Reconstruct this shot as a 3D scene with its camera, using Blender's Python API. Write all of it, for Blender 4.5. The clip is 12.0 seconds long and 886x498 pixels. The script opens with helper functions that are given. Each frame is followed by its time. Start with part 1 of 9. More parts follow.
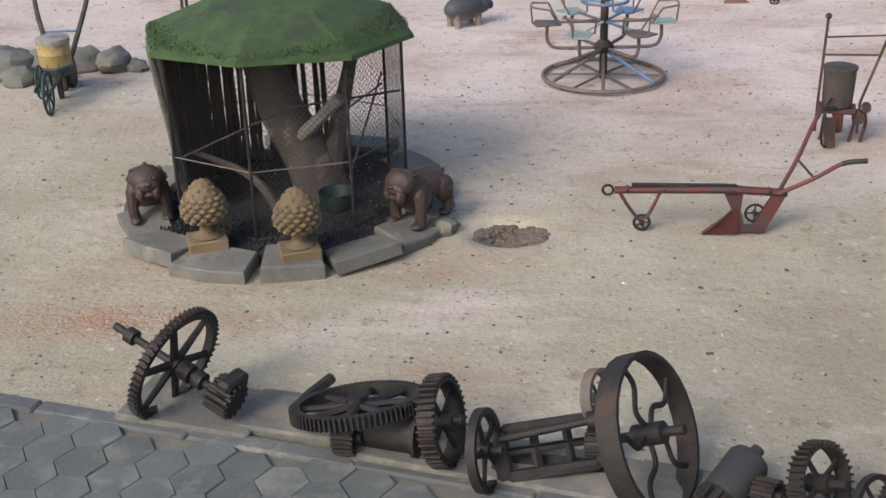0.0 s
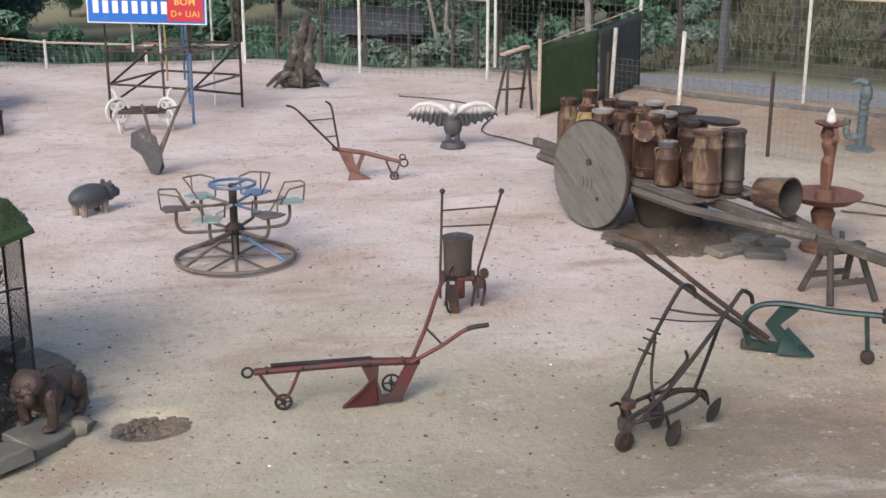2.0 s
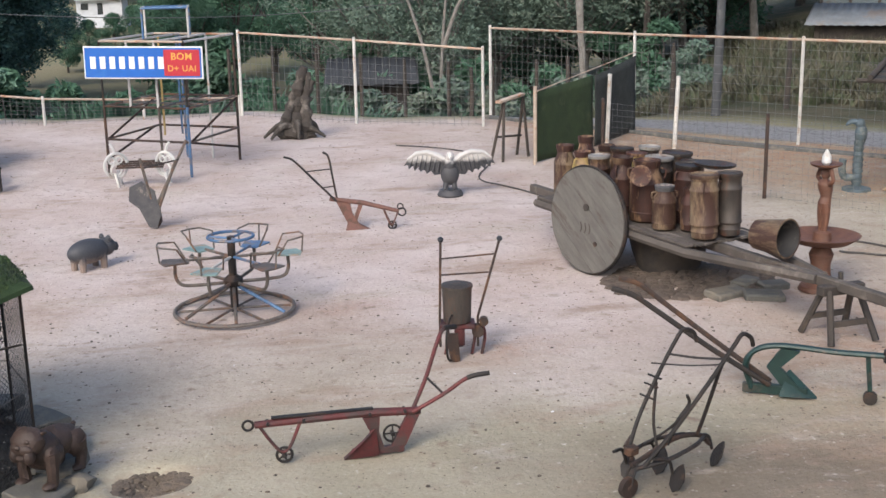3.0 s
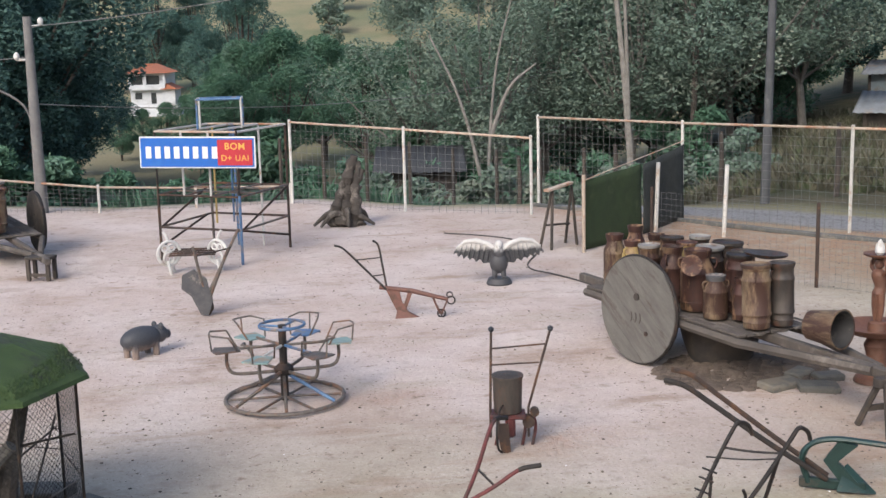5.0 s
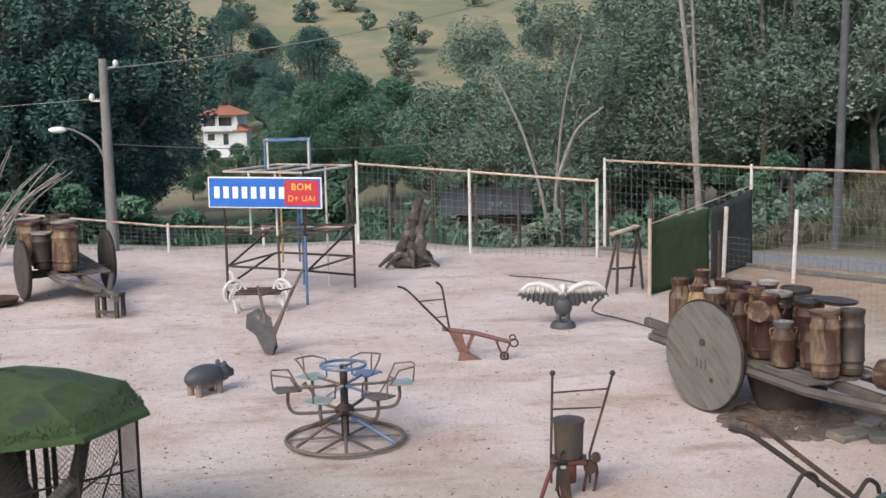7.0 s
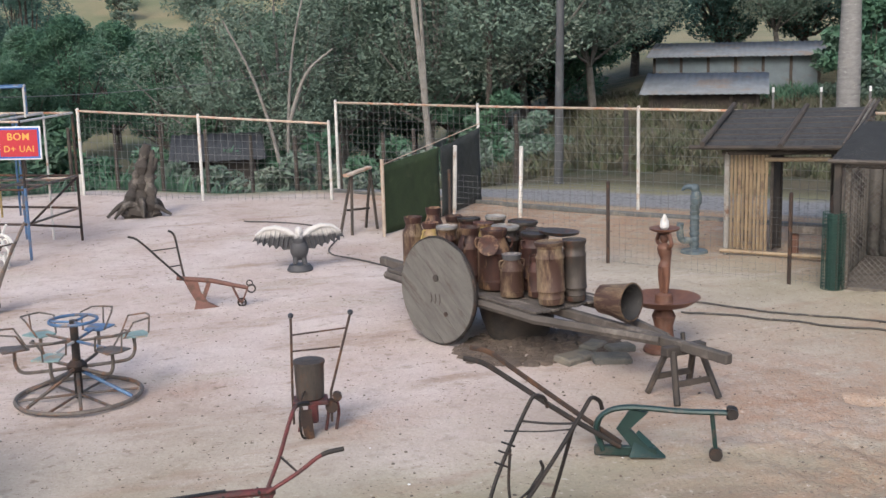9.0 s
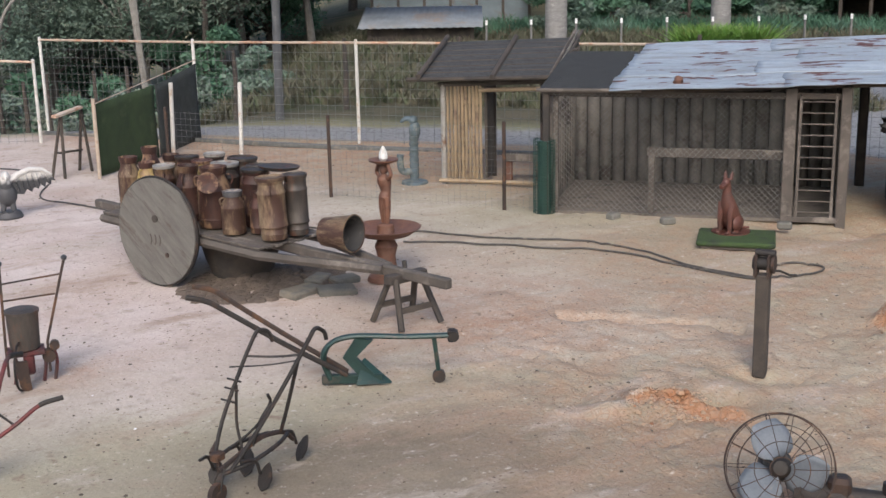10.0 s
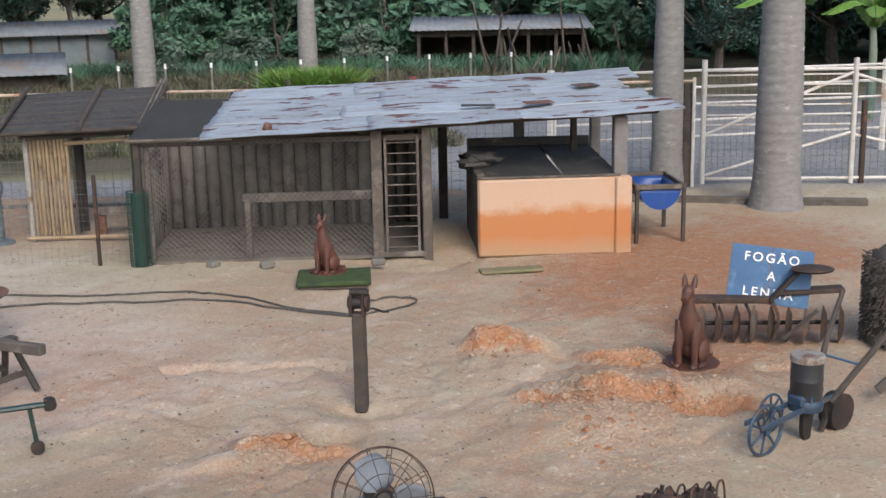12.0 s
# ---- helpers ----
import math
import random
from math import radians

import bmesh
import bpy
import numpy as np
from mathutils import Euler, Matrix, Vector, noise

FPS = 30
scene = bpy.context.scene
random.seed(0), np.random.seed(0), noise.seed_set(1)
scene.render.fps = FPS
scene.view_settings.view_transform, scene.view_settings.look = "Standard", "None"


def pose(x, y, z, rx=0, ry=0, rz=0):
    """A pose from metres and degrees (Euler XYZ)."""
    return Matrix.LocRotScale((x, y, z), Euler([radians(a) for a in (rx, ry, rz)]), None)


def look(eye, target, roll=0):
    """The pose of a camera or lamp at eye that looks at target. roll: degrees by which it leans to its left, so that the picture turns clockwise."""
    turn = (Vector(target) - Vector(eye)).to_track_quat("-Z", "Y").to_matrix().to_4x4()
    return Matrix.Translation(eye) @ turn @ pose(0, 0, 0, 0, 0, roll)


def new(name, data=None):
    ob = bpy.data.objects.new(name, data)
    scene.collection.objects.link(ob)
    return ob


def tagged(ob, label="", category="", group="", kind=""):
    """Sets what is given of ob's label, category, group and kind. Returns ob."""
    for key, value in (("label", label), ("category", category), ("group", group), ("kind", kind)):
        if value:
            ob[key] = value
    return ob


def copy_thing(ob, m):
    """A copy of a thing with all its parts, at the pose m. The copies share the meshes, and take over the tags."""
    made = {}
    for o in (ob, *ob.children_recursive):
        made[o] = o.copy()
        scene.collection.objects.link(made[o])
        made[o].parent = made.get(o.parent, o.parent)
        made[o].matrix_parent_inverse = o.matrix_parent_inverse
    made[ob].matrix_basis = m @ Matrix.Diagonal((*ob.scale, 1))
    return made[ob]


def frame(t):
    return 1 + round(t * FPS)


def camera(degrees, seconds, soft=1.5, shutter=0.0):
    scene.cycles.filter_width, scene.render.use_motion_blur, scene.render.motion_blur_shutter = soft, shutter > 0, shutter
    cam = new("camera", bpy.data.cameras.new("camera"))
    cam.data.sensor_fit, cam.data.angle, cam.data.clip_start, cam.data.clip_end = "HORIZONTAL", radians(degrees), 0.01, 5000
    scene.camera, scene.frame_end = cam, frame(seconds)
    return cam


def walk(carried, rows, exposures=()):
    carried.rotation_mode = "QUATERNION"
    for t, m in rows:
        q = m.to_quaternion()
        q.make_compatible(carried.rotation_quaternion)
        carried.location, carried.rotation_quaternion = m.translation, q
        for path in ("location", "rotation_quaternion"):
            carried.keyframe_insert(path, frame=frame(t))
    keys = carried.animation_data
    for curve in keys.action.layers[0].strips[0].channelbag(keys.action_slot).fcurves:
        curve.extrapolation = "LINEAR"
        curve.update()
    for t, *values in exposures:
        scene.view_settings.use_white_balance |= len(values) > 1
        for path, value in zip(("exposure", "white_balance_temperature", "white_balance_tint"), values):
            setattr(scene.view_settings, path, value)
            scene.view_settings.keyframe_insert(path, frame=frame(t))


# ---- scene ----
cam = camera(40.3, 12.0)
PATH = [
    (0, (1.425, 1.703, 3.823), (1.257, 3.518, 3.0), -1.7),
    (0.5, (1.442, 1.697, 3.822), (1.45, 3.51, 2.978), -0.9),
    (1, (1.455, 1.684, 3.834), (1.681, 3.493, 3.011), 0.1),
    (1.5, (1.499, 1.67, 3.883), (1.857, 3.512, 3.192), 0.2),
    (2, (1.487, 1.648, 3.924), (1.906, 3.52, 3.359), -0.0),
    (2.5, (1.497, 1.646, 3.933), (1.922, 3.533, 3.424), -0.9),
    (4.5, (1.486, 1.643, 3.955), (1.91, 3.545, 3.506), -1.4),
    (5, (1.45, 1.631, 3.979), (1.809, 3.567, 3.63), -1.4),
    (5.5, (1.472, 1.669, 3.978), (1.769, 3.624, 3.677), -1.3),
    (6, (1.467, 1.663, 3.984), (1.737, 3.624, 3.698), -1.2),
    (6.5, (1.483, 1.663, 3.984), (1.74, 3.627, 3.704), -1.1),
    (6.7, (1.503, 1.662, 3.98), (1.755, 3.626, 3.703), -1.2),
    (8.3, (1.505, 1.652, 3.916), (1.885, 3.591, 3.608), -1.4),
    (8.5, (1.531, 1.641, 3.936), (1.983, 3.562, 3.612), -1.5),
    (9, (1.516, 1.623, 3.953), (2.184, 3.469, 3.574), -1.5),
    (9.5, (1.566, 1.615, 3.945), (2.424, 3.368, 3.509), -1.6),
    (10, (1.562, 1.549, 3.925), (2.616, 3.176, 3.434), -1.2),
    (10.5, (1.582, 1.479, 3.962), (2.867, 2.927, 3.457), -0.8),
    (11, (1.596, 1.422, 3.994), (3.032, 2.714, 3.477), -0.8),
    (11.5, (1.591, 1.409, 4.021), (3.099, 2.621, 3.517), -1.1),
    (12, (1.573, 1.389, 4.042), (3.108, 2.593, 3.602), -1.1),
]
walk(cam, [(t, look(eye, target, roll)) for t, eye, target, roll in PATH], exposures=[(0.0, 0.62), (12.0, 0.62)])

# world and sun
world = bpy.data.worlds.new("world")
scene.world = world
world.use_nodes = True
wn = world.node_tree.nodes
sky = wn.new("ShaderNodeTexSky")
sky.sky_type = 'NISHITA'
sky.sun_disc = False
sky.sun_elevation, sky.sun_rotation = radians(38), radians(215)
sky.air_density, sky.dust_density = 1.0, 3.0
wn["Background"].inputs[1].default_value = 0.15
world.node_tree.links.new(sky.outputs[0], wn["Background"].inputs[0])
sun = new("sun", bpy.data.lights.new("sun", 'SUN'))
sun.data.energy, sun.data.angle, sun.data.color = 1.25, radians(22), (1.0, 0.965, 0.915)
sun.matrix_world = look((-20, -28, 27), (0, 0, 0))


# ---- materials ----
def shader(name):
    m = bpy.data.materials.new(name)
    m.use_nodes = True
    return m, m.node_tree.nodes, m.node_tree.links, m.node_tree.nodes["Principled BSDF"]


def noise_node(n, l, co, scale, detail=4.0, rough=0.6):
    t = n.new("ShaderNodeTexNoise")
    t.inputs["Scale"].default_value, t.inputs["Detail"].default_value, t.inputs["Roughness"].default_value = scale, detail, rough
    l.new(co, t.inputs["Vector"])
    return t.outputs["Fac"]


def ramp(n, l, fac, a, b, low=(0, 0, 0, 1), high=(1, 1, 1, 1)):
    r = n.new("ShaderNodeValToRGB")
    r.color_ramp.elements[0].position, r.color_ramp.elements[1].position = a, b
    r.color_ramp.elements[0].color, r.color_ramp.elements[1].color = low, high
    l.new(fac, r.inputs[0])
    return r.outputs[0]


def mix(n, l, fac, a, b, mode='MIX'):
    x = n.new("ShaderNodeMix")
    x.data_type, x.blend_type = 'RGBA', mode
    for value, socket in ((fac, x.inputs[0]), (a, x.inputs[6]), (b, x.inputs[7])):
        if isinstance(value, bpy.types.NodeSocket):
            l.new(value, socket)
        elif isinstance(value, (int, float)):
            socket.default_value = value
        else:
            socket.default_value = (*value[:3], 1)
    return x.outputs[2]


def surface(name, c1, c2, scale=6.0, rough=0.7, metal=0.0, stain=None, stain_amount=0.5, bump=0.25, fine=60.0, stretch=(1, 1, 1), vary=0.12):
    """Two colours mixed by a coarse noise, fine grain, an optional stain colour in patches, bump, and a small change from object to object."""
    m, n, l, p = shader(name)
    tc, mp = n.new("ShaderNodeTexCoord"), n.new("ShaderNodeMapping")
    mp.inputs["Scale"].default_value = stretch
    l.new(tc.outputs["Object"], mp.inputs["Vector"])
    info = n.new("ShaderNodeObjectInfo")
    shift = n.new("ShaderNodeVectorMath")
    shift.operation = 'ADD'
    l.new(mp.outputs[0], shift.inputs[0])
    many = n.new("ShaderNodeMath")
    many.operation = 'MULTIPLY'
    many.inputs[1].default_value = 37.0
    l.new(info.outputs["Random"], many.inputs[0])
    l.new(many.outputs[0], shift.inputs[1])
    co = shift.outputs[0]
    col = mix(n, l, ramp(n, l, noise_node(n, l, co, scale), 0.32, 0.68), c1, c2)
    grain = noise_node(n, l, co, fine, 3.0)
    col = mix(n, l, 0.35, col, ramp(n, l, grain, 0.25, 0.75, (0.35, 0.35, 0.35, 1), (1, 1, 1, 1)), 'MULTIPLY')
    if stain:
        patch = ramp(n, l, noise_node(n, l, co, scale * 0.55, 6.0, 0.7), 0.62 - 0.28 * stain_amount, 0.70 - 0.2 * stain_amount)
        col = mix(n, l, patch, col, stain)
    hsv = n.new("ShaderNodeHueSaturation")
    v = n.new("ShaderNodeMapRange")
    v.inputs[3].default_value, v.inputs[4].default_value = 1 - vary, 1 + vary
    l.new(info.outputs["Random"], v.inputs[0])
    l.new(v.outputs[0], hsv.inputs["Value"])
    l.new(col, hsv.inputs["Color"])
    l.new(hsv.outputs[0], p.inputs["Base Color"])
    p.inputs["Metallic"].default_value = metal
    rr = n.new("ShaderNodeMapRange")
    rr.inputs[3].default_value, rr.inputs[4].default_value = max(0.05, rough - 0.12), min(1, rough + 0.12)
    l.new(grain, rr.inputs[0])
    l.new(rr.outputs[0], p.inputs["Roughness"])
    if bump:
        b = n.new("ShaderNodeBump")
        b.inputs["Strength"].default_value, b.inputs["Distance"].default_value = bump, 0.01
        l.new(grain, b.inputs["Height"])
        l.new(b.outputs[0], p.inputs["Normal"])
    return m


RUST = surface("rusty_iron", (0.0615, 0.0369, 0.0279), (0.0369, 0.0271, 0.0238), 7, 0.75, 0.15, (0.107, 0.0533, 0.0295), 0.35, 0.5, 80)
IRON = surface("dark_iron", (0.02, 0.0175, 0.017), (0.036, 0.03, 0.027), 8, 0.6, 0.3, (0.06, 0.036, 0.026), 0.3, 0.5, 90)
REDPAINT = surface("faded_red_paint", (0.15, 0.03, 0.032), (0.085, 0.026, 0.026), 9, 0.6, 0.1, (0.06, 0.036, 0.034), 0.55, 0.3, 70)
ORANGEPAINT = surface("faded_orange_paint", (0.19, 0.088, 0.068), (0.14, 0.07, 0.056), 9, 0.65, 0.1, (0.0884, 0.0504, 0.0375), 0.4, 0.3, 70)
GREENPAINT = surface("dark_green_paint", (0.018, 0.05, 0.044), (0.013, 0.036, 0.033), 8, 0.45, 0.1, (0.07, 0.06, 0.05), 0.25, 0.25, 70)
BLUEPAINT = surface("worn_blue_paint", (0.055, 0.13, 0.27), (0.10, 0.20, 0.35), 9, 0.5, 0.1, (0.20, 0.15, 0.12), 0.35, 0.25, 70)
GREYPIPE = surface("worn_grey_pipe", (0.17, 0.15, 0.135), (0.10, 0.082, 0.07), 9, 0.6, 0.2, (0.20, 0.11, 0.07), 0.4, 0.3, 70)
WHITEPIPE = surface("white_pipe", (0.50, 0.49, 0.465), (0.60, 0.585, 0.565), 6, 0.5, 0.0, (0.36, 0.25, 0.18), 0.25, 0.15, 60)
RUSTPIPE = surface("rusty_rail", (0.40, 0.31, 0.235), (0.48, 0.41, 0.34), 5, 0.7, 0.0, (0.34, 0.17, 0.10), 0.4, 0.2, 60)
OLDWOOD = surface("weathered_wood", (0.12, 0.10, 0.086), (0.07, 0.06, 0.053), 3, 0.85, 0.0, (0.18, 0.155, 0.135), 0.35, 0.5, 40, (1, 1, 1))
DARKWOOD = surface("dark_wood", (0.05, 0.041, 0.036), (0.08, 0.064, 0.052), 4, 0.85, 0.0, (0.034, 0.03, 0.028), 0.4, 0.5, 40)
BAMBOO = surface("dry_bamboo", (0.352, 0.264, 0.167), (0.264, 0.194, 0.123), 5, 0.6, 0.0, (0.141, 0.0968, 0.0704), 0.3, 0.2, 60)
DISCWOOD = surface("grey_board", (0.165, 0.155, 0.14), (0.115, 0.106, 0.096), 2.5, 0.85, 0.0, (0.075, 0.06, 0.048), 0.3, 0.4, 30, (5, 1, 1), vary=0.03)
CANRUST = surface("rusty_milk_can", (0.082, 0.033, 0.024), (0.034, 0.018, 0.016), 9, 0.6, 0.15, (0.23, 0.14, 0.08), 0.38, 0.4, 60, (1, 1, 0.35), vary=0.35)
CANPALE = surface("pale_milk_can", (0.25, 0.185, 0.115), (0.15, 0.09, 0.052), 12, 0.65, 0.05, (0.055, 0.026, 0.018), 0.7, 0.4, 60, (1, 1, 0.3))
CANDARK = surface("grey_milk_can", (0.034, 0.03, 0.028), (0.07, 0.056, 0.047), 9, 0.55, 0.2, (0.085, 0.04, 0.026), 0.4, 0.4, 60, (1, 1, 0.35), vary=0.3)
LIDPALE = surface("pale_lid", (0.312, 0.299, 0.28), (0.234, 0.215, 0.195), 8, 0.6, 0.1, (0.143, 0.0845, 0.0585), 0.3, 0.3, 60)
BROWNPAINT = surface("brown_statue_paint", (0.116, 0.0464, 0.0302), (0.0789, 0.0336, 0.0238), 8, 0.55, 0.0, (0.068, 0.0348, 0.027), 0.3, 0.4, 60)
TERRACOTTA = surface("rust_brown_terracotta", (0.17, 0.075, 0.045), (0.11, 0.052, 0.036), 7, 0.65, 0.0, (0.13, 0.07, 0.05), 0.3, 0.35, 60)
OCHRE = surface("ochre_concrete", (0.2, 0.139, 0.0675), (0.152, 0.107, 0.0585), 9, 0.85, 0.0, (0.16, 0.123, 0.09), 0.4, 0.5, 60)
STONE = surface("grey_stone_slab", (0.175, 0.168, 0.15), (0.12, 0.118, 0.106), 5, 0.9, 0.0, (0.2, 0.175, 0.14), 0.4, 0.5, 45)
PAVER = surface("grey_hexagonal_paver", (0.135, 0.146, 0.138), (0.10, 0.11, 0.104), 4, 0.9, 0.0, (0.17, 0.165, 0.148), 0.4, 0.4, 55)
KERB = surface("grey_concrete_kerb", (0.128, 0.132, 0.129), (0.0966, 0.0998, 0.0994), 3, 0.9, 0.0, (0.214, 0.192, 0.162), 0.35, 0.4, 55)
TURF = surface("green_artificial_turf", (0.036, 0.07, 0.02), (0.06, 0.1, 0.032), 5, 0.95, 0.0, (0.03, 0.042, 0.026), 0.4, 1.0, 120)
GRAVELDARK = surface("dark_gravel", (0.012, 0.0125, 0.0135), (0.03, 0.031, 0.032), 30, 0.9, 0.0, (0.09, 0.0897, 0.088), 0.05, 1.0, 90)
BARK = surface("brown_bark", (0.085, 0.072, 0.062), (0.05, 0.043, 0.038), 5, 0.95, 0.0, (0.17, 0.15, 0.13), 0.3, 0.9, 30)
PALEBARK = surface("pale_bark", (0.27, 0.255, 0.235), (0.19, 0.175, 0.155), 4, 0.9, 0.0, (0.16, 0.14, 0.12), 0.3, 0.5, 30)
CONCRETE = surface("grey_concrete", (0.20, 0.195, 0.19), (0.145, 0.14, 0.14), 4, 0.9, 0.0, (0.15, 0.14, 0.13), 0.3, 0.35, 45)
PALMBARK = surface("ringed_palm_bark", (0.25, 0.243, 0.238), (0.18, 0.174, 0.17), 6, 0.9, 0.0, (0.32, 0.31, 0.295), 0.1, 0.7, 30, (1, 1, 2.5))
TIN = surface("galvanised_tin", (0.37, 0.43, 0.50), (0.29, 0.335, 0.39), 4.0, 0.42, 0.25, (0.25, 0.265, 0.28), 0.4, 0.15, 30, (0.5, 2.4, 1))


def rust_patches(m, colour, scale, stretch, low, high):
    """Lays crisp rust patches over a material."""
    n, l = m.node_tree.nodes, m.node_tree.links
    p = n["Principled BSDF"]
    old = p.inputs["Base Color"].links[0].from_socket
    tc, mp = n.new("ShaderNodeTexCoord"), n.new("ShaderNodeMapping")
    mp.inputs["Scale"].default_value = stretch
    l.new(tc.outputs["Object"], mp.inputs["Vector"])
    patch = ramp(n, l, noise_node(n, l, mp.outputs[0], scale, 5, 0.62), low, high)
    tone = mix(n, l, ramp(n, l, noise_node(n, l, mp.outputs[0], scale * 4, 4), 0.35, 0.65), colour, tuple(c * 1.9 for c in colour))
    l.new(mix(n, l, patch, old, tone), p.inputs["Base Color"])


rust_patches(TIN, (0.062, 0.026, 0.022), 1.5, (0.8, 3.4, 1), 0.575, 0.6)
ASBESTOS = surface("dark_corrugated_sheet", (0.21, 0.185, 0.165), (0.30, 0.265, 0.235), 3, 0.85, 0.0, (0.08, 0.07, 0.065), 0.4, 0.3, 40)
# the blue cast of sky light is mixed into this roof colour
THATCH = surface("dark_skylit_thatch", (0.034, 0.037, 0.043), (0.056, 0.06, 0.067), 6, 0.95, 0.0, (0.025, 0.026, 0.028), 0.3, 0.9, 60, (6, 1, 1))
BLACKSHEET = surface("black_rubber_sheet", (0.028, 0.028, 0.03), (0.045, 0.043, 0.043), 4, 0.7, 0.0, (0.10, 0.09, 0.08), 0.15, 0.25, 40)
BLACKPLASTIC = surface("black_plastic", (0.02, 0.021, 0.025), (0.03, 0.032, 0.037), 6, 0.4, 0.0, None, 0, 0.1, 60)
BLUEPLASTIC = surface("blue_plastic", (0.014, 0.063, 0.28), (0.021, 0.084, 0.322), 5, 0.35, 0.0, (0.049, 0.077, 0.14), 0.2, 0.1, 60)
GREENNET = surface("green_shade_cloth", (0.022, 0.042, 0.016), (0.035, 0.06, 0.022), 4, 0.95, 0.0, (0.05, 0.07, 0.03), 0.2, 0.6, 120)
WHITEPAINT = surface("white_paint", (0.70, 0.69, 0.67), (0.60, 0.59, 0.57), 5, 0.6, 0.0, (0.42, 0.38, 0.34), 0.2, 0.2, 50)
STATUEWHITE = surface("white_statue_paint", (0.62, 0.60, 0.58), (0.50, 0.48, 0.47), 8, 0.6, 0.0, (0.3, 0.27, 0.25), 0.2, 0.25, 50)
STATUEGREY = surface("grey_statue_paint", (0.06, 0.06, 0.068), (0.10, 0.098, 0.10), 8, 0.55, 0.0, (0.25, 0.21, 0.19), 0.2, 0.3, 50)
PINKPAINT = surface("pink_statue_paint", (0.55, 0.20, 0.20), (0.45, 0.16, 0.16), 8, 0.6, 0.0, None, 0, 0.2, 50)
SIGNBLUE = surface("blue_sign_paint", (0.012, 0.13, 0.52), (0.016, 0.15, 0.58), 2, 0.4, 0.0, (0.03, 0.16, 0.50), 0.15, 0.05, 40)
SIGNRED = surface("red_sign_paint", (0.55, 0.03, 0.05), (0.48, 0.03, 0.05), 2, 0.4, 0.0, None, 0, 0.05, 40)
SIGNYELLOW = surface("yellow_sign_paint", (0.75, 0.42, 0.08), (0.7, 0.38, 0.08), 3, 0.5, 0.0, None, 0, 0.05, 40)
SIGNWHITE = surface("white_sign_paint", (0.80, 0.80, 0.80), (0.74, 0.74, 0.75), 3, 0.5, 0.0, None, 0, 0.05, 40)
DOORBLUE = surface("chalky_blue_paint", (0.0425, 0.119, 0.255), (0.0595, 0.153, 0.306), 4, 0.6, 0.0, (0.102, 0.187, 0.306), 0.3, 0.15, 50)
ALUMINIUM = surface("dull_aluminium_blade", (0.12, 0.14, 0.168), (0.165, 0.185, 0.215), 5, 0.6, 0.1, (0.22, 0.2, 0.19), 0.2, 0.1, 60)
YELLOWDRUM = surface("yellow_drum_paint", (0.45, 0.33, 0.12), (0.36, 0.26, 0.10), 6, 0.6, 0.0, (0.25, 0.16, 0.09), 0.3, 0.25, 60)
WIREGREEN = surface("green_wire_roll", (0.015, 0.05, 0.04), (0.02, 0.07, 0.055), 9, 0.5, 0.1, None, 0, 0.2, 60)
WIRE = surface("galvanised_wire", (0.24, 0.245, 0.24), (0.16, 0.16, 0.158), 9, 0.6, 0.4, None, 0, 0.0, 60)
ROPE = surface("black_hose", (0.05, 0.045, 0.042), (0.09, 0.08, 0.072), 9, 0.7, 0.0, (0.22, 0.18, 0.15), 0.2, 0.2, 60)
TILE = surface("orange_roof_tile", (0.45, 0.16, 0.08), (0.36, 0.13, 0.07), 3, 0.8, 0.0, (0.22, 0.11, 0.08), 0.3, 0.3, 20)
HOUSEWALL = surface("white_house_wall", (0.62, 0.64, 0.68), (0.52, 0.55, 0.60), 1, 0.8, 0.0, (0.40, 0.41, 0.43), 0.2, 0.1, 20)
GLASSDARK = surface("dark_window", (0.03, 0.035, 0.04), (0.05, 0.055, 0.06), 2, 0.2, 0.0, None, 0, 0.0, 20)
CLAYROCK = surface("orange_clay_clod", (0.359, 0.163, 0.0792), (0.281, 0.126, 0.0648), 5, 0.95, 0.0, (0.39, 0.244, 0.158), 0.4, 1.0, 35)
PEBBLE = surface("pebble", (0.20, 0.16, 0.13), (0.42, 0.34, 0.28), 9, 0.9, 0.0, None, 0, 0.3, 40, vary=0.5)
# leaf greens lifted and blued, with the distant haze put into the colour
LEAFDARK = surface("dark_hazed_leaves", (0.052, 0.11, 0.1), (0.08, 0.15, 0.13), 0.5, 0.6, 0.0, (0.105, 0.18, 0.145), 0.35, 0.0, 6)
LEAFMID = surface("green_hazed_leaves", (0.058, 0.13, 0.09), (0.09, 0.175, 0.11), 0.5, 0.6, 0.0, (0.131, 0.209, 0.162), 0.3, 0.0, 6)
LEAFDULL = surface("dull_olive_hazed_leaves", (0.11, 0.17, 0.135), (0.165, 0.215, 0.172), 0.5, 0.6, 0.0, (0.21, 0.23, 0.185), 0.3, 0.0, 6)
LEAFFRESH = surface("fresh_grass_blades", (0.09, 0.20, 0.03), (0.14, 0.27, 0.05), 3, 0.6, 0.0, (0.2, 0.25, 0.08), 0.3, 0.0, 10)
DRYGRASS = surface("dry_grass_blades", (0.125, 0.11, 0.075), (0.085, 0.082, 0.052), 3, 0.8, 0.0, (0.055, 0.075, 0.035), 0.5, 0.0, 10)
for leaf in (LEAFDARK, LEAFMID, LEAFDULL):
    leaf.node_tree.nodes["Principled BSDF"].inputs["Specular IOR Level"].default_value = 0.12
GREYBARK = surface("grey_bark", (0.17, 0.16, 0.148), (0.11, 0.102, 0.092), 4, 0.9, 0.0, (0.09, 0.08, 0.07), 0.3, 0.5, 30)
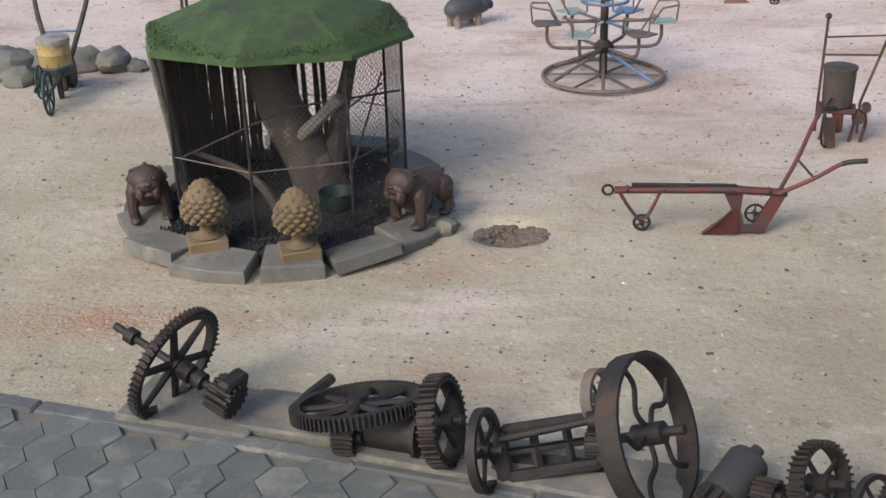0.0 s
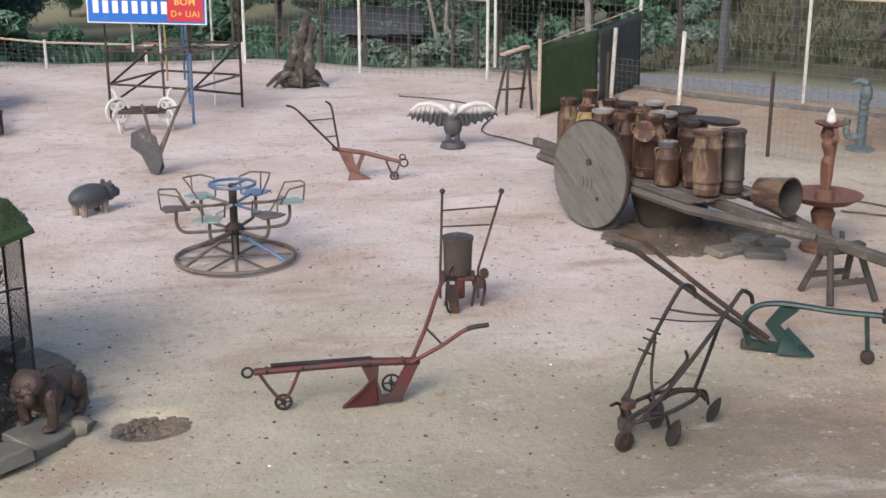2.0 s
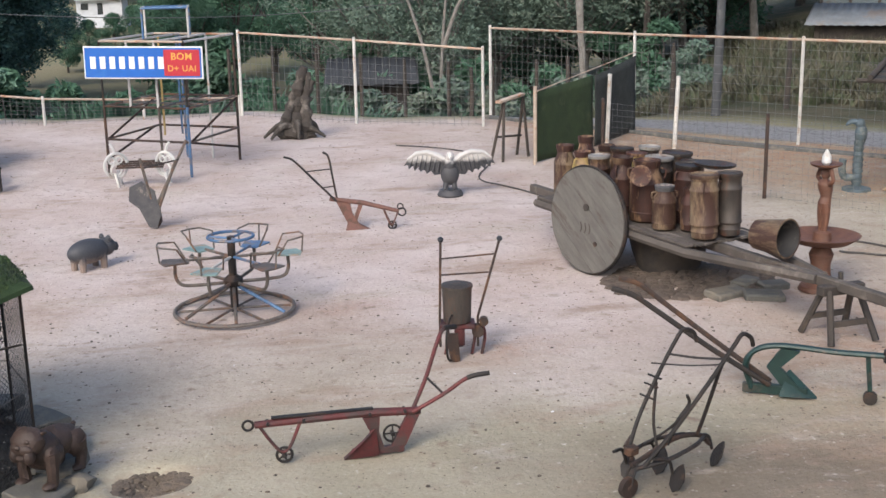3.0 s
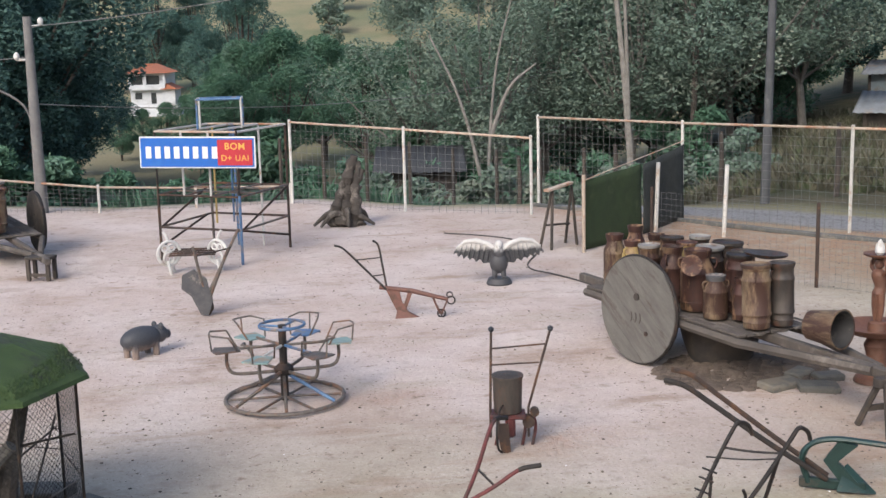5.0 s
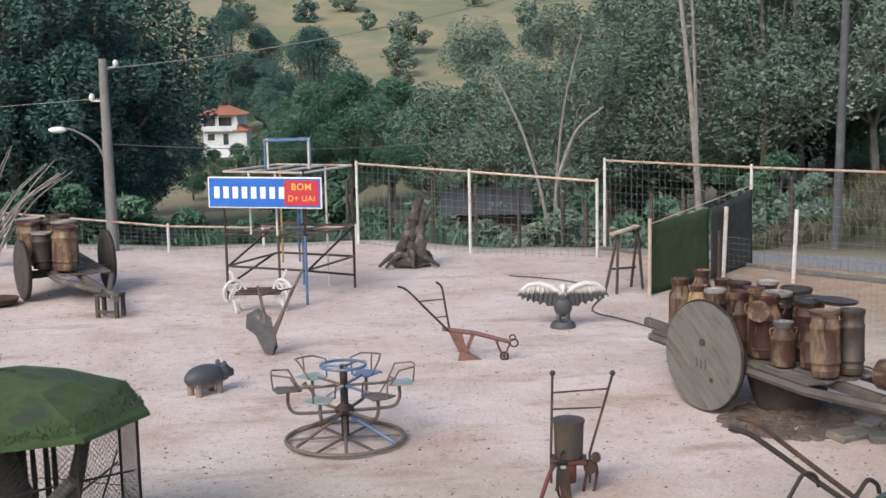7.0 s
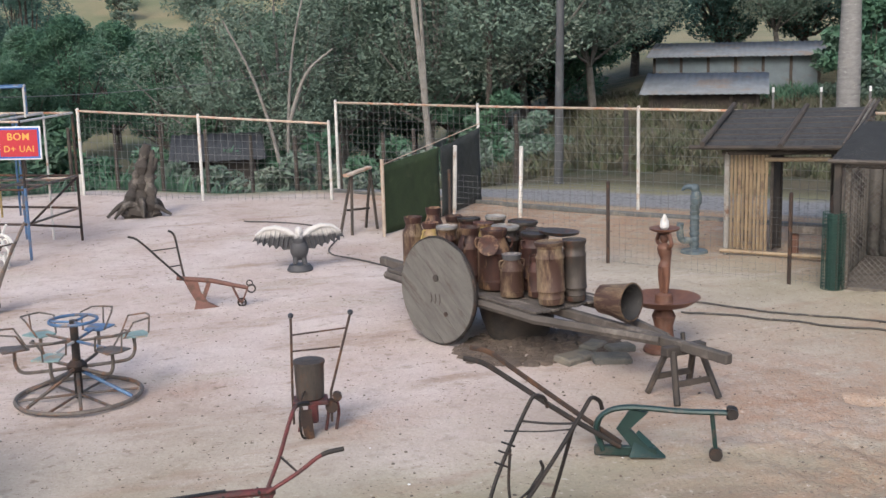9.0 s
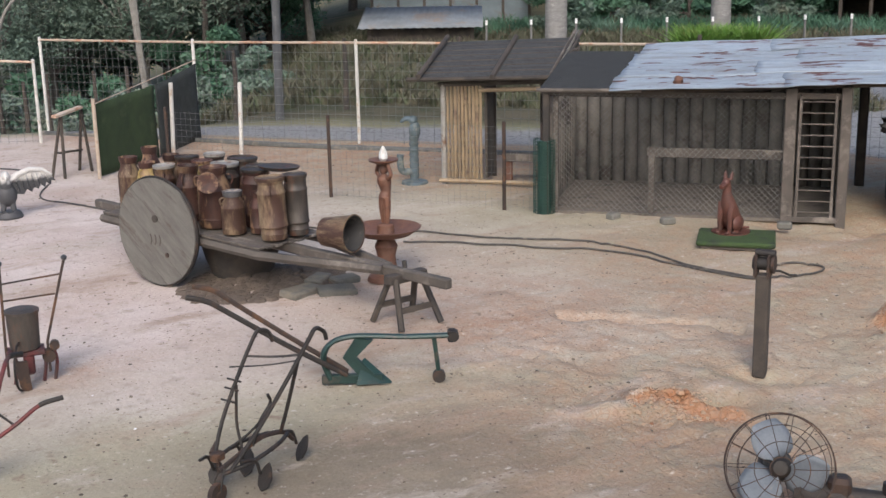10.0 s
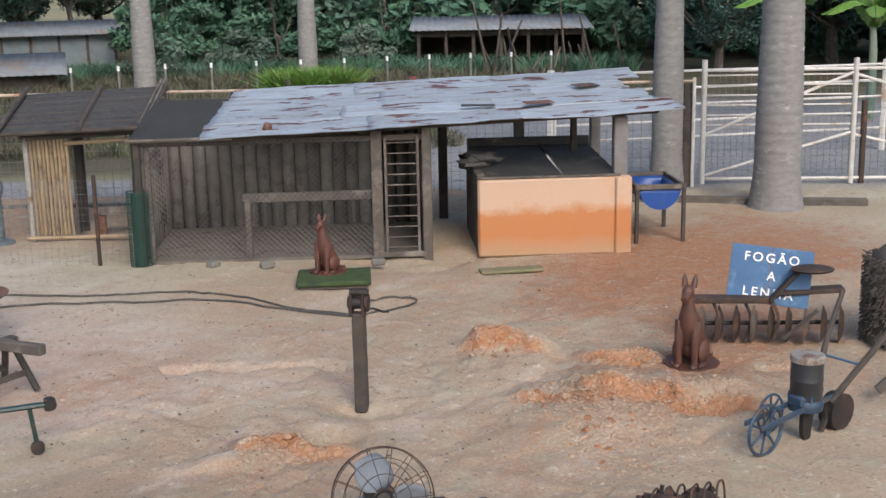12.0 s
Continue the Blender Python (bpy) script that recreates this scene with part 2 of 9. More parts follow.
GREYCANE = surface("weathered_cane", (0.19, 0.175, 0.15), (0.11, 0.10, 0.088), 5, 0.75, 0.0, (0.06, 0.052, 0.046), 0.35, 0.25, 60)
BULLDOGPAINT = surface("dark_brown_statue_paint", (0.062, 0.037, 0.029), (0.042, 0.027, 0.022), 12, 0.6, 0.0, (0.085, 0.055, 0.042), 0.3, 0.6, 45)
URNIRON = surface("brown_cast_iron", (0.0714, 0.0374, 0.0252), (0.0442, 0.0258, 0.019), 8, 0.6, 0.1, (0.0952, 0.0578, 0.0374), 0.3, 0.4, 60)
POLE = surface("dark_concrete_pole", (0.095, 0.10, 0.108), (0.065, 0.068, 0.073), 3, 0.85, 0.0, (0.13, 0.13, 0.13), 0.2, 0.3, 40)


# ---- mesh helpers ----
class Shape:
    """Collects vertices and faces of one mesh."""

    def __init__(self):
        self.v, self.f = [], []

    def add(self, verts, faces, m=None):
        k = len(self.v)
        self.v += [tuple(m @ Vector(p)) for p in verts] if m else [tuple(p) for p in verts]
        self.f += [tuple(i + k for i in f) for f in faces]
        return self

    def box(self, c, s, m=None, bev=0.0):
        x, y, z = s[0] / 2, s[1] / 2, s[2] / 2
        b = min(bev, x * 0.9, y * 0.9, z * 0.9)
        base = m if m else Matrix.Identity(4)
        base = base @ Matrix.Translation(c)
        if b <= 0:
            vs = [(i * x, j * y, k * z) for i in (-1, 1) for j in (-1, 1) for k in (-1, 1)]
            return self.add(vs, [(0, 1, 3, 2), (4, 6, 7, 5), (0, 4, 5, 1), (2, 3, 7, 6), (0, 2, 6, 4), (1, 5, 7, 3)], base)
        rings = []
        for zz, d in ((-z, b), (-z + b, 0), (z - b, 0), (z, b)):
            X, Y = x - d, y - d
            e = b if d == 0 else b * 0.4
            rings.append([(-X + e, -Y, zz), (X - e, -Y, zz), (X, -Y + e, zz), (X, Y - e, zz), (X - e, Y, zz), (-X + e, Y, zz), (-X, Y - e, zz), (-X, -Y + e, zz)])
        vs = [p for r in rings for p in r]
        fs = [tuple(range(7, -1, -1)), tuple(range(24, 32))]
        fs += [(8 * r + i, 8 * r + (i + 1) % 8, 8 * r + 8 + (i + 1) % 8, 8 * r + 8 + i) for r in range(3) for i in range(8)]
        return self.add(vs, fs, base)

    def tube(self, pts, r, seg=8, closed=False, m=None, flat=1.0):
        """A round bar along points; r may be a list. flat squeezes it along its second axis."""
        pts = [Vector(p) for p in pts]
        n = len(pts)
        rs = r if isinstance(r, (list, tuple)) else [r] * n
        vs, fs, last = [], [], None
        for i, p in enumerate(pts):
            a = pts[(i - 1) % n] if (closed or i) else p
            c = pts[(i + 1) % n] if (closed or i < n - 1) else p
            d = (c - a).normalized()
            if last is None:
                u = d.cross(Vector((0, 0, 1)) if abs(d.z) < 0.9 else Vector((1, 0, 0))).normalized()
            else:
                u = (last - d * last.dot(d)).normalized()
            last = u
            w = d.cross(u)
            for k in range(seg):
                t = 2 * math.pi * k / seg
                vs.append(p + u * (rs[i] * math.cos(t)) + w * (rs[i] * flat * math.sin(t)))
        for i in range(n if closed else n - 1):
            j = (i + 1) % n
            fs += [(i * seg + k, i * seg + (k + 1) % seg, j * seg + (k + 1) % seg, j * seg + k) for k in range(seg)]
        if not closed:
            fs += [tuple(range(seg - 1, -1, -1)), tuple((n - 1) * seg + k for k in range(seg))]
        return self.add(vs, fs, m)

    def cyl(self, a, b, r0, r1=None, seg=12, m=None):
        return self.tube([a, b], [r0, r0 if r1 is None else r1], seg, m=m)

    def lathe(self, prof, seg=20, m=None):
        vs = [(r * math.cos(2 * math.pi * k / seg), r * math.sin(2 * math.pi * k / seg), z) for r, z in prof for k in range(seg)]
        fs = [(i * seg + k, i * seg + (k + 1) % seg, (i + 1) * seg + (k + 1) % seg, (i + 1) * seg + k) for i in range(len(prof) - 1) for k in range(seg)]
        fs += [tuple(range(seg - 1, -1, -1)), tuple((len(prof) - 1) * seg + k for k in range(seg))]
        return self.add(vs, fs, m)

    def ring(self, R, r, m=None, seg=32, sub=8, flat=1.0):
        pts = [(R * math.cos(2 * math.pi * k / seg), R * math.sin(2 * math.pi * k / seg), 0) for k in range(seg)]
        return self.tube(pts, r, sub, True, m, flat)

    def ell(self, c, s, seg=14, rows=9, m=None, wob=0.0):
        vs, fs = [], []
        for i in range(rows + 1):
            a = math.pi * i / rows
            for k in range(seg):
                t = 2 * math.pi * k / seg
                p = Vector((math.sin(a) * math.cos(t), math.sin(a) * math.sin(t), -math.cos(a)))
                w = 1 + wob * noise.noise(p * 2.3 + Vector(c) * 5)
                vs.append((c[0] + s[0] * p.x * w, c[1] + s[1] * p.y * w, c[2] + s[2] * p.z * w))
        fs = [(i * seg + k, i * seg + (k + 1) % seg, (i + 1) * seg + (k + 1) % seg, (i + 1) * seg + k) for i in range(rows) for k in range(seg)]
        return self.add(vs, fs, m)

    def plate(self, outline, t, m=None):
        """A flat outline in x and z, t thick along y."""
        n = len(outline)
        vs = [(x, -t / 2, z) for x, z in outline] + [(x, t / 2, z) for x, z in outline]
        fs = [tuple(range(n)), tuple(range(2 * n - 1, n - 1, -1))] + [(i, i + n, (i + 1) % n + n, (i + 1) % n) for i in range(n)]
        return self.add(vs, fs, m)

    def mesh(self, name, smooth=True):
        me = bpy.data.meshes.new(name)
        me.from_pydata(self.v, [], self.f)
        if smooth:
            me.polygons.foreach_set("use_smooth", [True] * len(me.polygons))
            me.set_sharp_from_angle(angle=radians(38))
        me.update()
        return me


def part(name, shape, material, parent=None, label="", smooth=True, m=None):
    ob = new(name, shape.mesh(name, smooth))
    ob.data.materials.append(material)
    if parent:
        ob.parent = parent
    if m:
        ob.matrix_basis = m
    if label:
        ob["label"] = label
    return ob


def thing(name, label, category, m=None, group="", kind=""):
    ob = tagged(new(name), label, category, group, kind)
    ob.empty_display_size = 0.2
    if m:
        ob.matrix_basis = m
    return ob


def along(a, b):
    """A frame at a whose x axis points at b, level across."""
    a, b = Vector(a), Vector(b)
    x = (b - a).normalized()
    y = Vector((0, 0, 1)).cross(x).normalized()
    z = x.cross(y)
    m = Matrix((x, y, z)).transposed().to_4x4()
    return Matrix.Translation(a) @ m


def facing(c, axis):
    """A frame at c whose z axis points along axis."""
    return Matrix.Translation(c) @ Vector(axis).to_track_quat("Z", "Y").to_matrix().to_4x4()


def arc(a, b, lift, n=10):
    a, b = Vector(a), Vector(b)
    return [a.lerp(b, i / n) + Vector((0, 0, -4 * lift * (i / n) * (1 - i / n))) for i in range(n + 1)]


def bend(*pts, n=6):
    """A smooth line through points."""
    p = [Vector(q) for q in pts]
    p = [2 * p[0] - p[1]] + p + [2 * p[-1] - p[-2]]
    out = []
    for i in range(1, len(p) - 2):
        a, b, c, d = p[i - 1:i + 3]
        for k in range(n):
            t = k / n
            out.append(0.5 * (2 * b + (c - a) * t + (2 * a - 5 * b + 4 * c - d) * t * t + (3 * b - a - 3 * c + d) * t ** 3))
    return out + [p[-2]]


def smoothstep(a, b, x):
    t = min(1, max(0, (x - a) / (b - a)))
    return t * t * (3 - 2 * t)


# ---- ground ----
FENCE = [(-30, 35.5), (-5.5, 32.7), (-1.37, 31.2), (3.2, 31.0), (5.65, 28.9), (8.6, 28.0), (11.1, 25.7), (13.4, 22.9), (17.5, 17.9), (21.3, 13.2), (22.7, 11.8), (30, 2)]


def beyond(x, y):
    """Metres outside the fence line, negative in the yard."""
    best, sign = 1e9, -1
    for (ax, ay), (bx, by) in zip(FENCE, FENCE[1:]):
        dx, dy = bx - ax, by - ay
        t = min(1, max(0, ((x - ax) * dx + (y - ay) * dy) / (dx * dx + dy * dy)))
        d = math.hypot(x - ax - t * dx, y - ay - t * dy)
        if d < best:
            best, sign = d, (1 if dx * (y - ay) - dy * (x - ax) > 0 else -1)
    return best * sign


# clods, holes and ledges: centre, two half-widths, turn in degrees, height
BUMPS = [(1.16, 10.47, 0.26, 0.2, 0, -0.15), (8.2, 8.78, 0.6, 0.15, -36, 0.07), (8.85, 8.45, 0.22, 0.18, 0, -0.12),
         (11.75, 6.0, 0.5, 0.2, -32, -0.16), (12.27, 7.38, 0.3, 0.13, -32, -0.16), (11.98, 8.85, 0.45, 0.18, -70, 0.07), (13.15, 6.05, 0.22, 0.1, -60, -0.1), (10.7, 6.7, 0.8, 0.45, -55, 0.05),
         (9.7, 8.75, 0.3, 0.2, -40, -0.1), (9.2, 8.9, 0.7, 0.3, -40, 0.05), (7.4, 14.6, 1.1, 0.7, -60, 0.05), (8.4, 6.0, 0.9, 0.4, -40, 0.07), (4.75, 13.6, 0.7, 0.45, 0, -0.03), (14.9, 12.1, 0.5, 1.4, 45, -0.07)]


LEDGES = [(11.55, 6.5, 1.0, 0.2, 1.3, 0.05), (12.0, 8.7, 0.5, 0.2, 0.7, -0.3), (8.2, 6.15, 0.9, 0.1, 0.8, 0.2), (12.35, 7.5, 0.5, 0.1, 0.5, 0.3), (11.0, 7.3, 0.6, 0.08, 0.7, -0.2), (8.5, 8.55, 0.6, 0.13, 0.5, 0.1)]


def fresh(x, y, cx, cy, half, rise, back, bow):
    """How freshly broken the clay is along a ledge, 0 to 1."""
    a, b = (x - cx) * 0.887 + (y - cy) * 0.461, (x - cx) * 0.461 - (y - cy) * 0.887
    if abs(b) > half * 1.2:
        return 0.0
    a -= bow * b * b + 0.17 * noise.noise((b * 2.1, cx, 1)) + 0.09 * noise.noise((b * 5.5, cx, 2)) + 0.03 * noise.noise((x * 11, y * 11, 3))
    return (1 - smoothstep(0.6 * half, half * 1.15, abs(b))) * math.exp(-((a + 0.03) / 0.1) ** 2)


def scarp(x, y, cx, cy, half, rise, back, bow):
    """A small eroded ledge that breaks off towards the house and fades out behind."""
    a, b = (x - cx) * 0.887 + (y - cy) * 0.461, (x - cx) * 0.461 - (y - cy) * 0.887
    if abs(b) > half * 1.25 or a < -1.5 or a > back * 1.3:
        return 0.0
    a -= bow * b * b + 0.17 * noise.noise((b * 2.1, cx, 1)) + 0.09 * noise.noise((b * 5.5, cx, 2)) + 0.03 * noise.noise((x * 11, y * 11, 3))
    side = 1 - smoothstep(0.6 * half, half * 1.15, abs(b))
    top = smoothstep(-0.03, 0.03, a) * (1 - smoothstep(0.1, back, a)) * (1 + 0.25 * noise.noise((x * 3, y * 3, 5)))
    toe = (1 - smoothstep(-0.03, 0.03, a)) * smoothstep(-1.3, -0.1, a)
    lumps = 0.05 * abs(noise.noise((x * 8, y * 8, 13))) + 0.035 * abs(noise.noise((x * 17, y * 17, 15)))
    return side * (rise * top + toe * (0.25 * rise + lumps - 0.02))


def height(x, y):
    r = math.hypot(x, y)
    z = 0.035 * noise.noise((x * 0.45, y * 0.45, 0.3)) + 0.012 * noise.noise((x * 2.1, y * 2.1, 4.0)) if r < 60 else 0
    if -6 < x < 20 and 2 < y < 20:
        for cx, cy, a, b, turn, h in BUMPS:
            c, s = math.cos(radians(turn)), math.sin(radians(turn))
            u, v = ((x - cx) * c + (y - cy) * s) / a, ((y - cy) * c - (x - cx) * s) / b
            q = u * u + v * v
            if q < 6:
                z += h * math.exp(-q * q * 0.7) * (1 + 0.8 * noise.noise((x * 3, y * 3, 1.0)))
        crack = abs((x - 10.0) * 0.75 + (y - 10.6) * 0.66 + 0.25 * noise.noise((x * 2, y * 2, 7)))
        if abs((x - 10.0) * -0.66 + (y - 10.6) * 0.75) < 1.0:
            z -= 0.07 * math.exp(-(crack / 0.09) ** 2)
        z *= smoothstep(6.9, 7.5, y + 0.24 * x) if x < 6 else 1
    if 6 < x < 15 and 4 < y < 11:
        z += sum(scarp(x, y, *q) for q in LEDGES)
        z += 0.02 * noise.noise((x * 1.6, y * 2.2, 21)) + 0.018 * noise.noise((x * 6, y * 6, 22)) + 0.012 * noise.noise((x * 14, y * 14, 23))
    if 7 < x < 18 and 5 < y < 20:
        inside = smoothstep(7, 8, x) * (1 - smoothstep(17, 18, x)) * smoothstep(5, 6, y) * (1 - smoothstep(18, 20, y))
        gully = abs(noise.noise((x * 0.9 + 0.3 * noise.noise((x * 3, y * 3, 8)), y * 1.3, 31)))
        z += inside * (0.025 * noise.noise((x * 1.2, y * 1.2, 14)) - 0.016 * (1 - smoothstep(0.0, 0.05, gully)) + 0.012 * noise.noise((x * 4.5, y * 4.5, 16)))
    az = math.degrees(math.atan2(x, y))
    d = beyond(x, y) if r < 140 else r - 25
    low = 1 - smoothstep(17, 30, az)
    if d > 0:
        z -= low * (3.2 * smoothstep(0.2, 14, d) + 3.3 * smoothstep(14, 80, d))
        z += (1 - low) * (0.25 * smoothstep(12, 70, d))
    far = smoothstep(150, 620, r)
    z += far * (64 + 16 * noise.noise((x * 0.004, y * 0.004, 2)) + 7 * noise.noise((x * 0.013, y * 0.013, 5)))
    return z


def zones(x, y):
    """Orange clay, grass, pink sand, gravel."""
    wob = noise.noise((x * 0.5, y * 0.5, 9)) * 0.9 + noise.noise((x * 1.7, y * 1.7, 3)) * 0.35
    d = beyond(x, y) if math.hypot(x, y) < 140 else 100
    clay = max(1.1 - math.hypot((x - 12.2) / 2.4, (y - 6.8) / 1.5) - 0.35 * wob, 0.9 - math.hypot((x - 12.1) / 0.7, (y - 8.9) / 0.6) - 0.3 * wob, 1.0 - 0.8 * math.hypot((x - 16.9) / 3.4, (y - 8.9) / 2.3) - 0.3 * wob, 0.8 - 0.6 * math.hypot((x - 14.2) / 2.6, (y - 7.2) / 1.6) - 0.3 * wob,
               0.75 - math.hypot((x - 8.4) / 1.0, (y - 8.6) / 0.4) - 0.2 * wob, 0.6 - math.hypot((x + 1.3) / 2.6, (y - 8.9) / 0.6) - 0.3 * wob,
               0.8 - math.hypot((x - 8.0) / 1.6, (y - 6.2) / 0.7) - 0.3 * wob,
               0.42 - 0.5 * math.hypot((x - 4.7) / 1.1, (y - 12.8) / 1.0) - 0.2 * wob, 0.3 - 0.4 * math.hypot((x - 3.2) / 1.3, (y - 14.6) / 0.6) - 0.2 * wob, 0.3 - 0.4 * math.hypot((x - 7.2) / 1.0, (y - 21.6) / 1.0) - 0.2 * wob)
    grass = smoothstep(0.2, 1.6, d + 0.5 * wob)
    grass += smoothstep(2.2, 4.0, d) * (1 - smoothstep(70, 130, math.hypot(x, y)))
    pink = smoothstep(10.0, 16.5, y + 0.35 * x + 1.2 * wob) * (1 - smoothstep(6, 13, x))
    # below zero this channel turns the earth a darker brown
    pink -= max(0, 1.15 - math.hypot((x - 5.9) / 3.6, (y - 8.7) / 2.7) - 0.25 * wob)
    gravel = smoothstep(0.3, 0.6, d) * (1 - smoothstep(2.0, 2.6, d + 0.5 * wob)) if x > 9 and y > 2 else 0
    if x > 20:
        gravel = smoothstep(-0.5, 0.3, d) * (1 - smoothstep(14, 17, d))
    clay = min(1, max(0, clay * 1.6))
    if x > 7.5 and y > 14:
        clay = max(clay, 0.8 * smoothstep(-5.5, -2.5, d + 0.8 * wob) * smoothstep(7.5, 9.5, x))
    if 11 < x < 23 and 4 < y < 13:
        clay += 0.75 * max(0, min(1, 1.5 - 1.2 * math.hypot((x - 17.8) / 5.0, (y - 9.4) / 3.2) - 0.3 * wob)) + 0.5 * max(0, 1 - math.hypot((x - 13.4) / 1.8, (y - 6.7) / 1.3) - 0.3 * wob)
    if 5 < x < 18 and 3 < y < 16:
        warm = smoothstep(5.2, 8.5, x) * (1 - smoothstep(12.0, 16.0, y)) * (0.55 + 0.3 * wob)
        clay = max(clay, warm)
        if 7 < x < 14 and 5 < y < 10:
            clay += max(0, 1.15 * max(fresh(x, y, *q) for q in LEDGES))
    return clay, grass, pink, gravel


def build_ground():
    def steps(a, b, fine):
        inner = list(np.arange(a, b + 1e-6, fine))
        out, s = [], fine
        q = 0.0
        while q < 1500:
            s *= 1.22
            q += s
            out.append(q)
        return [a - q for q in reversed(out)] + inner + [b + q for q in out]
    xs, ys = steps(-7, 19, 0.11), steps(4, 32, 0.11)
    xs = sorted([x for x in xs if not 7.4 < x < 13.4] + list(np.arange(7.43, 13.4, 0.04)))
    ys = sorted([y for y in ys if not 5.6 < y < 12.8] + list(np.arange(5.63, 9.5, 0.04)) + list(np.arange(9.5, 12.8, 0.055)))
    nx, ny = len(xs), len(ys)
    vs = [(x, y, height(x, y)) for y in ys for x in xs]
    fs = [(j * nx + i, j * nx + i + 1, (j + 1) * nx + i + 1, (j + 1) * nx + i) for j in range(ny - 1) for i in range(nx - 1)]
    me = bpy.data.meshes.new("ground")
    me.from_pydata(vs, [], fs)
    me.polygons.foreach_set("use_smooth", [True] * len(me.polygons))
    soil = me.color_attributes.new("soil", 'FLOAT_COLOR', 'POINT')
    flat = []
    for x, y, z in vs:
        flat += zones(x, y)
    soil.data.foreach_set("color", flat)
    ob = tagged(new("ground", me), "dry trampled pinkish earth yard with grass hills beyond", "ground", kind="structure")
    m, n, l, p = shader("trampled_earth")
    tc = n.new("ShaderNodeTexCoord")
    co = tc.outputs["Object"]
    at = n.new("ShaderNodeAttribute")
    at.attribute_name = "soil"
    sp = n.new("ShaderNodeSeparateColor")
    l.new(at.outputs["Color"], sp.inputs[0])
    big, mid, fine = noise_node(n, l, co, 0.55, 6, 0.62), noise_node(n, l, co, 3.5, 6, 0.7), noise_node(n, l, co, 28, 5, 0.75)
    tan = mix(n, l, ramp(n, l, big, 0.35, 0.65), (0.33, 0.295, 0.215), (0.42, 0.38, 0.292))
    pink = mix(n, l, ramp(n, l, big, 0.35, 0.62), (0.48, 0.385, 0.34), (0.60, 0.52, 0.49))
    col = mix(n, l, sp.outputs[2], tan, pink)
    # negative pink values mix in a darker brown
    dark_earth = n.new("ShaderNodeMapRange")
    dark_earth.inputs[1].default_value, dark_earth.inputs[2].default_value = 0.0, -0.8
    l.new(sp.outputs[2], dark_earth.inputs[0])
    col = mix(n, l, dark_earth.outputs[0], col, mix(n, l, ramp(n, l, big, 0.35, 0.65), (0.185, 0.152, 0.112), (0.25, 0.21, 0.16)))
    col = mix(n, l, ramp(n, l, mid, 0.55, 0.78), col, (0.3, 0.245, 0.19))
    drift = n.new("ShaderNodeMapping")
    drift.inputs["Scale"].default_value = (0.5, 1.3, 1)
    drift.inputs["Rotation"].default_value = (0, 0, 0.5)
    l.new(co, drift.inputs["Vector"])
    col = mix(n, l, ramp(n, l, noise_node(n, l, drift.outputs[0], 0.9, 7, 0.68), 0.54, 0.72), col, (0.34, 0.25, 0.19))
    col = mix(n, l, ramp(n, l, noise_node(n, l, drift.outputs[0], 0.8, 7, 0.7), 0.54, 0.7), col, (0.50, 0.435, 0.38))
    clay = mix(n, l, ramp(n, l, mid, 0.35, 0.6), (0.35, 0.172, 0.096), (0.34, 0.262, 0.202))
    cells = n.new("ShaderNodeTexVoronoi")
    cells.feature = 'DISTANCE_TO_EDGE'
    cells.inputs["Scale"].default_value = 15
    l.new(co, cells.inputs["Vector"])
    clay = mix(n, l, ramp(n, l, cells.outputs["Distance"], 0.0, 0.16), (0.33, 0.18, 0.105), clay)
    broken = n.new("ShaderNodeMapRange")
    broken.inputs[1].default_value, broken.inputs[2].default_value = 1.0, 1.8
    l.new(sp.outputs[0], broken.inputs[0])
    edge = n.new("ShaderNodeMath")
    edge.use_clamp = True
    edge.operation = 'MULTIPLY'
    l.new(sp.outputs[0], edge.inputs[0])
    l.new(ramp(n, l, noise_node(n, l, co, 2.2, 6, 0.7), 0.3, 0.55), edge.inputs[1])
    col = mix(n, l, edge.outputs[0], col, clay)
    torn = n.new("ShaderNodeMath")
    torn.operation = 'MULTIPLY'
    l.new(broken.outputs[0], torn.inputs[0])
    l.new(ramp(n, l, noise_node(n, l, co, 5, 6, 0.75), 0.36, 0.58, (0.15, 0.15, 0.15, 1)), torn.inputs[1])
    col = mix(n, l, torn.outputs[0], col, mix(n, l, ramp(n, l, noise_node(n, l, co, 9, 5, 0.7), 0.35, 0.65), (0.30, 0.125, 0.06), (0.40, 0.225, 0.13)))
    trod = ramp(n, l, noise_node(n, l, co, 6.5, 3, 0.55), 0.6, 0.7)
    few = n.new("ShaderNodeMath")
    few.operation = 'MULTIPLY'
    l.new(trod, few.inputs[0])
    l.new(ramp(n, l, noise_node(n, l, co, 0.7, 3, 0.6), 0.45, 0.62, (0, 0, 0, 1), (0.95, 0.95, 0.95, 1)), few.inputs[1])
    col = mix(n, l, few.outputs[0], col, (0.25, 0.19, 0.145))
    speck = ramp(n, l, noise_node(n, l, co, 21, 3, 0.6), 0.64, 0.7)
    col = mix(n, l, speck, col, (0.17, 0.125, 0.095))
    dust = ramp(n, l, noise_node(n, l, co, 11, 4, 0.6), 0.62, 0.72, (0, 0, 0, 1), (0.6, 0.6, 0.6, 1))
    col = mix(n, l, dust, col, (0.60, 0.54, 0.47))
    field = mix(n, l, ramp(n, l, noise_node(n, l, co, 0.05, 5, 0.6), 0.42, 0.58), (0.30, 0.265, 0.165), (0.165, 0.20, 0.115))
    field = mix(n, l, ramp(n, l, mid, 0.35, 0.7), field, (0.22, 0.20, 0.125))
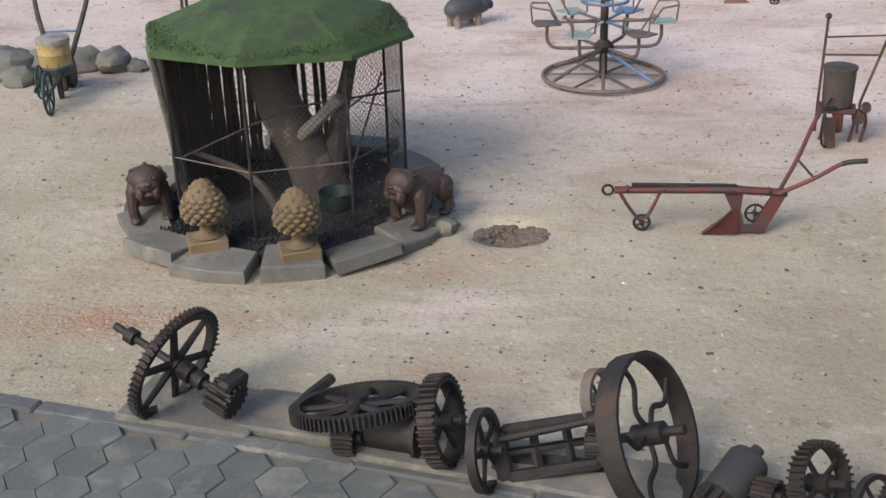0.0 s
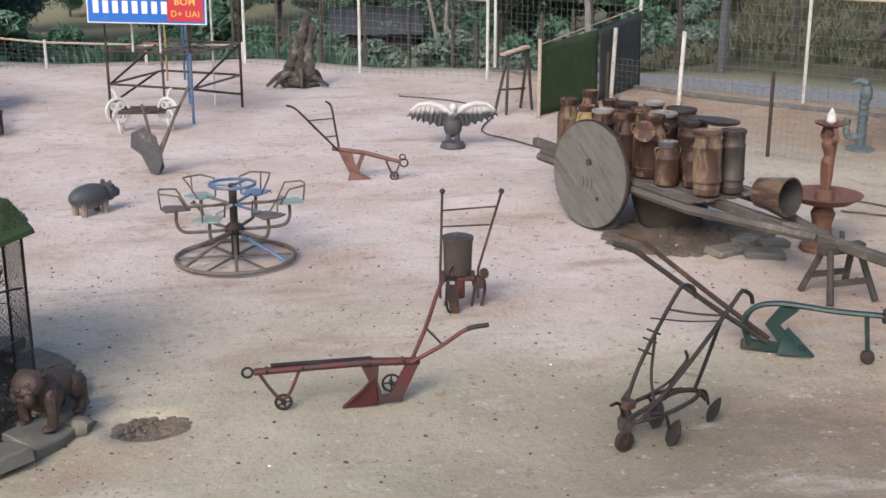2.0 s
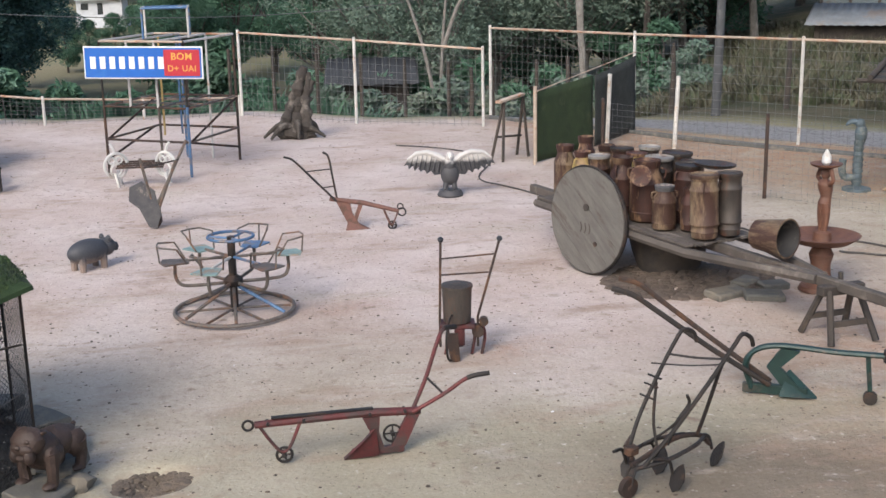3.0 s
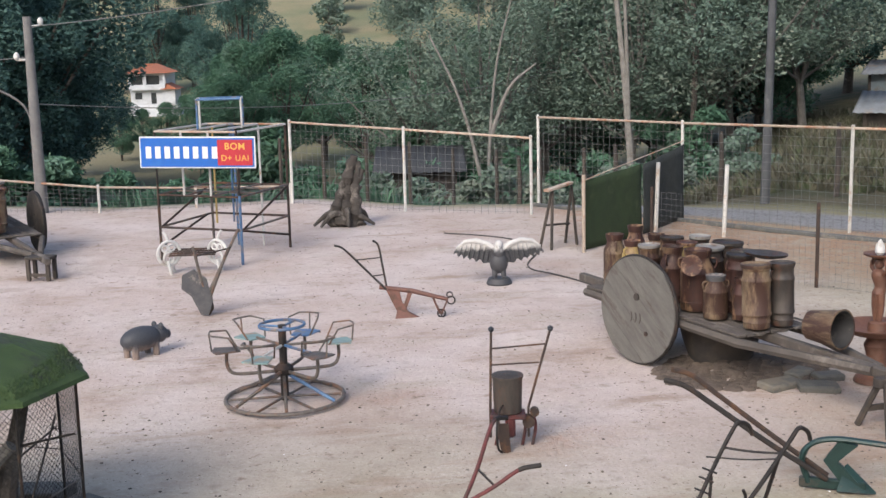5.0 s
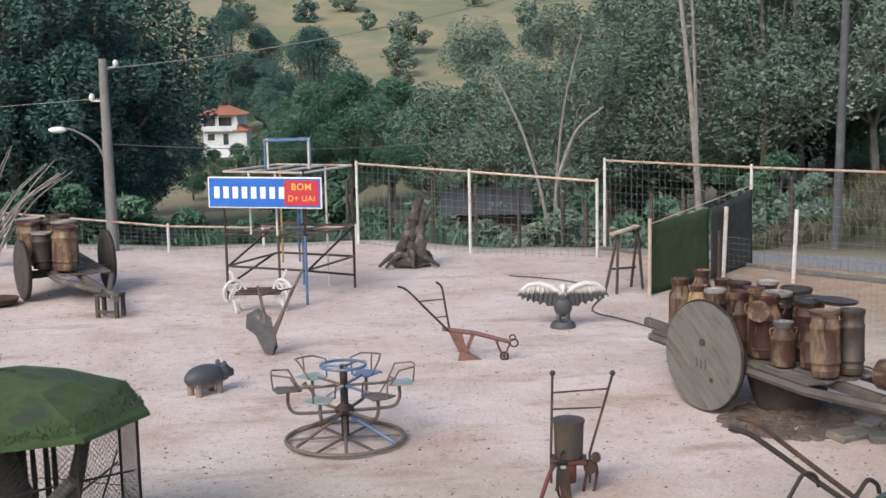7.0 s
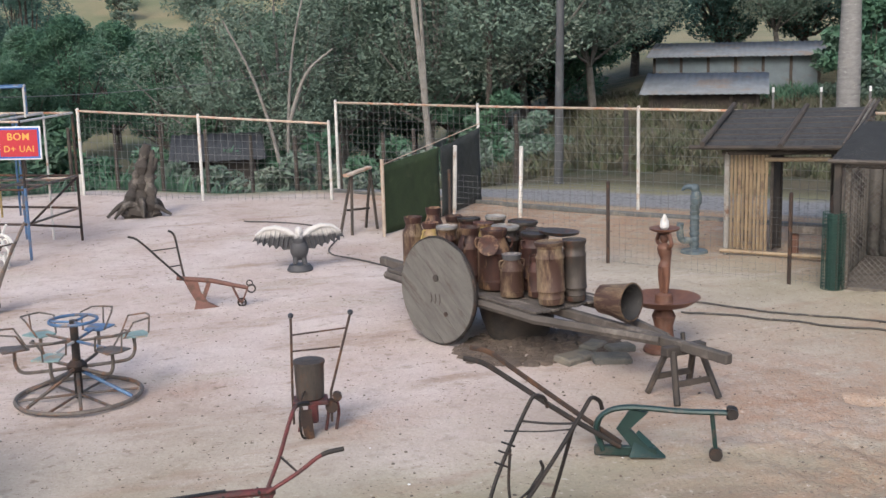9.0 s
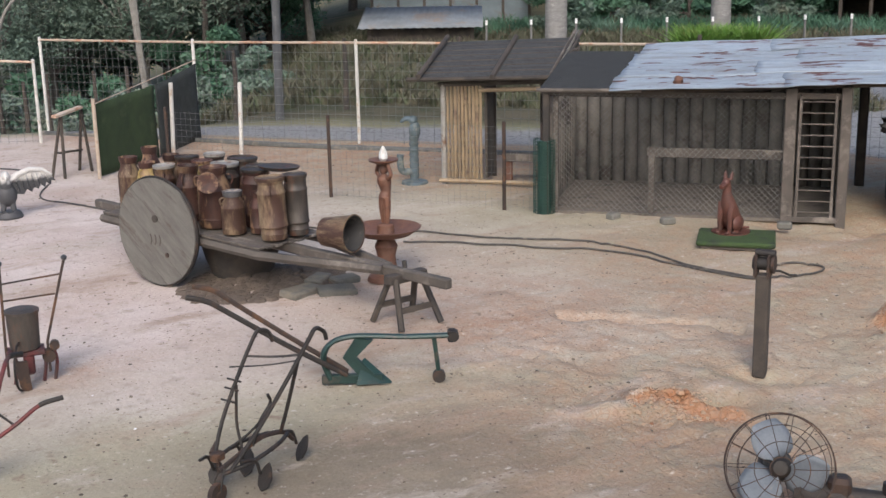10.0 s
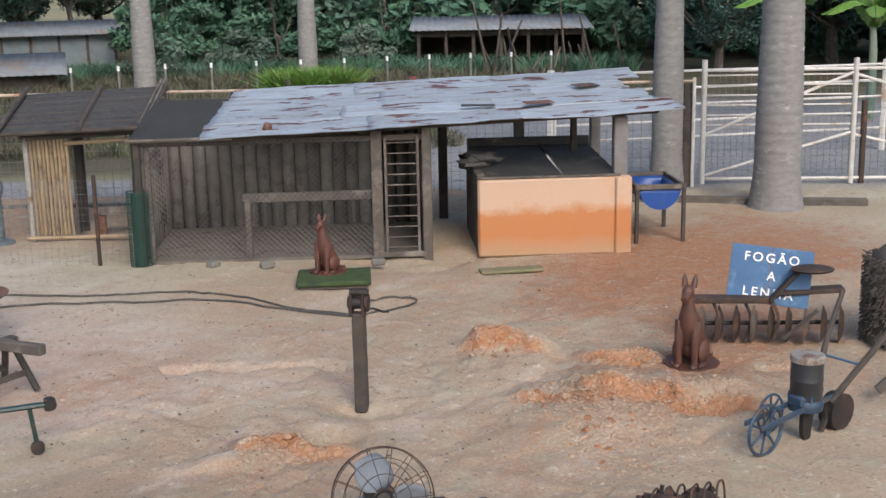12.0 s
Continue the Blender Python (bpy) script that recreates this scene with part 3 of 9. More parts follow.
    scrub = mix(n, l, ramp(n, l, noise_node(n, l, co, 0.8, 5, 0.7), 0.4, 0.62), (0.06, 0.066, 0.04), (0.115, 0.098, 0.066))
    near_field = n.new("ShaderNodeMapRange")
    near_field.inputs[1].default_value, near_field.inputs[2].default_value = 1.0, 2.0
    l.new(sp.outputs[1], near_field.inputs[0])
    field = mix(n, l, near_field.outputs[0], field, scrub)
    grown = n.new("ShaderNodeMath")
    grown.operation = 'MINIMUM'
    grown.inputs[1].default_value = 1.0
    l.new(sp.outputs[1], grown.inputs[0])
    col = mix(n, l, grown.outputs[0], col, field)
    stones = n.new("ShaderNodeTexVoronoi")
    stones.inputs["Scale"].default_value = 9
    l.new(co, stones.inputs["Vector"])
    grey = mix(n, l, ramp(n, l, stones.outputs["Distance"], 0.05, 0.5), (0.13, 0.133, 0.138), (0.27, 0.27, 0.275))
    col = mix(n, l, at.outputs["Alpha"], col, grey)
    col = mix(n, l, 0.42, col, ramp(n, l, fine, 0.3, 0.6, (0.55, 0.53, 0.5, 1), (1, 1, 1, 1)), 'MULTIPLY')
    l.new(col, p.inputs["Base Color"])
    p.inputs["Roughness"].default_value = 0.95
    p.inputs["Specular IOR Level"].default_value = 0.2
    b = n.new("ShaderNodeBump")
    b.inputs["Strength"].default_value, b.inputs["Distance"].default_value = 0.6, 0.05
    add = n.new("ShaderNodeMath")
    add.operation = 'MULTIPLY_ADD'
    add.inputs[1].default_value = 0.10
    l.new(fine, add.inputs[0])
    l.new(mid, add.inputs[2])
    mud = n.new("ShaderNodeMath")
    mud.operation = 'MULTIPLY'
    l.new(sp.outputs[0], mud.inputs[0])
    l.new(ramp(n, l, cells.outputs["Distance"], 0.0, 0.2), mud.inputs[1])
    raised = n.new("ShaderNodeMath")
    raised.operation = 'MULTIPLY_ADD'
    raised.inputs[1].default_value = 0.22
    l.new(mud.outputs[0], raised.inputs[0])
    l.new(add.outputs[0], raised.inputs[2])
    l.new(raised.outputs[0], b.inputs["Height"])
    l.new(b.outputs[0], p.inputs["Normal"])
    me.materials.append(m)
    return ob


ground = build_ground()


def on_ground(x, y):
    return height(x, y)


# ---- fences ----
def wire_fence(name, label, posts, tall, post_mat, rail_mat, rails=(1.0,), step=0.16, rows=12, r=0.035, wire=0.0042):
    f = thing(name, label, "fence", kind="structure")
    talls = tall if isinstance(tall, (list, tuple)) else [tall] * len(posts)
    for (x, y), tall in zip(posts, talls):
        s = Shape()
        s.cyl((x, y, on_ground(x, y) - 0.2), (x, y, tall), r, seg=8)
        s.ell((x, y, tall), (r, r, r * 0.6), 8, 4)
        part("fence_post", s, post_mat, f)
    net = Shape()
    for (ax, ay), (bx, by), ta, tb in zip(posts, posts[1:], talls, talls[1:]):
        for k in rails:
            part("rail", Shape().cyl((ax, ay, ta * k - 0.05), (bx, by, tb * k - 0.05), 0.028, seg=6), rail_mat, f)
        n = max(2, int(math.hypot(bx - ax, by - ay) / step))
        for i in range(1, n):
            t = i / n
            x, y = ax + (bx - ax) * t, ay + (by - ay) * t
            net.cyl((x, y, on_ground(x, y)), (x, y, ta + (tb - ta) * t - 0.06), wire, seg=3)
        for j in range(rows):
            h = j / (rows - 1)
            net.cyl((ax, ay, 0.05 + (ta - 0.12) * h), (bx, by, 0.05 + (tb - 0.12) * h), wire, seg=3)
    tagged(part("wire_mesh", net, WIRE, f, "thin galvanised wire mesh"), kind="stuff")
    return f


wire_fence("fence", "white pipe fence with a rusty top rail and wire mesh", [(3.2, 31.0), (5.65, 28.9), (8.25, 27.4)], (2.05, 1.93, 1.75), WHITEPIPE, RUSTPIPE)
wire_fence("fence", "tall white pipe fence with a rusty top rail and wire mesh", [(8.88, 29.1), (11.12, 25.75), (13.45, 22.95), (16.1, 19.7), (18.6, 16.6), (20.9, 13.8), (22.6, 11.76)], 2.08, WHITEPIPE, RUSTPIPE)
wire_fence("fence", "low pale pipe fence with wire strands along the drop", [(-14, 34.2), (-9.6, 33.5), (-5.5, 32.7), (-1.37, 31.2), (0.9, 31.1), (3.15, 31.05)], (1.1, 1.05, 0.97, 0.66, 0.55, 0.5), WHITEPIPE, RUSTPIPE, rows=7)
wire_fence("fence", "wire mesh fence on rusty pipe posts", [(8.75, 21.2), (10.4, 18.46), (12.08, 16.05), (12.42, 15.55)], 1.32, RUST, RUST, rails=(), step=0.1, rows=13, r=0.03, wire=0.002)
for (x, y) in ((9.95, 24.2), (11.0, 23.3)):
    tagged(part("white_pipe_post", Shape().cyl((x, y, -0.1), (x + 0.05, y, 1.4), 0.042, seg=10), WHITEPIPE), "bare white upright pipe standing in the earth", "post")
for a, b in (((8.95, 28.9), (13.0, 23.0)), ((13.0, 23.0), (17.2, 17.8))):
    tagged(part("kerb_beam", Shape().box((0, 0, 0), (math.dist(a, b), 0.1, 0.1), Matrix.Translation((0, 0, 0.03)) @ along((*a, 0), (*b, 0)) @ Matrix.Translation((math.dist(a, b) / 2, -0.4, 0)), 0.02), KERB), "low grey concrete beam along the fence", "kerb", kind="structure")

# low rustic post fence and poles out in the field
for i in range(9):
    x, y = 9.5 + i * 2.1, 33.5 - i * 1.9
    z = on_ground(x, y)
    tagged(part("fence_stake", Shape().tube([(x, y, z - 0.2), (x + 0.04, y, z + 0.9), (x + 0.02, y, z + 1.75)], [0.07, 0.065, 0.05], 7), DARKWOOD), "dark weathered wooden fence stake in dry grass", "stake", "stakes in the field")
for i in range(9):
    x, y = 2.0 + i * 1.15, 35.2 - i * 0.28
    z = on_ground(x, y)
    tagged(part("fence_stake", Shape().tube([(x, y, z - 0.2), (x, y, z + 1.9)], [0.06, 0.05], 6), DARKWOOD), "dark wooden fence stake below the yard", "stake", "stakes below the yard")


def utility_pole(x, y, tall, r, lean, label, lamp=False):
    p = thing("utility_pole", label, "utility pole", pose(x, y, on_ground(x, y) - 0.1, 0, lean, 0))
    part("shaft", Shape().cyl((0, 0, 0), (0, 0, tall), r, r * 0.65, 10), CONCRETE if lamp or "pale" in label else POLE, p)
    part("insulator", Shape().cyl((0.0, 0, tall - 0.25), (0.3, 0, tall - 0.2), 0.03).ell((0.3, 0, tall - 0.12), (0.07, 0.07, 0.1)), WHITEPAINT, p)
    part("insulator", Shape().cyl((0.0, 0, tall - 1.0), (-0.3, 0, tall - 1.0), 0.03).ell((-0.3, 0, tall - 0.92), (0.07, 0.07, 0.1)), WHITEPAINT, p)
    if lamp:
        part("lamp_arm", Shape().tube(bend((0, 0, 2.1), (-0.25, 0, 2.7), (-0.75, 0, 3.05), (-1.0, 0, 3.1)), 0.03, 6), CONCRETE, p)
        part("lamp_head", Shape().ell((-1.15, 0, 3.08), (0.22, 0.1, 0.08)), WHITEPAINT, p, "pale street lamp head")
    return p


utility_pole(-2.76, 31.8, 4.75, 0.15, 0, "grey concrete utility pole with a street lamp arm", True)
utility_pole(13.9, 27.6, 9.0, 0.11, 1.0, "tall dark grey utility pole behind the fence")
utility_pole(20.0, 51.0, 6.5, 0.16, 0, "pale concrete pole among the trees")
wires = Shape()
for a, b, sag in (((-2.76, 31.8, 4.4), (14.0, 27.6, 7.9), 0.6), ((-2.76, 31.8, 3.7), (-30, 36, 4.2), 0.6), ((-2.76, 31.8, 2.6), (20, 51, 3.5), 1.0), ((14.0, 27.6, 7.6), (40, 14, 9), 0.8)):
    wires.tube(arc(a, b, sag, 24), 0.012, 4)
tagged(part("overhead_cable", wires, WIRE), "thin overhead cables slung between the poles", "cable", kind="stuff")


# ---- trees ----
def leaf_cloud(rng, centres, count, size, droop=0.0):
    s = Shape()
    for _ in range(count):
        c, rad = centres[rng.randrange(len(centres))]
        d = Vector((rng.gauss(0, 1), rng.gauss(0, 1), rng.gauss(0, 0.8))).normalized() * rad * rng.uniform(0.55, 1.0) ** 0.6
        p = Vector(c) + Vector((d.x, d.y, d.z * 0.75))
        u = Vector((rng.gauss(0, 1), rng.gauss(0, 1), rng.gauss(0, 0.6) - droop)).normalized()
        w = u.cross(Vector((rng.gauss(0, 1), rng.gauss(0, 1), rng.gauss(0, 1)))).normalized()
        a, b = size * rng.uniform(0.6, 1.3), size * rng.uniform(0.25, 0.5)
        s.add([p - u * a, p + w * b, p + u * a, p - w * b], [(0, 1, 2, 3)])
    return s


def make_tree(seed, tall, spread, bare, trunk_r, leaves, leaf, bark, label, size=0.34, bushy=False, lean=0.0, droop=0.0, clumps=26):
    rng = random.Random(seed)
    t = thing("tree", label, "tree", Matrix.Translation((0, -400 - seed, -300)))
    wood, centres = Shape(), []
    top = tall * 0.8
    spine = bend((0, 0, -0.6), (lean * 0.3, 0.1, bare * 0.6), (lean * 0.8, 0, bare), (lean, 0.2, top), n=5)
    k = len(spine)
    wood.tube(spine, [trunk_r * (1 - 0.8 * i / (k - 1)) for i in range(k)], 8)
    for i in range(clumps):
        a = rng.uniform(0, 2 * math.pi)
        h = rng.uniform(bare, tall)
        f = (h - bare) / max(0.1, tall - bare)
        reach = spread * math.sin(math.pi * min(1, 0.18 + 0.8 * f)) * rng.uniform(0.35, 1.0)
        c = Vector((lean + reach * math.cos(a), reach * math.sin(a), h))
        centres.append((c, spread * rng.uniform(0.2, 0.36)))
        if i % 2 == 0:
            root = Vector(spine[min(k - 1, k // 3 + rng.randrange(max(1, k // 2)))])
            mid_p = root.lerp(c, 0.5) + Vector((0, 0, -0.25))
            wood.tube(bend(root, mid_p, c, n=3), [trunk_r * 0.38 * (1 - 0.12 * j) for j in range(7)], 5)
    part("trunk", wood, bark, t)
    tagged(part("crown", leaf_cloud(rng, centres, leaves, size, droop), leaf, t, smooth=False), kind="stuff")
    return t


def bring(ob, spots):
    """Copies of a model tree: azimuth from north in degrees, distance, scale."""
    for i, (az, d, sc) in enumerate(spots):
        x, y = 1.5 + d * math.sin(radians(az)), 1.6 + d * math.cos(radians(az))
        m = Matrix.Translation((x, y, on_ground(x, y))) @ Matrix.Rotation(i * 2.1 + az, 4, 'Z')
        c = copy_thing(ob, m)
        c.scale = (sc, sc, sc * (0.92 + 0.16 * ((i * 37) % 10) / 10))


def drop_model(ob):
    for o in [*ob.children_recursive, ob]:
        bpy.data.objects.remove(o)


dark = make_tree(1, 13, 4.6, 2.0, 0.3, 38000, LEAFDARK, BARK, "tall dense dark green tree beyond the fence", 0.115, clumps=60)
mid_tree = make_tree(2, 10, 4.0, 2.2, 0.25, 28000, LEAFMID, BARK, "broad green tree in the valley", 0.115, clumps=46)
dull = make_tree(3, 11, 4.2, 3.5, 0.2, 20000, LEAFDULL, GREYBARK, "thin-crowned olive tree with grey limbs", 0.095, lean=0.6, clumps=44)
shrub = make_tree(4, 2.6, 1.7, 0.2, 0.08, 3200, LEAFMID, BARK, "low green shrub on the slope", 0.16, clumps=22)
weed = make_tree(5, 1.7, 1.3, 0.1, 0.05, 2200, LEAFDULL, BARK, "scrubby grey-green bush by the fence", 0.13, droop=0.4, clumps=18)
bring(dark, [(-7.3, 80, 1.0), (-6.6, 96, 1.0), (-17, 47, 1.0), (-13.5, 52, 1.15), (-12.0, 46, 0.95), (-10.3, 50, 1.2), (-9.6, 57, 1.1), (-9.2, 66, 1.15), (-2.3, 200, 1.5), (-0.9, 205, 1.3), (-15, 62, 1.4), (-11.5, 66, 1.5), (-20, 55, 1.3), (1.4, 150, 1.35), (0.9, 165, 1.1),
            (29.0, 74, 1.1), (33, 82, 1.2), (36.5, 82, 1.3), (40, 84, 1.2), (43.5, 86, 1.35), (47, 84, 1.2), (50, 80, 1.25), (53, 76, 1.2), (56.5, 78, 1.3), (60, 72, 1.2), (63.5, 66, 1.15), (67, 60, 1.1), (70, 55, 1.1), (74, 52, 1.1),
            (27, 66, 1.05), (24, 60, 0.95), (78, 50, 1.1), (58, 66, 0.9), (45, 70, 0.8), (65, 50, 0.8)])
bring(mid_tree, [(-3.3, 122, 0.42), (-2.2, 116, 0.45), (-1.3, 124, 0.5), (-4.3, 112, 0.5), (1.2, 95, 0.9), (3.2, 92, 1.0), (5.0, 104, 1.05), (7.0, 80, 0.75), (8.6, 84, 0.8), (0.9, 88, 0.7), (10.5, 76, 0.8), (12.2, 70, 0.8), (15.0, 66, 0.95), (17.0, 58, 0.9), (20.4, 56, 1.0), (22.2, 66, 1.15), (25.2, 52, 0.85), 
                (9, 122, 0.9), (12, 130, 0.9), (0.6, 118, 0.9), (2.4, 125, 1.0), (6.2, 118, 0.9), (0.3, 112, 0.75), (15.5, 110, 1.0), (3.6, 140, 0.9), (13.8, 90, 1.0), (18.6, 75, 1.1)])
bring(dull, [(9.8, 50, 0.9), (13.0, 46, 0.85), (15.4, 52, 1.0), (19.4, 47, 1.1), (22.8, 46, 1.05), (24.0, 50, 1.1), (27.2, 48, 0.95), (16.6, 60, 1.1), (35.5, 76, 1.0), (21.2, 60, 1.2)])
bring(shrub, [(3.3, 39, 0.7), (4.4, 41, 0.9), (5.4, 38.5, 0.6), (6.6, 43, 1.1), (8.0, 44, 1.0), (10.2, 41, 1.0), (12.5, 40, 0.9), (14.0, 42, 1.1), (16.2, 40, 0.9), (17.8, 43, 1.0), (19.8, 41, 0.8), (-4.5, 42, 0.9), (-2.0, 40, 0.8), (-7, 41, 1.1), (-9.5, 40, 1.0), (-12, 42, 1.1), (0.5, 42, 0.9),
              (23.0, 44, 0.9), (11.2, 46, 1.2), (9.0, 50, 1.3), (20.6, 46, 1.2), (-0.8, 52, 0.9), (2.0, 54, 1.4), (41, 62, 1.1), (46, 64, 1.2), (52, 63, 1.1), (57, 60, 1.2)] + [(39.5 + 1.7 * i, 60 + 6 * ((i * 5) % 3), 1.4 + 0.4 * ((i * 3) % 4)) for i in range(22)])
bring(weed, [(11.6, 37, 1.0), (13.2, 36, 1.1), (15.2, 36, 0.9), (17.2, 37, 1.0), (18.8, 38, 1.1), (7.2, 38, 1.0), (9.3, 37.5, 1.0), (21.5, 38, 0.9), (24.5, 40, 0.9), (39, 50, 1.0), (43, 54, 1.1), (48.6, 55, 1.0)])
far_spots = []
rng = random.Random(5)
for _ in range(120):
    far_spots.append((rng.uniform(-14, 34), rng.uniform(190, 520), rng.uniform(0.5, 1.1)))
far_tree = make_tree(6, 10, 4.2, 1.6, 0.25, 1500, LEAFDULL, BARK, "rounded green tree on the far hillside", 0.55, clumps=30)
far_dark = make_tree(7, 9, 4.4, 1.2, 0.25, 1500, LEAFDARK, BARK, "dark rounded tree on the far hillside", 0.55, clumps=30)
bring(far_tree, [s for i, s in enumerate(far_spots) if i % 3])
bring(far_dark, [s for i, s in enumerate(far_spots) if i % 3 == 0])
for model in (dark, mid_tree, dull, shrub, weed, far_tree, far_dark):
    drop_model(model)


# the pale forked trees, palms and the bare bush
def bare_tree(name, label, stems, mat):
    t = thing(name, label, "tree")
    for pts, r in stems:
        line = bend(*pts, n=5)
        k = len(line)
        part("limb", Shape().tube(line, [r * (1 - 0.65 * i / (k - 1)) for i in range(k)], 7), mat, t)
    return t


def at_az(az, d, z):
    return (1.5 + d * math.sin(radians(az)), 1.6 + d * math.cos(radians(az)), z)


bare_tree("tree", "forked tree with pale leaning limbs", [([at_az(12.6, 40, -2.4), at_az(12.1, 40, 0.0), at_az(11.2, 40, 2.2), at_az(10.0, 40, 4.0)], 0.08), ([at_az(12.6, 40, -2.4), at_az(12.8, 40, 0.8), at_az(13.2, 40, 3.2), at_az(14.0, 40, 5.4)], 0.07), ([at_az(12.8, 40, 0.6), at_az(13.7, 40, 2.2), at_az(15.0, 40, 3.0)], 0.08)], PALEBARK)
bare_tree("tree", "twin-stemmed pale eucalyptus trunk", [([at_az(19.4, 42, -0.6), at_az(19.0, 42, 3), at_az(18.4, 42, 7), at_az(17.6, 42, 12)], 0.125), ([at_az(19.3, 42, 0.6), at_az(19.15, 42, 4), at_az(18.9, 42, 8), at_az(18.7, 42, 12)], 0.085)], PALEBARK)
bare_tree("tree", "slim grey tree trunk with ragged bark", [([at_az(22.2, 44, -0.4), at_az(22.3, 44, 3), at_az(22.0, 44, 7), at_az(21.6, 44, 11)], 0.125), ([at_az(22.25, 44, 2.6), at_az(22.9, 44, 5), at_az(23.3, 44, 8)], 0.07)], BARK)
twigs = []
rng = random.Random(8)
for _ in range(34):
    a = rng.uniform(-1.2, 1.2)
    b = Vector((-5.2 + rng.uniform(-0.3, 0.3), 29.5, 0.3))
    e = b + Vector((math.sin(a) * 2.0, rng.uniform(-0.6, 0.6), 1.2 + 1.3 * math.cos(a)))
    twigs.append(([b, b.lerp(e, 0.5) + Vector((0, 0, 0.25)), e], 0.03))
bare_tree("bare_bush", "leafless pale twiggy bush behind the cart", twigs, PALEBARK)


def palm(x, y, r, label, tall=9.0):
    p = thing("palm_tree", label, "palm tree", Matrix.Translation((x, y, on_ground(x, y) - 0.05)))
    prof, z = [(r * 1.38, 0), (r * 1.25, 0.15), (r * 1.14, 0.5)], 0.7
    while z < tall:
        k = r * (1.05 + 0.06 * math.sin(z * 1.1)) * (1 - 0.02 * z)
        prof += [(k, z), (k * 1.012, z + 0.08), (k * 0.985, z + 0.1)]
        z += 0.17
    part("trunk", Shape().lathe(prof, 22), PALMBARK, p)
    fr = Shape()
    for i in range(14):
        a = 2 * math.pi * i / 14
        line = bend((0, 0, tall), (math.cos(a) * 1.2, math.sin(a) * 1.2, tall + 1.0), (math.cos(a) * 2.8, math.sin(a) * 2.8, tall + 0.2), n=8)
        fr.tube(line, 0.04, 5)
        side = Vector((-math.sin(a), math.cos(a), 0))
        for q in line[4:]:
            for sgn in (-1, 1):
                tip = q + side * sgn * 0.6 + Vector((0, 0, -0.35))
                fr.add([q, q + Vector((math.cos(a), math.sin(a), 0)) * 0.07, tip], [(0, 1, 2)])
    tagged(part("crown", fr, LEAFMID, p), kind="stuff")
    return p


palm(22.1, 12.05, 0.27, "tall grey ringed palm trunk beside the gate")
palm(21.6, 9.65, 0.37, "thick grey ringed palm trunk with lichen")
palm(28.5, 35.5, 0.36, "grey palm trunk in the field", 8)
palm(33.0, 32.0, 0.32, "grey palm trunk near the far fence", 8)


def banana_plant(x, y, tall):
    p = thing("banana_plant", "banana plant with broad torn green leaves", "banana plant", Matrix.Translation((x, y, on_ground(x, y))))
    part("stem", Shape().tube(bend((0, 0, 0), (0.05, 0, tall * 0.4), (0, 0.05, tall * 0.65)), [0.14 - 0.005 * i for i in range(13)], 9), LEAFDULL, p)
    rng = random.Random(41)
    for k in range(11):
        a = 2 * math.pi * k / 11 + rng.uniform(-0.2, 0.2)
        out, up_z = rng.uniform(1.3, 1.9), rng.uniform(0.5, 1.5)
        d = Vector((math.cos(a), math.sin(a), 0))
        line = bend(Vector((0, 0, tall * 0.6)), d * out * 0.4 + Vector((0, 0, tall * 0.6 + up_z)), d * out + Vector((0, 0, tall * 0.6 + up_z * 0.5)), n=9)
        side, vs = Vector((-math.sin(a), math.cos(a), 0)), []
        for i, q in enumerate(line):
            w = 0.32 * math.sin(math.pi * min(1, 0.08 + 0.92 * i / (len(line) - 1))) ** 0.6 * (0.82 + 0.18 * (i % 2))
            vs += [q - side * w + Vector((0, 0, -0.35 * w)), q, q + side * w + Vector((0, 0, -0.35 * w))]
        leaf_shape = Shape().add(vs, [(3 * i + j, 3 * i + 3 + j, 3 * i + 4 + j, 3 * i + 1 + j) for i in range(len(line) - 1) for j in (0, 1)])
        part("leaf", leaf_shape.tube(line, 0.02, 5), LEAFFRESH, p)


banana_plant(33.0, 14.2, 4.6)
banana_plant(35.0, 12.6, 4.2)


# ---- pavement and kerb in the near corner ----
def kerb_y(x):
    return 7.33 - 0.25 * x


pavement = thing("pavement", "grey hexagonal concrete pavers with recessed joints", "pavement", kind="structure")
part("paver_bed", Shape().plate([(-9, -4), (9, -4), (9, 5.25), (-9, 9.55)], 0.04, Matrix(((1, 0, 0, 0), (0, 0, 1, 0), (0, 1, 0, 0.0), (0, 0, 0, 1)))), surface("joint_sand", (0.12, 0.115, 0.10), (0.17, 0.155, 0.13), 4, 0.95, 0, None, 0, 0.4, 60), pavement)
HEX_R = 0.155
hexa = Shape()
ring_lo = [((HEX_R - 0.001) * math.cos(radians(60 * k)), (HEX_R - 0.002) * math.sin(radians(60 * k)), 0.0) for k in range(6)]
ring_hi = [((HEX_R - 0.007) * math.cos(radians(60 * k)), (HEX_R - 0.006) * math.sin(radians(60 * k)), 0.03) for k in range(6)]
ring_mid = [(x, y, 0.02) for x, y, z in ring_lo]
hexa.add(ring_lo + ring_mid + ring_hi, [tuple(range(12, 18))] + [(6 * r + k, 6 * r + (k + 1) % 6, 6 * r + 6 + (k + 1) % 6, 6 * r + 6 + k) for r in range(2) for k in range(6)])
hex_mesh = hexa.mesh("paver", False)
hex_mesh.materials.append(PAVER)


kerb = thing("kerb", "worn grey concrete kerb along the pavers", "kerb", kind="structure")
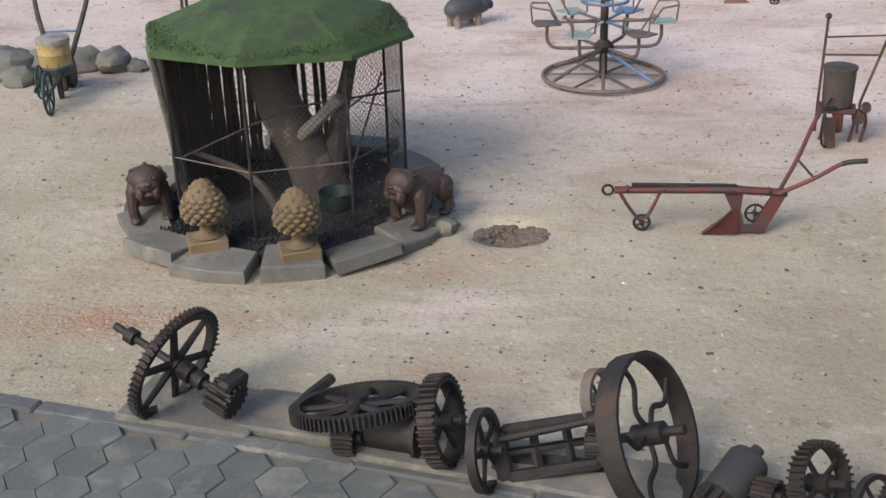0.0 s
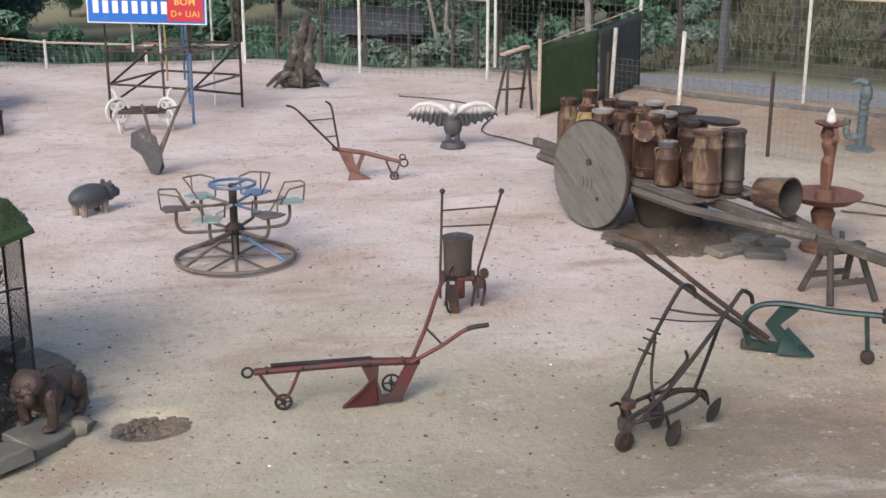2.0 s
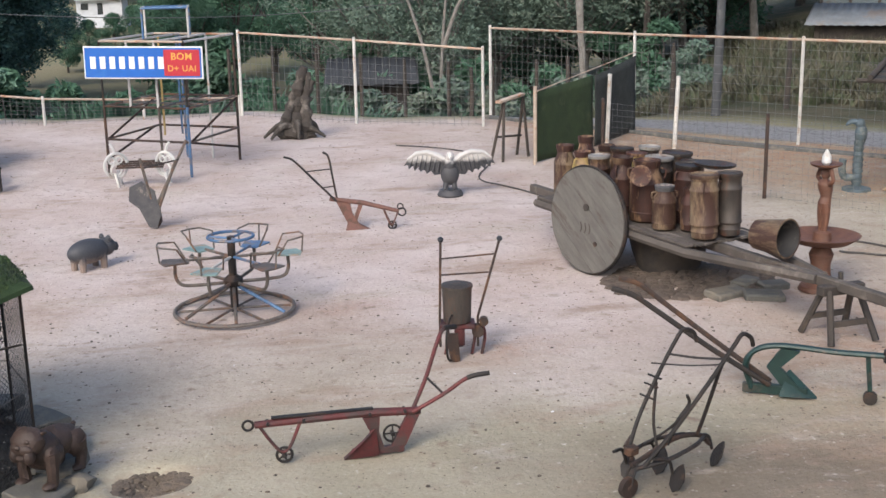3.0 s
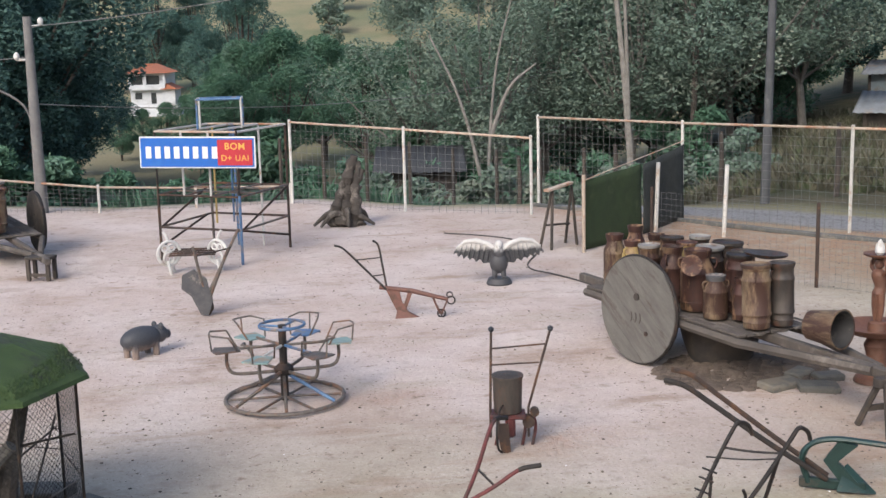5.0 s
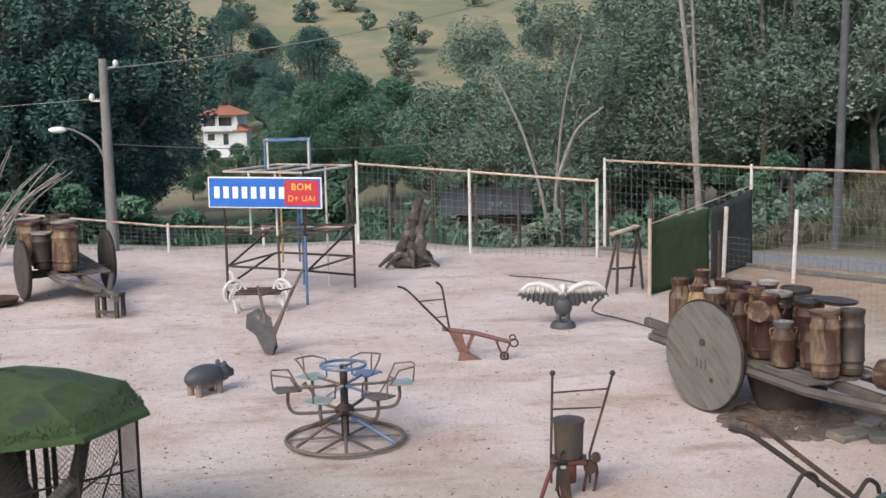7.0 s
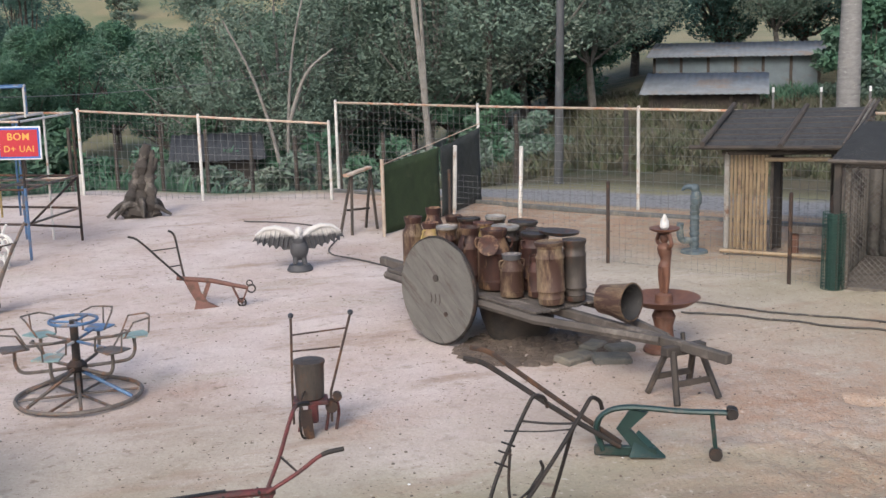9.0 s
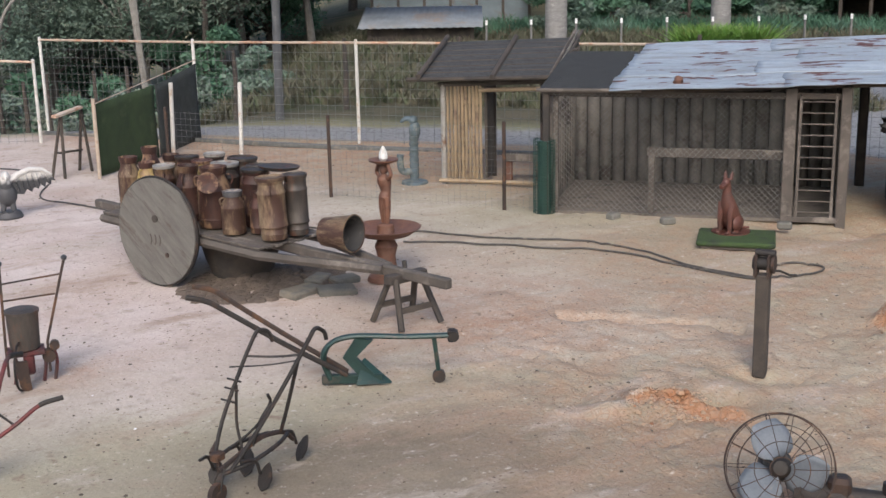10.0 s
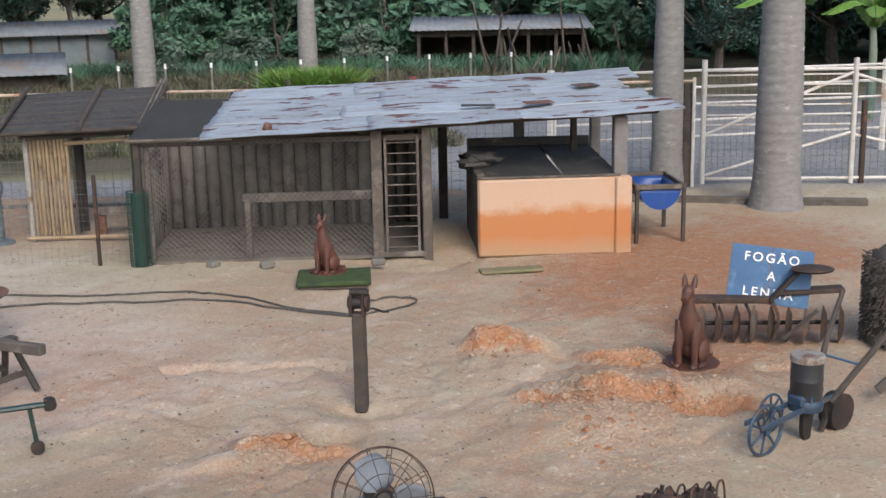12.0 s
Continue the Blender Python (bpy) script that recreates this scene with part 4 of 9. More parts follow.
for i in range(9):
    x0, x1 = -4.6 + i * 1.0, -3.61 + i * 1.0
    a, b = (x0, kerb_y(x0) - 0.02, -0.03), (x1, kerb_y(x1) - 0.02, -0.03)
    part("kerb_stone", Shape().box((math.dist(a, b) / 2, 0, 0), (math.dist(a, b), 0.13, 0.16), along(a, b), 0.015), KERB, kerb)


# ---- aviary ----
AV = Matrix.Translation((-0.72, 11.08, 0.0))
RAD, EAVE, APEX = 1.0, 1.5, 1.83


def corner(k, r, z):
    a = radians(-94 + 45 * k)
    return Vector((r * math.cos(a), r * math.sin(a), z))


def build_aviary():
    av = thing("aviary", "octagonal bird cage with green turf roof and bamboo canes", "bird cage", AV)
    roof = Shape()
    vs = [(0, 0, APEX)] + [corner(k, 0.55, APEX - 0.09) for k in range(8)] + [corner(k, 1.10, EAVE + 0.02 - 0.025 * (k % 3)) for k in range(8)] + [corner(k, 1.11, EAVE - 0.015 - 0.025 * (k % 3)) for k in range(8)] + [(0, 0, APEX - 0.06)]
    fs = [(0, 1 + k, 1 + (k + 1) % 8) for k in range(8)]
    fs += [(1 + k, 9 + k, 9 + (k + 1) % 8, 1 + (k + 1) % 8) for k in range(8)] + [(9 + k, 17 + k, 17 + (k + 1) % 8, 9 + (k + 1) % 8) for k in range(8)] + [(17 + k, 25, 17 + (k + 1) % 8) for k in range(8)]
    roof.add(vs, fs)
    part("roof", roof, TURF, av, "sloping roof covered in green artificial turf", False)
    rng = random.Random(3)
    tufts = Shape()
    for _ in range(9000):
        k, t, q = rng.randrange(8), rng.random(), math.sqrt(rng.random())
        inner = corner(k, 1.09, EAVE + 0.02).lerp(corner(k + 1, 1.09, EAVE + 0.02), t)
        p = Vector((0, 0, APEX)).lerp(inner, q)
        d = Vector((rng.gauss(0, 0.5), rng.gauss(0, 0.5), 1)).normalized() * 0.028
        w = Vector((rng.gauss(0, 1), rng.gauss(0, 1), 0)).normalized() * 0.006
        tufts.add([p - w, p + w, p + d], [(0, 1, 2)])
    tagged(part("turf_blades", tufts, TURF, av, "", False), kind="stuff")
    for k in range(8):
        part("post", Shape().cyl(corner(k, RAD, 0), corner(k, RAD, EAVE), 0.013, seg=6), IRON, av)
        part("eave_bar", Shape().cyl(corner(k, RAD, EAVE - 0.03), corner(k + 1, RAD, EAVE - 0.03), 0.012, seg=6), IRON, av)
        if k not in (5, 6):
            part("rail", Shape().cyl(corner(k, RAD, 0.64), corner(k + 1, RAD, 0.64), 0.0055, seg=5), GREYPIPE, av)
            part("base_bar", Shape().cyl(corner(k, RAD, 0.09), corner(k + 1, RAD, 0.09), 0.01, seg=5), IRON, av)
    # bamboo canes; all but face 6 take dark wood, shade put into their colour
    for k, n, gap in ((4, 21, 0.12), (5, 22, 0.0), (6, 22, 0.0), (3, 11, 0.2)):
        for i in range(n):
            if rng.random() < gap or (k == 3 and i < 7):
                continue
            t = (i + 0.5) / n
            foot_r, top_r = (0.9, 1.07) if k == 6 else (RAD + 0.01, RAD + 0.01)
            p = corner(k, foot_r, 0.02).lerp(corner(k + 1, foot_r, 0.02), t) + Vector((rng.uniform(-0.01, 0.01), rng.uniform(-0.01, 0.01), 0))
            top = corner(k, top_r, EAVE - 0.01).lerp(corner(k + 1, top_r, EAVE - 0.01), t) + Vector((rng.uniform(-0.03, 0.03), 0, 0))
            pts, rs = [], []
            for j in range(6):
                q = p.lerp(top, j / 5)
                pts += [q, q + Vector((0, 0, 0.012))]
                rs += [0.022, 0.027]
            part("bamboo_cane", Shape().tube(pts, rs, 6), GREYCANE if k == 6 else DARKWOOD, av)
    net = Shape()
    for k in (7, 0, 1, 2, 3):
        a, b = corner(k, RAD, 0.09), corner(k + 1, RAD, 0.09)
        w, h, s = (b - a).length, EAVE - 0.12, 0.05
        u = (b - a).normalized()
        n = int((w + h) / s)
        for i in range(n):
            o = i * s
            for flip in (0, 1):
                x0, z0 = (o, 0) if o < w else (w, o - w)
                x1, z1 = (o - h, h) if o > h else (0, o)
                if flip:
                    x0, x1 = w - x0, w - x1
                net.cyl(a + u * x0 + Vector((0, 0, z0)), a + u * x1 + Vector((0, 0, z1)), 0.0016, seg=3)
    tagged(part("wire_mesh", net, IRON, av, "fine dark chicken wire"), kind="stuff")
    part("perch", Shape().tube([corner(1, 0.97, 1.05), corner(3, 0.97, 0.85)], 0.009, 5), DARKWOOD, av)
    part("perch", Shape().tube([corner(1, 0.97, 0.5), corner(3, 0.97, 0.95)], 0.009, 5), DARKWOOD, av)
    part("perch", Shape().tube([corner(7, 0.95, 0.62), (0.1, -0.2, 0.9), corner(2, 0.97, 1.0)], 0.01, 5), DARKWOOD, av)
    return av


build_aviary()
bed = Shape()
rng = random.Random(12)
bed.lathe([(1.25, 0.0), (1.24, 0.07), (1.0, 0.085), (0.5, 0.1), (0.02, 0.1)], 28)
for _ in range(5200):
    a, r = rng.uniform(0, 6.283), 1.2 * math.sqrt(rng.random())
    s = rng.uniform(0.008, 0.02)
    x, y = r * math.cos(a), r * math.sin(a)
    t = rng.uniform(0, 3)
    bed.add([(x - s, y, 0.08), (x + s * math.cos(t), y + s, 0.085), (x, y - s, 0.085), (x, y, 0.095 + s)], [(0, 2, 3), (2, 1, 3), (1, 0, 3)])
tagged(part("gravel_bed", bed, GRAVELDARK, m=AV), "dark gravel floor inside the bird cage", "gravel", kind="stuff")
stump = thing("dead_tree", "thick forked grey tree trunk standing inside the cage", "tree trunk", AV)
part("trunk", Shape().tube(bend((0.3, -0.05, 0.05), (0.18, 0.0, 0.4), (-0.05, 0.05, 0.85), (-0.22, 0.1, 1.4)), [0.24 - 0.004 * i for i in range(19)], 12), BARK, stump)
part("branch", Shape().tube(bend((0.36, -0.05, 0.1), (0.42, 0.0, 0.6), (0.5, 0.05, 0.95), (0.62, 0.0, 1.42)), [0.1 - 0.003 * i for i in range(19)], 9), BARK, stump)
part("branch", Shape().tube(bend((0.12, -0.1, 0.6), (0.32, -0.2, 0.8), (0.52, -0.25, 1.0)), [0.055] * 6 + [0.05] * 7, 8), PALEBARK, stump)
part("branch", Shape().tube(bend((0.1, -0.7, 0.12), (-0.2, -0.5, 0.42), (-0.75, -0.35, 0.6)), [0.045 - 0.002 * i for i in range(13)], 7), BARK, stump)
dish = thing("water_bowl", "dark green water bowl on the gravel", "bowl", AV @ pose(0.45, -0.35, 0.1))
part("bowl", Shape().lathe([(0.09, 0), (0.13, 0.02), (0.15, 0.14), (0.14, 0.14), (0.11, 0.04), (0.01, 0.035)], 18), GREENPAINT, dish)

# stone slabs ringing the cage
for i, (ang, w, r, tilt) in enumerate(((163, 0.5, 1.2, 3), (186, 0.52, 1.18, -4), (210, 0.56, 1.22, 6), (235, 0.58, 1.33, -3), (258, 0.6, 1.38, 2), (281, 0.46, 1.36, 2), (303, 0.56, 1.38, -5), (325, 0.5, 1.3, 4), (346, 0.44, 1.22, -4), (10, 0.42, 1.16, 3), (38, 0.5, 1.16, 0), (70, 0.55, 1.3, 2), (100, 0.55, 1.3, -2), (130, 0.55, 1.33, 2))):
    a = radians(ang)
    rr = random.Random(i)
    tilt *= 1.8
    s = Shape()
    outline = [(-w / 2 + rr.uniform(-.03, .03), -0.19), (0, -0.2 + rr.uniform(-.02, .02)), (w / 2 + rr.uniform(-.03, .03), -0.18), (w / 2 * 0.84, 0.16), (0, 0.18), (-w / 2 * 0.82, 0.17)]
    n = len(outline)
    h = 0.1 + rr.uniform(0, 0.03)
    s.add([(x, y, 0) for x, y in outline] + [(x, y, h - 0.012) for x, y in outline] + [(x * 0.96, y * 0.95, h + rr.uniform(-.004, .004)) for x, y in outline],
          [tuple(range(n - 1, -1, -1)), tuple(range(2 * n, 3 * n))] + [(r * n + k, r * n + (k + 1) % n, (r + 1) * n + (k + 1) % n, (r + 1) * n + k) for r in range(2) for k in range(n)])
    x, y = -0.72 + r * math.cos(a), 11.08 + r * math.sin(a)
    tagged(part("stone_slab", s, STONE, smooth=False, m=Matrix.Translation((x, y, 0.0)) @ Matrix.Rotation(a + math.pi / 2, 4, 'Z') @ pose(0, 0, 0, tilt, tilt / 2, 0)), "rough grey stone slab edging the bird cage", "stone", "stones round the bird cage")


def pine_ornament(x, y, s=1.0):
    t = thing("cone_ornament", "ochre concrete pine cone on a square pedestal", "garden ornament", pose(x, y, 0.1, 0, 0, 20), "pine cone ornaments")
    part("plinth", Shape().box((0, 0, 0.04), (0.3, 0.26, 0.1), None, 0.01), OCHRE, t)
    part("foot", Shape().lathe([(0.10, 0.09), (0.11, 0.1), (0.055, 0.13), (0.045, 0.19), (0.08, 0.235)], 18), OCHRE, t)
    cone = Shape()
    cone.lathe([(0.05, 0.22), (0.12, 0.24), (0.155, 0.3), (0.15, 0.37), (0.115, 0.46), (0.06, 0.53), (0.01, 0.555)], 18)
    for row in range(9):
        z = 0.245 + 0.034 * row
        r = (0.13, 0.155, 0.16, 0.155, 0.142, 0.125, 0.102, 0.075, 0.045)[row]
        n = 13 if row < 6 else 8
        for k in range(n):
            a = 2 * math.pi * (k + 0.5 * (row % 2)) / n
            cone.ell((r * math.cos(a), r * math.sin(a), z), (0.03, 0.03, 0.021), 7, 5)
    part("cone", cone, OCHRE, t)


pine_ornament(-1.13, 9.92)
pine_ornament(-0.39, 9.76)


def statue(name, label, mat, m, shape, category="statue", group=""):
    ob = part(name, shape, mat, m=m)
    return tagged(ob, label, category, group)


def bulldog():
    s = Shape()
    s.ell((-0.02, 0, 0.26), (0.2, 0.13, 0.12), 14, 10, None, 0.15)
    s.ell((0.15, 0, 0.27), (0.13, 0.15, 0.14), 14, 10, None, 0.15)
    s.ell((0.27, 0, 0.37), (0.105, 0.135, 0.11), 14, 10, None, 0.12)
    s.ell((0.13, 0, 0.22), (0.12, 0.17, 0.13), 14, 10, None, 0.12)
    s.ell((0.35, 0, 0.34), (0.045, 0.1, 0.05), 12, 8)
    s.ell((0.39, 0, 0.365), (0.018, 0.03, 0.018), 8, 6)
    s.ell((0.33, 0, 0.27), (0.055, 0.09, 0.03), 10, 7)
    for y in (-0.1, 0.1):
        s.ell((0.225, y * 1.0, 0.43), (0.03, 0.035, 0.014), 8, 6, Matrix.Translation((0.225, y, 0.43)) @ Matrix.Rotation(y * 5, 4, 'X') @ Matrix.Translation((-0.225, -y, -0.43)))
        s.ell((0.345, y * 0.62, 0.285), (0.05, 0.042, 0.062), 10, 7)
        s.ell((0.335, y * 0.5, 0.4), (0.03, 0.035, 0.02), 8, 6)
        s.ell((0.17, y * 1.15, 0.22), (0.075, 0.06, 0.11), 10, 7, None, 0.2)
        s.ell((0.24, y * 1.25, 0.02), (0.065, 0.05, 0.03), 9, 6)
        s.ell((-0.12, y, 0.02), (0.06, 0.045, 0.03), 9, 6)
        s.ell((-0.13, y * 0.95, 0.22), (0.1, 0.06, 0.11), 10, 7, None, 0.2)
        s.tube(bend((0.19, y * 1.2, 0.25), (0.2, y * 1.35, 0.12), (0.2, y * 1.25, 0.03), (0.24, y * 1.25, 0.0)), [0.06, 0.058, 0.055, 0.052, 0.05, 0.048, 0.046, 0.045, 0.044, 0.044, 0.045, 0.045, 0.045, 0.045, 0.045, 0.045, 0.045, 0.045, 0.03], 9)
        s.tube(bend((-0.14, y, 0.24), (-0.17, y, 0.13), (-0.14, y, 0.0)), [0.07, 0.065, 0.06, 0.055, 0.05, 0.047, 0.045, 0.044, 0.043, 0.042, 0.042, 0.042, 0.04], 9)
    s.tube([(-0.2, 0, 0.3), (-0.24, 0, 0.33)], [0.03, 0.015], 7)
    return s


statue("dog_statue", "brown painted bulldog statue standing on the stone edging", BULLDOGPAINT, pose(-1.8, 10.64, 0.1, 0, 0, -70), bulldog(), group="bulldog statues")
statue("dog_statue", "brown painted bulldog statue standing beside the cage", BULLDOGPAINT, pose(0.47, 10.56, 0.1, 0, 0, -125), bulldog(), group="bulldog statues")
tagged(part("flat_rock", Shape().ell((0, 0, 0.1), (0.2, 0.14, 0.08), 12, 7, None, 0.5), STONE, m=pose(0.42, 11.3, -0.03, 0, 0, 15)), "flat grey rock beside the bird cage", "rock")
tagged(part("flat_rock", Shape().ell((0, 0, 0.05), (0.12, 0.1, 0.07), 9, 6, None, 0.6), STONE, m=pose(0.64, 10.45, 0, 0, 0, 25)), "flat grey rock under the bulldog statue", "rock")


# ---- ploughs and planters ----
def spoked_wheel(R, r, n, m, name, mat, parent, spoke=0.008, hub=0.03, wide=0.03):
    w = part(name, Shape().ring(R, r, None, 28, 6).cyl((0, 0, -wide), (0, 0, wide), hub, seg=10), mat, parent, m=m)
    for k in range(n):
        a = 2 * math.pi * k / n
        part("spoke", Shape().cyl((0, 0, 0), (R * math.cos(a), R * math.sin(a), 0), spoke, seg=5), mat, w)
    return w


SIDE = Matrix.Rotation(math.pi / 2, 4, 'X')


def red_plough(m, mats, label, handles):
    main, grip = mats
    t = thing("plough", label, "plough", m, "old ploughs")
    part("beam", Shape().tube([(0.02, 0, 0.35), (0.5, 0, 0.36), (0.9, 0, 0.365), (1.33, 0, 0.34)], [0.03, 0.035, 0.037, 0.033], 8), main, t)
    part("hitch_ring", Shape().ring(0.04, 0.011, Matrix.Translation((-0.03, 0, 0.35)) @ SIDE, 16, 6), IRON, t)
    part("wheel_fork", Shape().tube(bend((0.06, 0, 0.33), (0.14, 0, 0.2), (0.22, 0, 0.11), (0.29, 0, 0.15), (0.37, 0, 0.33)), 0.014, 7), main, t)
    spoked_wheel(0.06, 0.012, 5, Matrix.Translation((0.24, 0, 0.08)) @ SIDE, "wheel", IRON, t, 0.008, 0.02)
    part("frog", Shape().plate([(0.86, 0.33), (1.0, 0.33), (0.99, 0.2), (1.03, 0.06), (0.9, 0.06), (0.92, 0.2)], 0.045), main, t)
    part("frog_brace", Shape().plate([(1.22, 0.32), (1.33, 0.34), (1.2, 0.06), (1.08, 0.06)], 0.04), main, t)
    part("landside", Shape().box((0.98, 0, 0.04), (0.42, 0.05, 0.06), None, 0.008), main, t)
    part("share", Shape().add([(0.70, -0.05, 0.0), (0.98, -0.06, 0.02), (0.97, -0.02, 0.24), (0.84, -0.12, 0.16), (0.70, -0.03, 0.02), (0.98, -0.03, 0.04), (0.97, 0.01, 0.25), (0.85, -0.08, 0.17)], [(0, 1, 2, 3), (7, 6, 5, 4), (0, 4, 5, 1), (1, 5, 6, 2), (2, 6, 7, 3), (3, 7, 4, 0)]), main, t, "pointed steel share")
    spoked_wheel(0.07, 0.01, 4, Matrix.Translation((1.1, 0, 0.17)) @ SIDE, "adjusting_wheel", IRON, t, 0.007, 0.018)
    for pts in handles:
        line = bend(*pts)
        part("handle", Shape().tube(line[:-6], 0.017, 8), main, t)
        part("grip", Shape().tube(line[-7:], 0.02, 8), grip, t)
    part("cross_bar", Shape().cyl(handles[0][1], handles[1][1], 0.01, seg=6), IRON, t)
    part("beam_strap", Shape().box((0.55, 0, 0.398), (0.8, 0.05, 0.012), None, 0.003), IRON, t, "dark worn iron strap")
    for x in (0.12, 0.4, 0.92, 1.2, 1.3):
        part("bolt", Shape().cyl((x, -0.05, 0.36), (x, 0.05, 0.36), 0.014, seg=7), IRON, t)
    return t


red_plough(pose(1.94, 10.5, 0, 0, 0, -1), (REDPAINT, IRON), "faded red walking plough standing on the earth", [[(1.28, 0.04, 0.35), (1.4, 0.1, 0.58), (1.5, 0.16, 0.82), (1.58, 0.25, 0.92), (1.7, 0.35, 0.9)], [(1.26, -0.04, 0.35), (1.5, -0.1, 0.5), (1.68, -0.16, 0.64), (1.85, -0.2, 0.68)]])


def small_plough(m):
    t = thing("plough", "small faded orange plough with twin iron handles", "plough", m, "old ploughs")
    part("beam", Shape().tube([(-0.32, 0, 0.46), (0.15, 0, 0.4), (0.66, 0, 0.27)], [0.032, 0.036, 0.028], 8), ORANGEPAINT, t)
    part("frog", Shape().plate([(-0.24, 0.45), (-0.04, 0.43), (0.0, 0.24), (0.14, 0.02), (-0.02, 0.0), (-0.12, 0.2)], 0.035), ORANGEPAINT, t)
    part("frog_brace", Shape().plate([(0.1, 0.42), (0.16, 0.4), (0.06, 0.14), (-0.0, 0.14)], 0.03), ORANGEPAINT, t)
    part("share", Shape().add([(0.26, -0.02, 0.0), (-0.1, -0.1, 0.0), (-0.06, 0.0, 0.17), (0.26, 0.01, 0.012), (-0.1, -0.07, 0.014), (-0.05, 0.03, 0.17)], [(0, 1, 2), (5, 4, 3), (0, 3, 4, 1), (1, 4, 5, 2), (2, 5, 3, 0)]), ORANGEPAINT, t, "pointed faded share")
    for y in (-0.035, 0.035):
        part("wheel_fork", Shape().tube(bend((0.44, y, 0.31), (0.5, y, 0.16), (0.56, y * 0.6, 0.08), (0.64, y, 0.25)), 0.012, 6), ORANGEPAINT, t)
    spoked_wheel(0.055, 0.012, 4, Matrix.Translation((0.56, 0, 0.07)) @ SIDE, "wheel", IRON, t, 0.008, 0.02)
    part("hitch", Shape().ring(0.055, 0.012, Matrix.Translation((0.7, 0, 0.26)) @ SIDE, 14, 5).ring(0.04, 0.01, Matrix.Translation((0.68, 0, 0.34)) @ SIDE, 12, 5), IRON, t)
    for y, top, grip in ((-0.05, (-0.78, -0.16, 1.04), (-0.92, -0.16, 1.1)), (0.05, (-0.34, 0.22, 1.02), (-0.42, 0.22, 1.1))):
        part("handle", Shape().tube(bend((-0.22, y, 0.44), ((-0.22 + top[0]) / 2, (y + top[1]) / 2, 0.74), top, grip), 0.016, 7), IRON, t)
    part("cross_bar", Shape().cyl((-0.64, -0.13, 0.88), (-0.31, 0.17, 0.86), 0.009, seg=6), IRON, t)
    part("cross_bar", Shape().cyl((-0.42, -0.09, 0.64), (-0.27, 0.11, 0.62), 0.009, seg=6), IRON, t)


small_plough(pose(3.93, 18.3, 0, 0, 0, -14))
t = thing("plough", "grey disc plough with two upright handles", "plough", pose(1.15, 19.32, 0, 0, 0, 0), "old ploughs")
part("disc", Shape().plate([(-0.3, 0.62), (-0.12, 0.7), (0.05, 0.55), (0.12, 0.2), (0.05, 0.0), (-0.06, 0.02), (-0.18, 0.3), (-0.32, 0.42)], 0.05), STATUEGREY, t)
part("share", Shape().plate([(0.02, 0.42), (0.12, 0.3), (0.14, 0.08), (0.06, -0.01), (0.0, 0.1)], 0.04, Matrix.Rotation(0.5, 4, "Z")), RUST, t)
for a, b in (((0.05, 0, 0.3), (0.55, 0.1, 1.25)), ((0.0, 0, 0.4), (-0.12, -0.1, 1.05)), ((0.1, 0, 0.3), (0.38, -0.12, 1.0))):
    part("handle", Shape().cyl(a, b, 0.022, seg=7), GREYPIPE, t)
part("cross_bar", Shape().cyl((-0.1, -0.08, 0.9), (0.42, 0.05, 0.98), 0.012, seg=6), IRON, t)


def green_plough():
    t = thing("plough", "dark green mouldboard plough with long wooden handles", "plough", pose(6.33, 10.97, 0, 0, 0, -31), "old ploughs")
    arch = bend((0.06, 0, 0.05), (0.0, 0, 0.25), (0.08, 0, 0.4), (0.3, 0, 0.46), (0.75, 0, 0.44), (1.17, 0, 0.44))
    part("beam", Shape().tube(arch, [0.05] * 10 + [0.042] * (len(arch) - 10), 8, flat=0.6), GREENPAINT, t)
    part("landside", Shape().box((0.26, 0, 0.05), (0.56, 0.06, 0.09), None, 0.01), GREENPAINT, t)
    part("brace", Shape().plate([(0.3, 0.44), (0.46, 0.42), (0.3, 0.26), (0.48, 0.08), (0.34, 0.06), (0.18, 0.26)], 0.05), GREENPAINT, t)
    part("share", Shape().add([(0.62, -0.02, 0.0), (0.3, -0.1, 0.02), (0.36, 0.02, 0.22), (0.62, 0.01, 0.01), (0.3, -0.06, 0.03), (0.38, 0.05, 0.23)], [(0, 1, 2), (5, 4, 3), (0, 3, 4, 1), (1, 4, 5, 2), (2, 5, 3, 0)]), GREENPAINT, t, "pointed steel share")
    for y in (-0.11, 0.13):
        line = bend((0.22, y * 0.4, 0.1), (-0.3, y, 0.42), (-0.78, y * 1.3, 0.74), (-1.0, y * 1.5, 0.88), (-1.18, y * 1.5, 0.92))
        part("handle", Shape().tube(line, [0.019] * len(line), 8, flat=1.35), IRON if y < 0 else RUST, t, "curved wooden handle")
    part("wheel_leg", Shape().tube([(1.02, 0, 0.44), (1.06, 0, 0.06)], 0.022, 7), GREENPAINT, t)
    part("wheel", Shape().cyl((1.06, -0.03, 0.05), (1.06, 0.03, 0.05), 0.06, seg=14), IRON, t)
    part("hitch", Shape().box((1.18, 0, 0.44), (0.07, 0.09, 0.12), None, 0.015).cyl((1.2, -0.06, 0.44), (1.2, 0.06, 0.44), 0.05, seg=10), IRON, t)


green_plough()


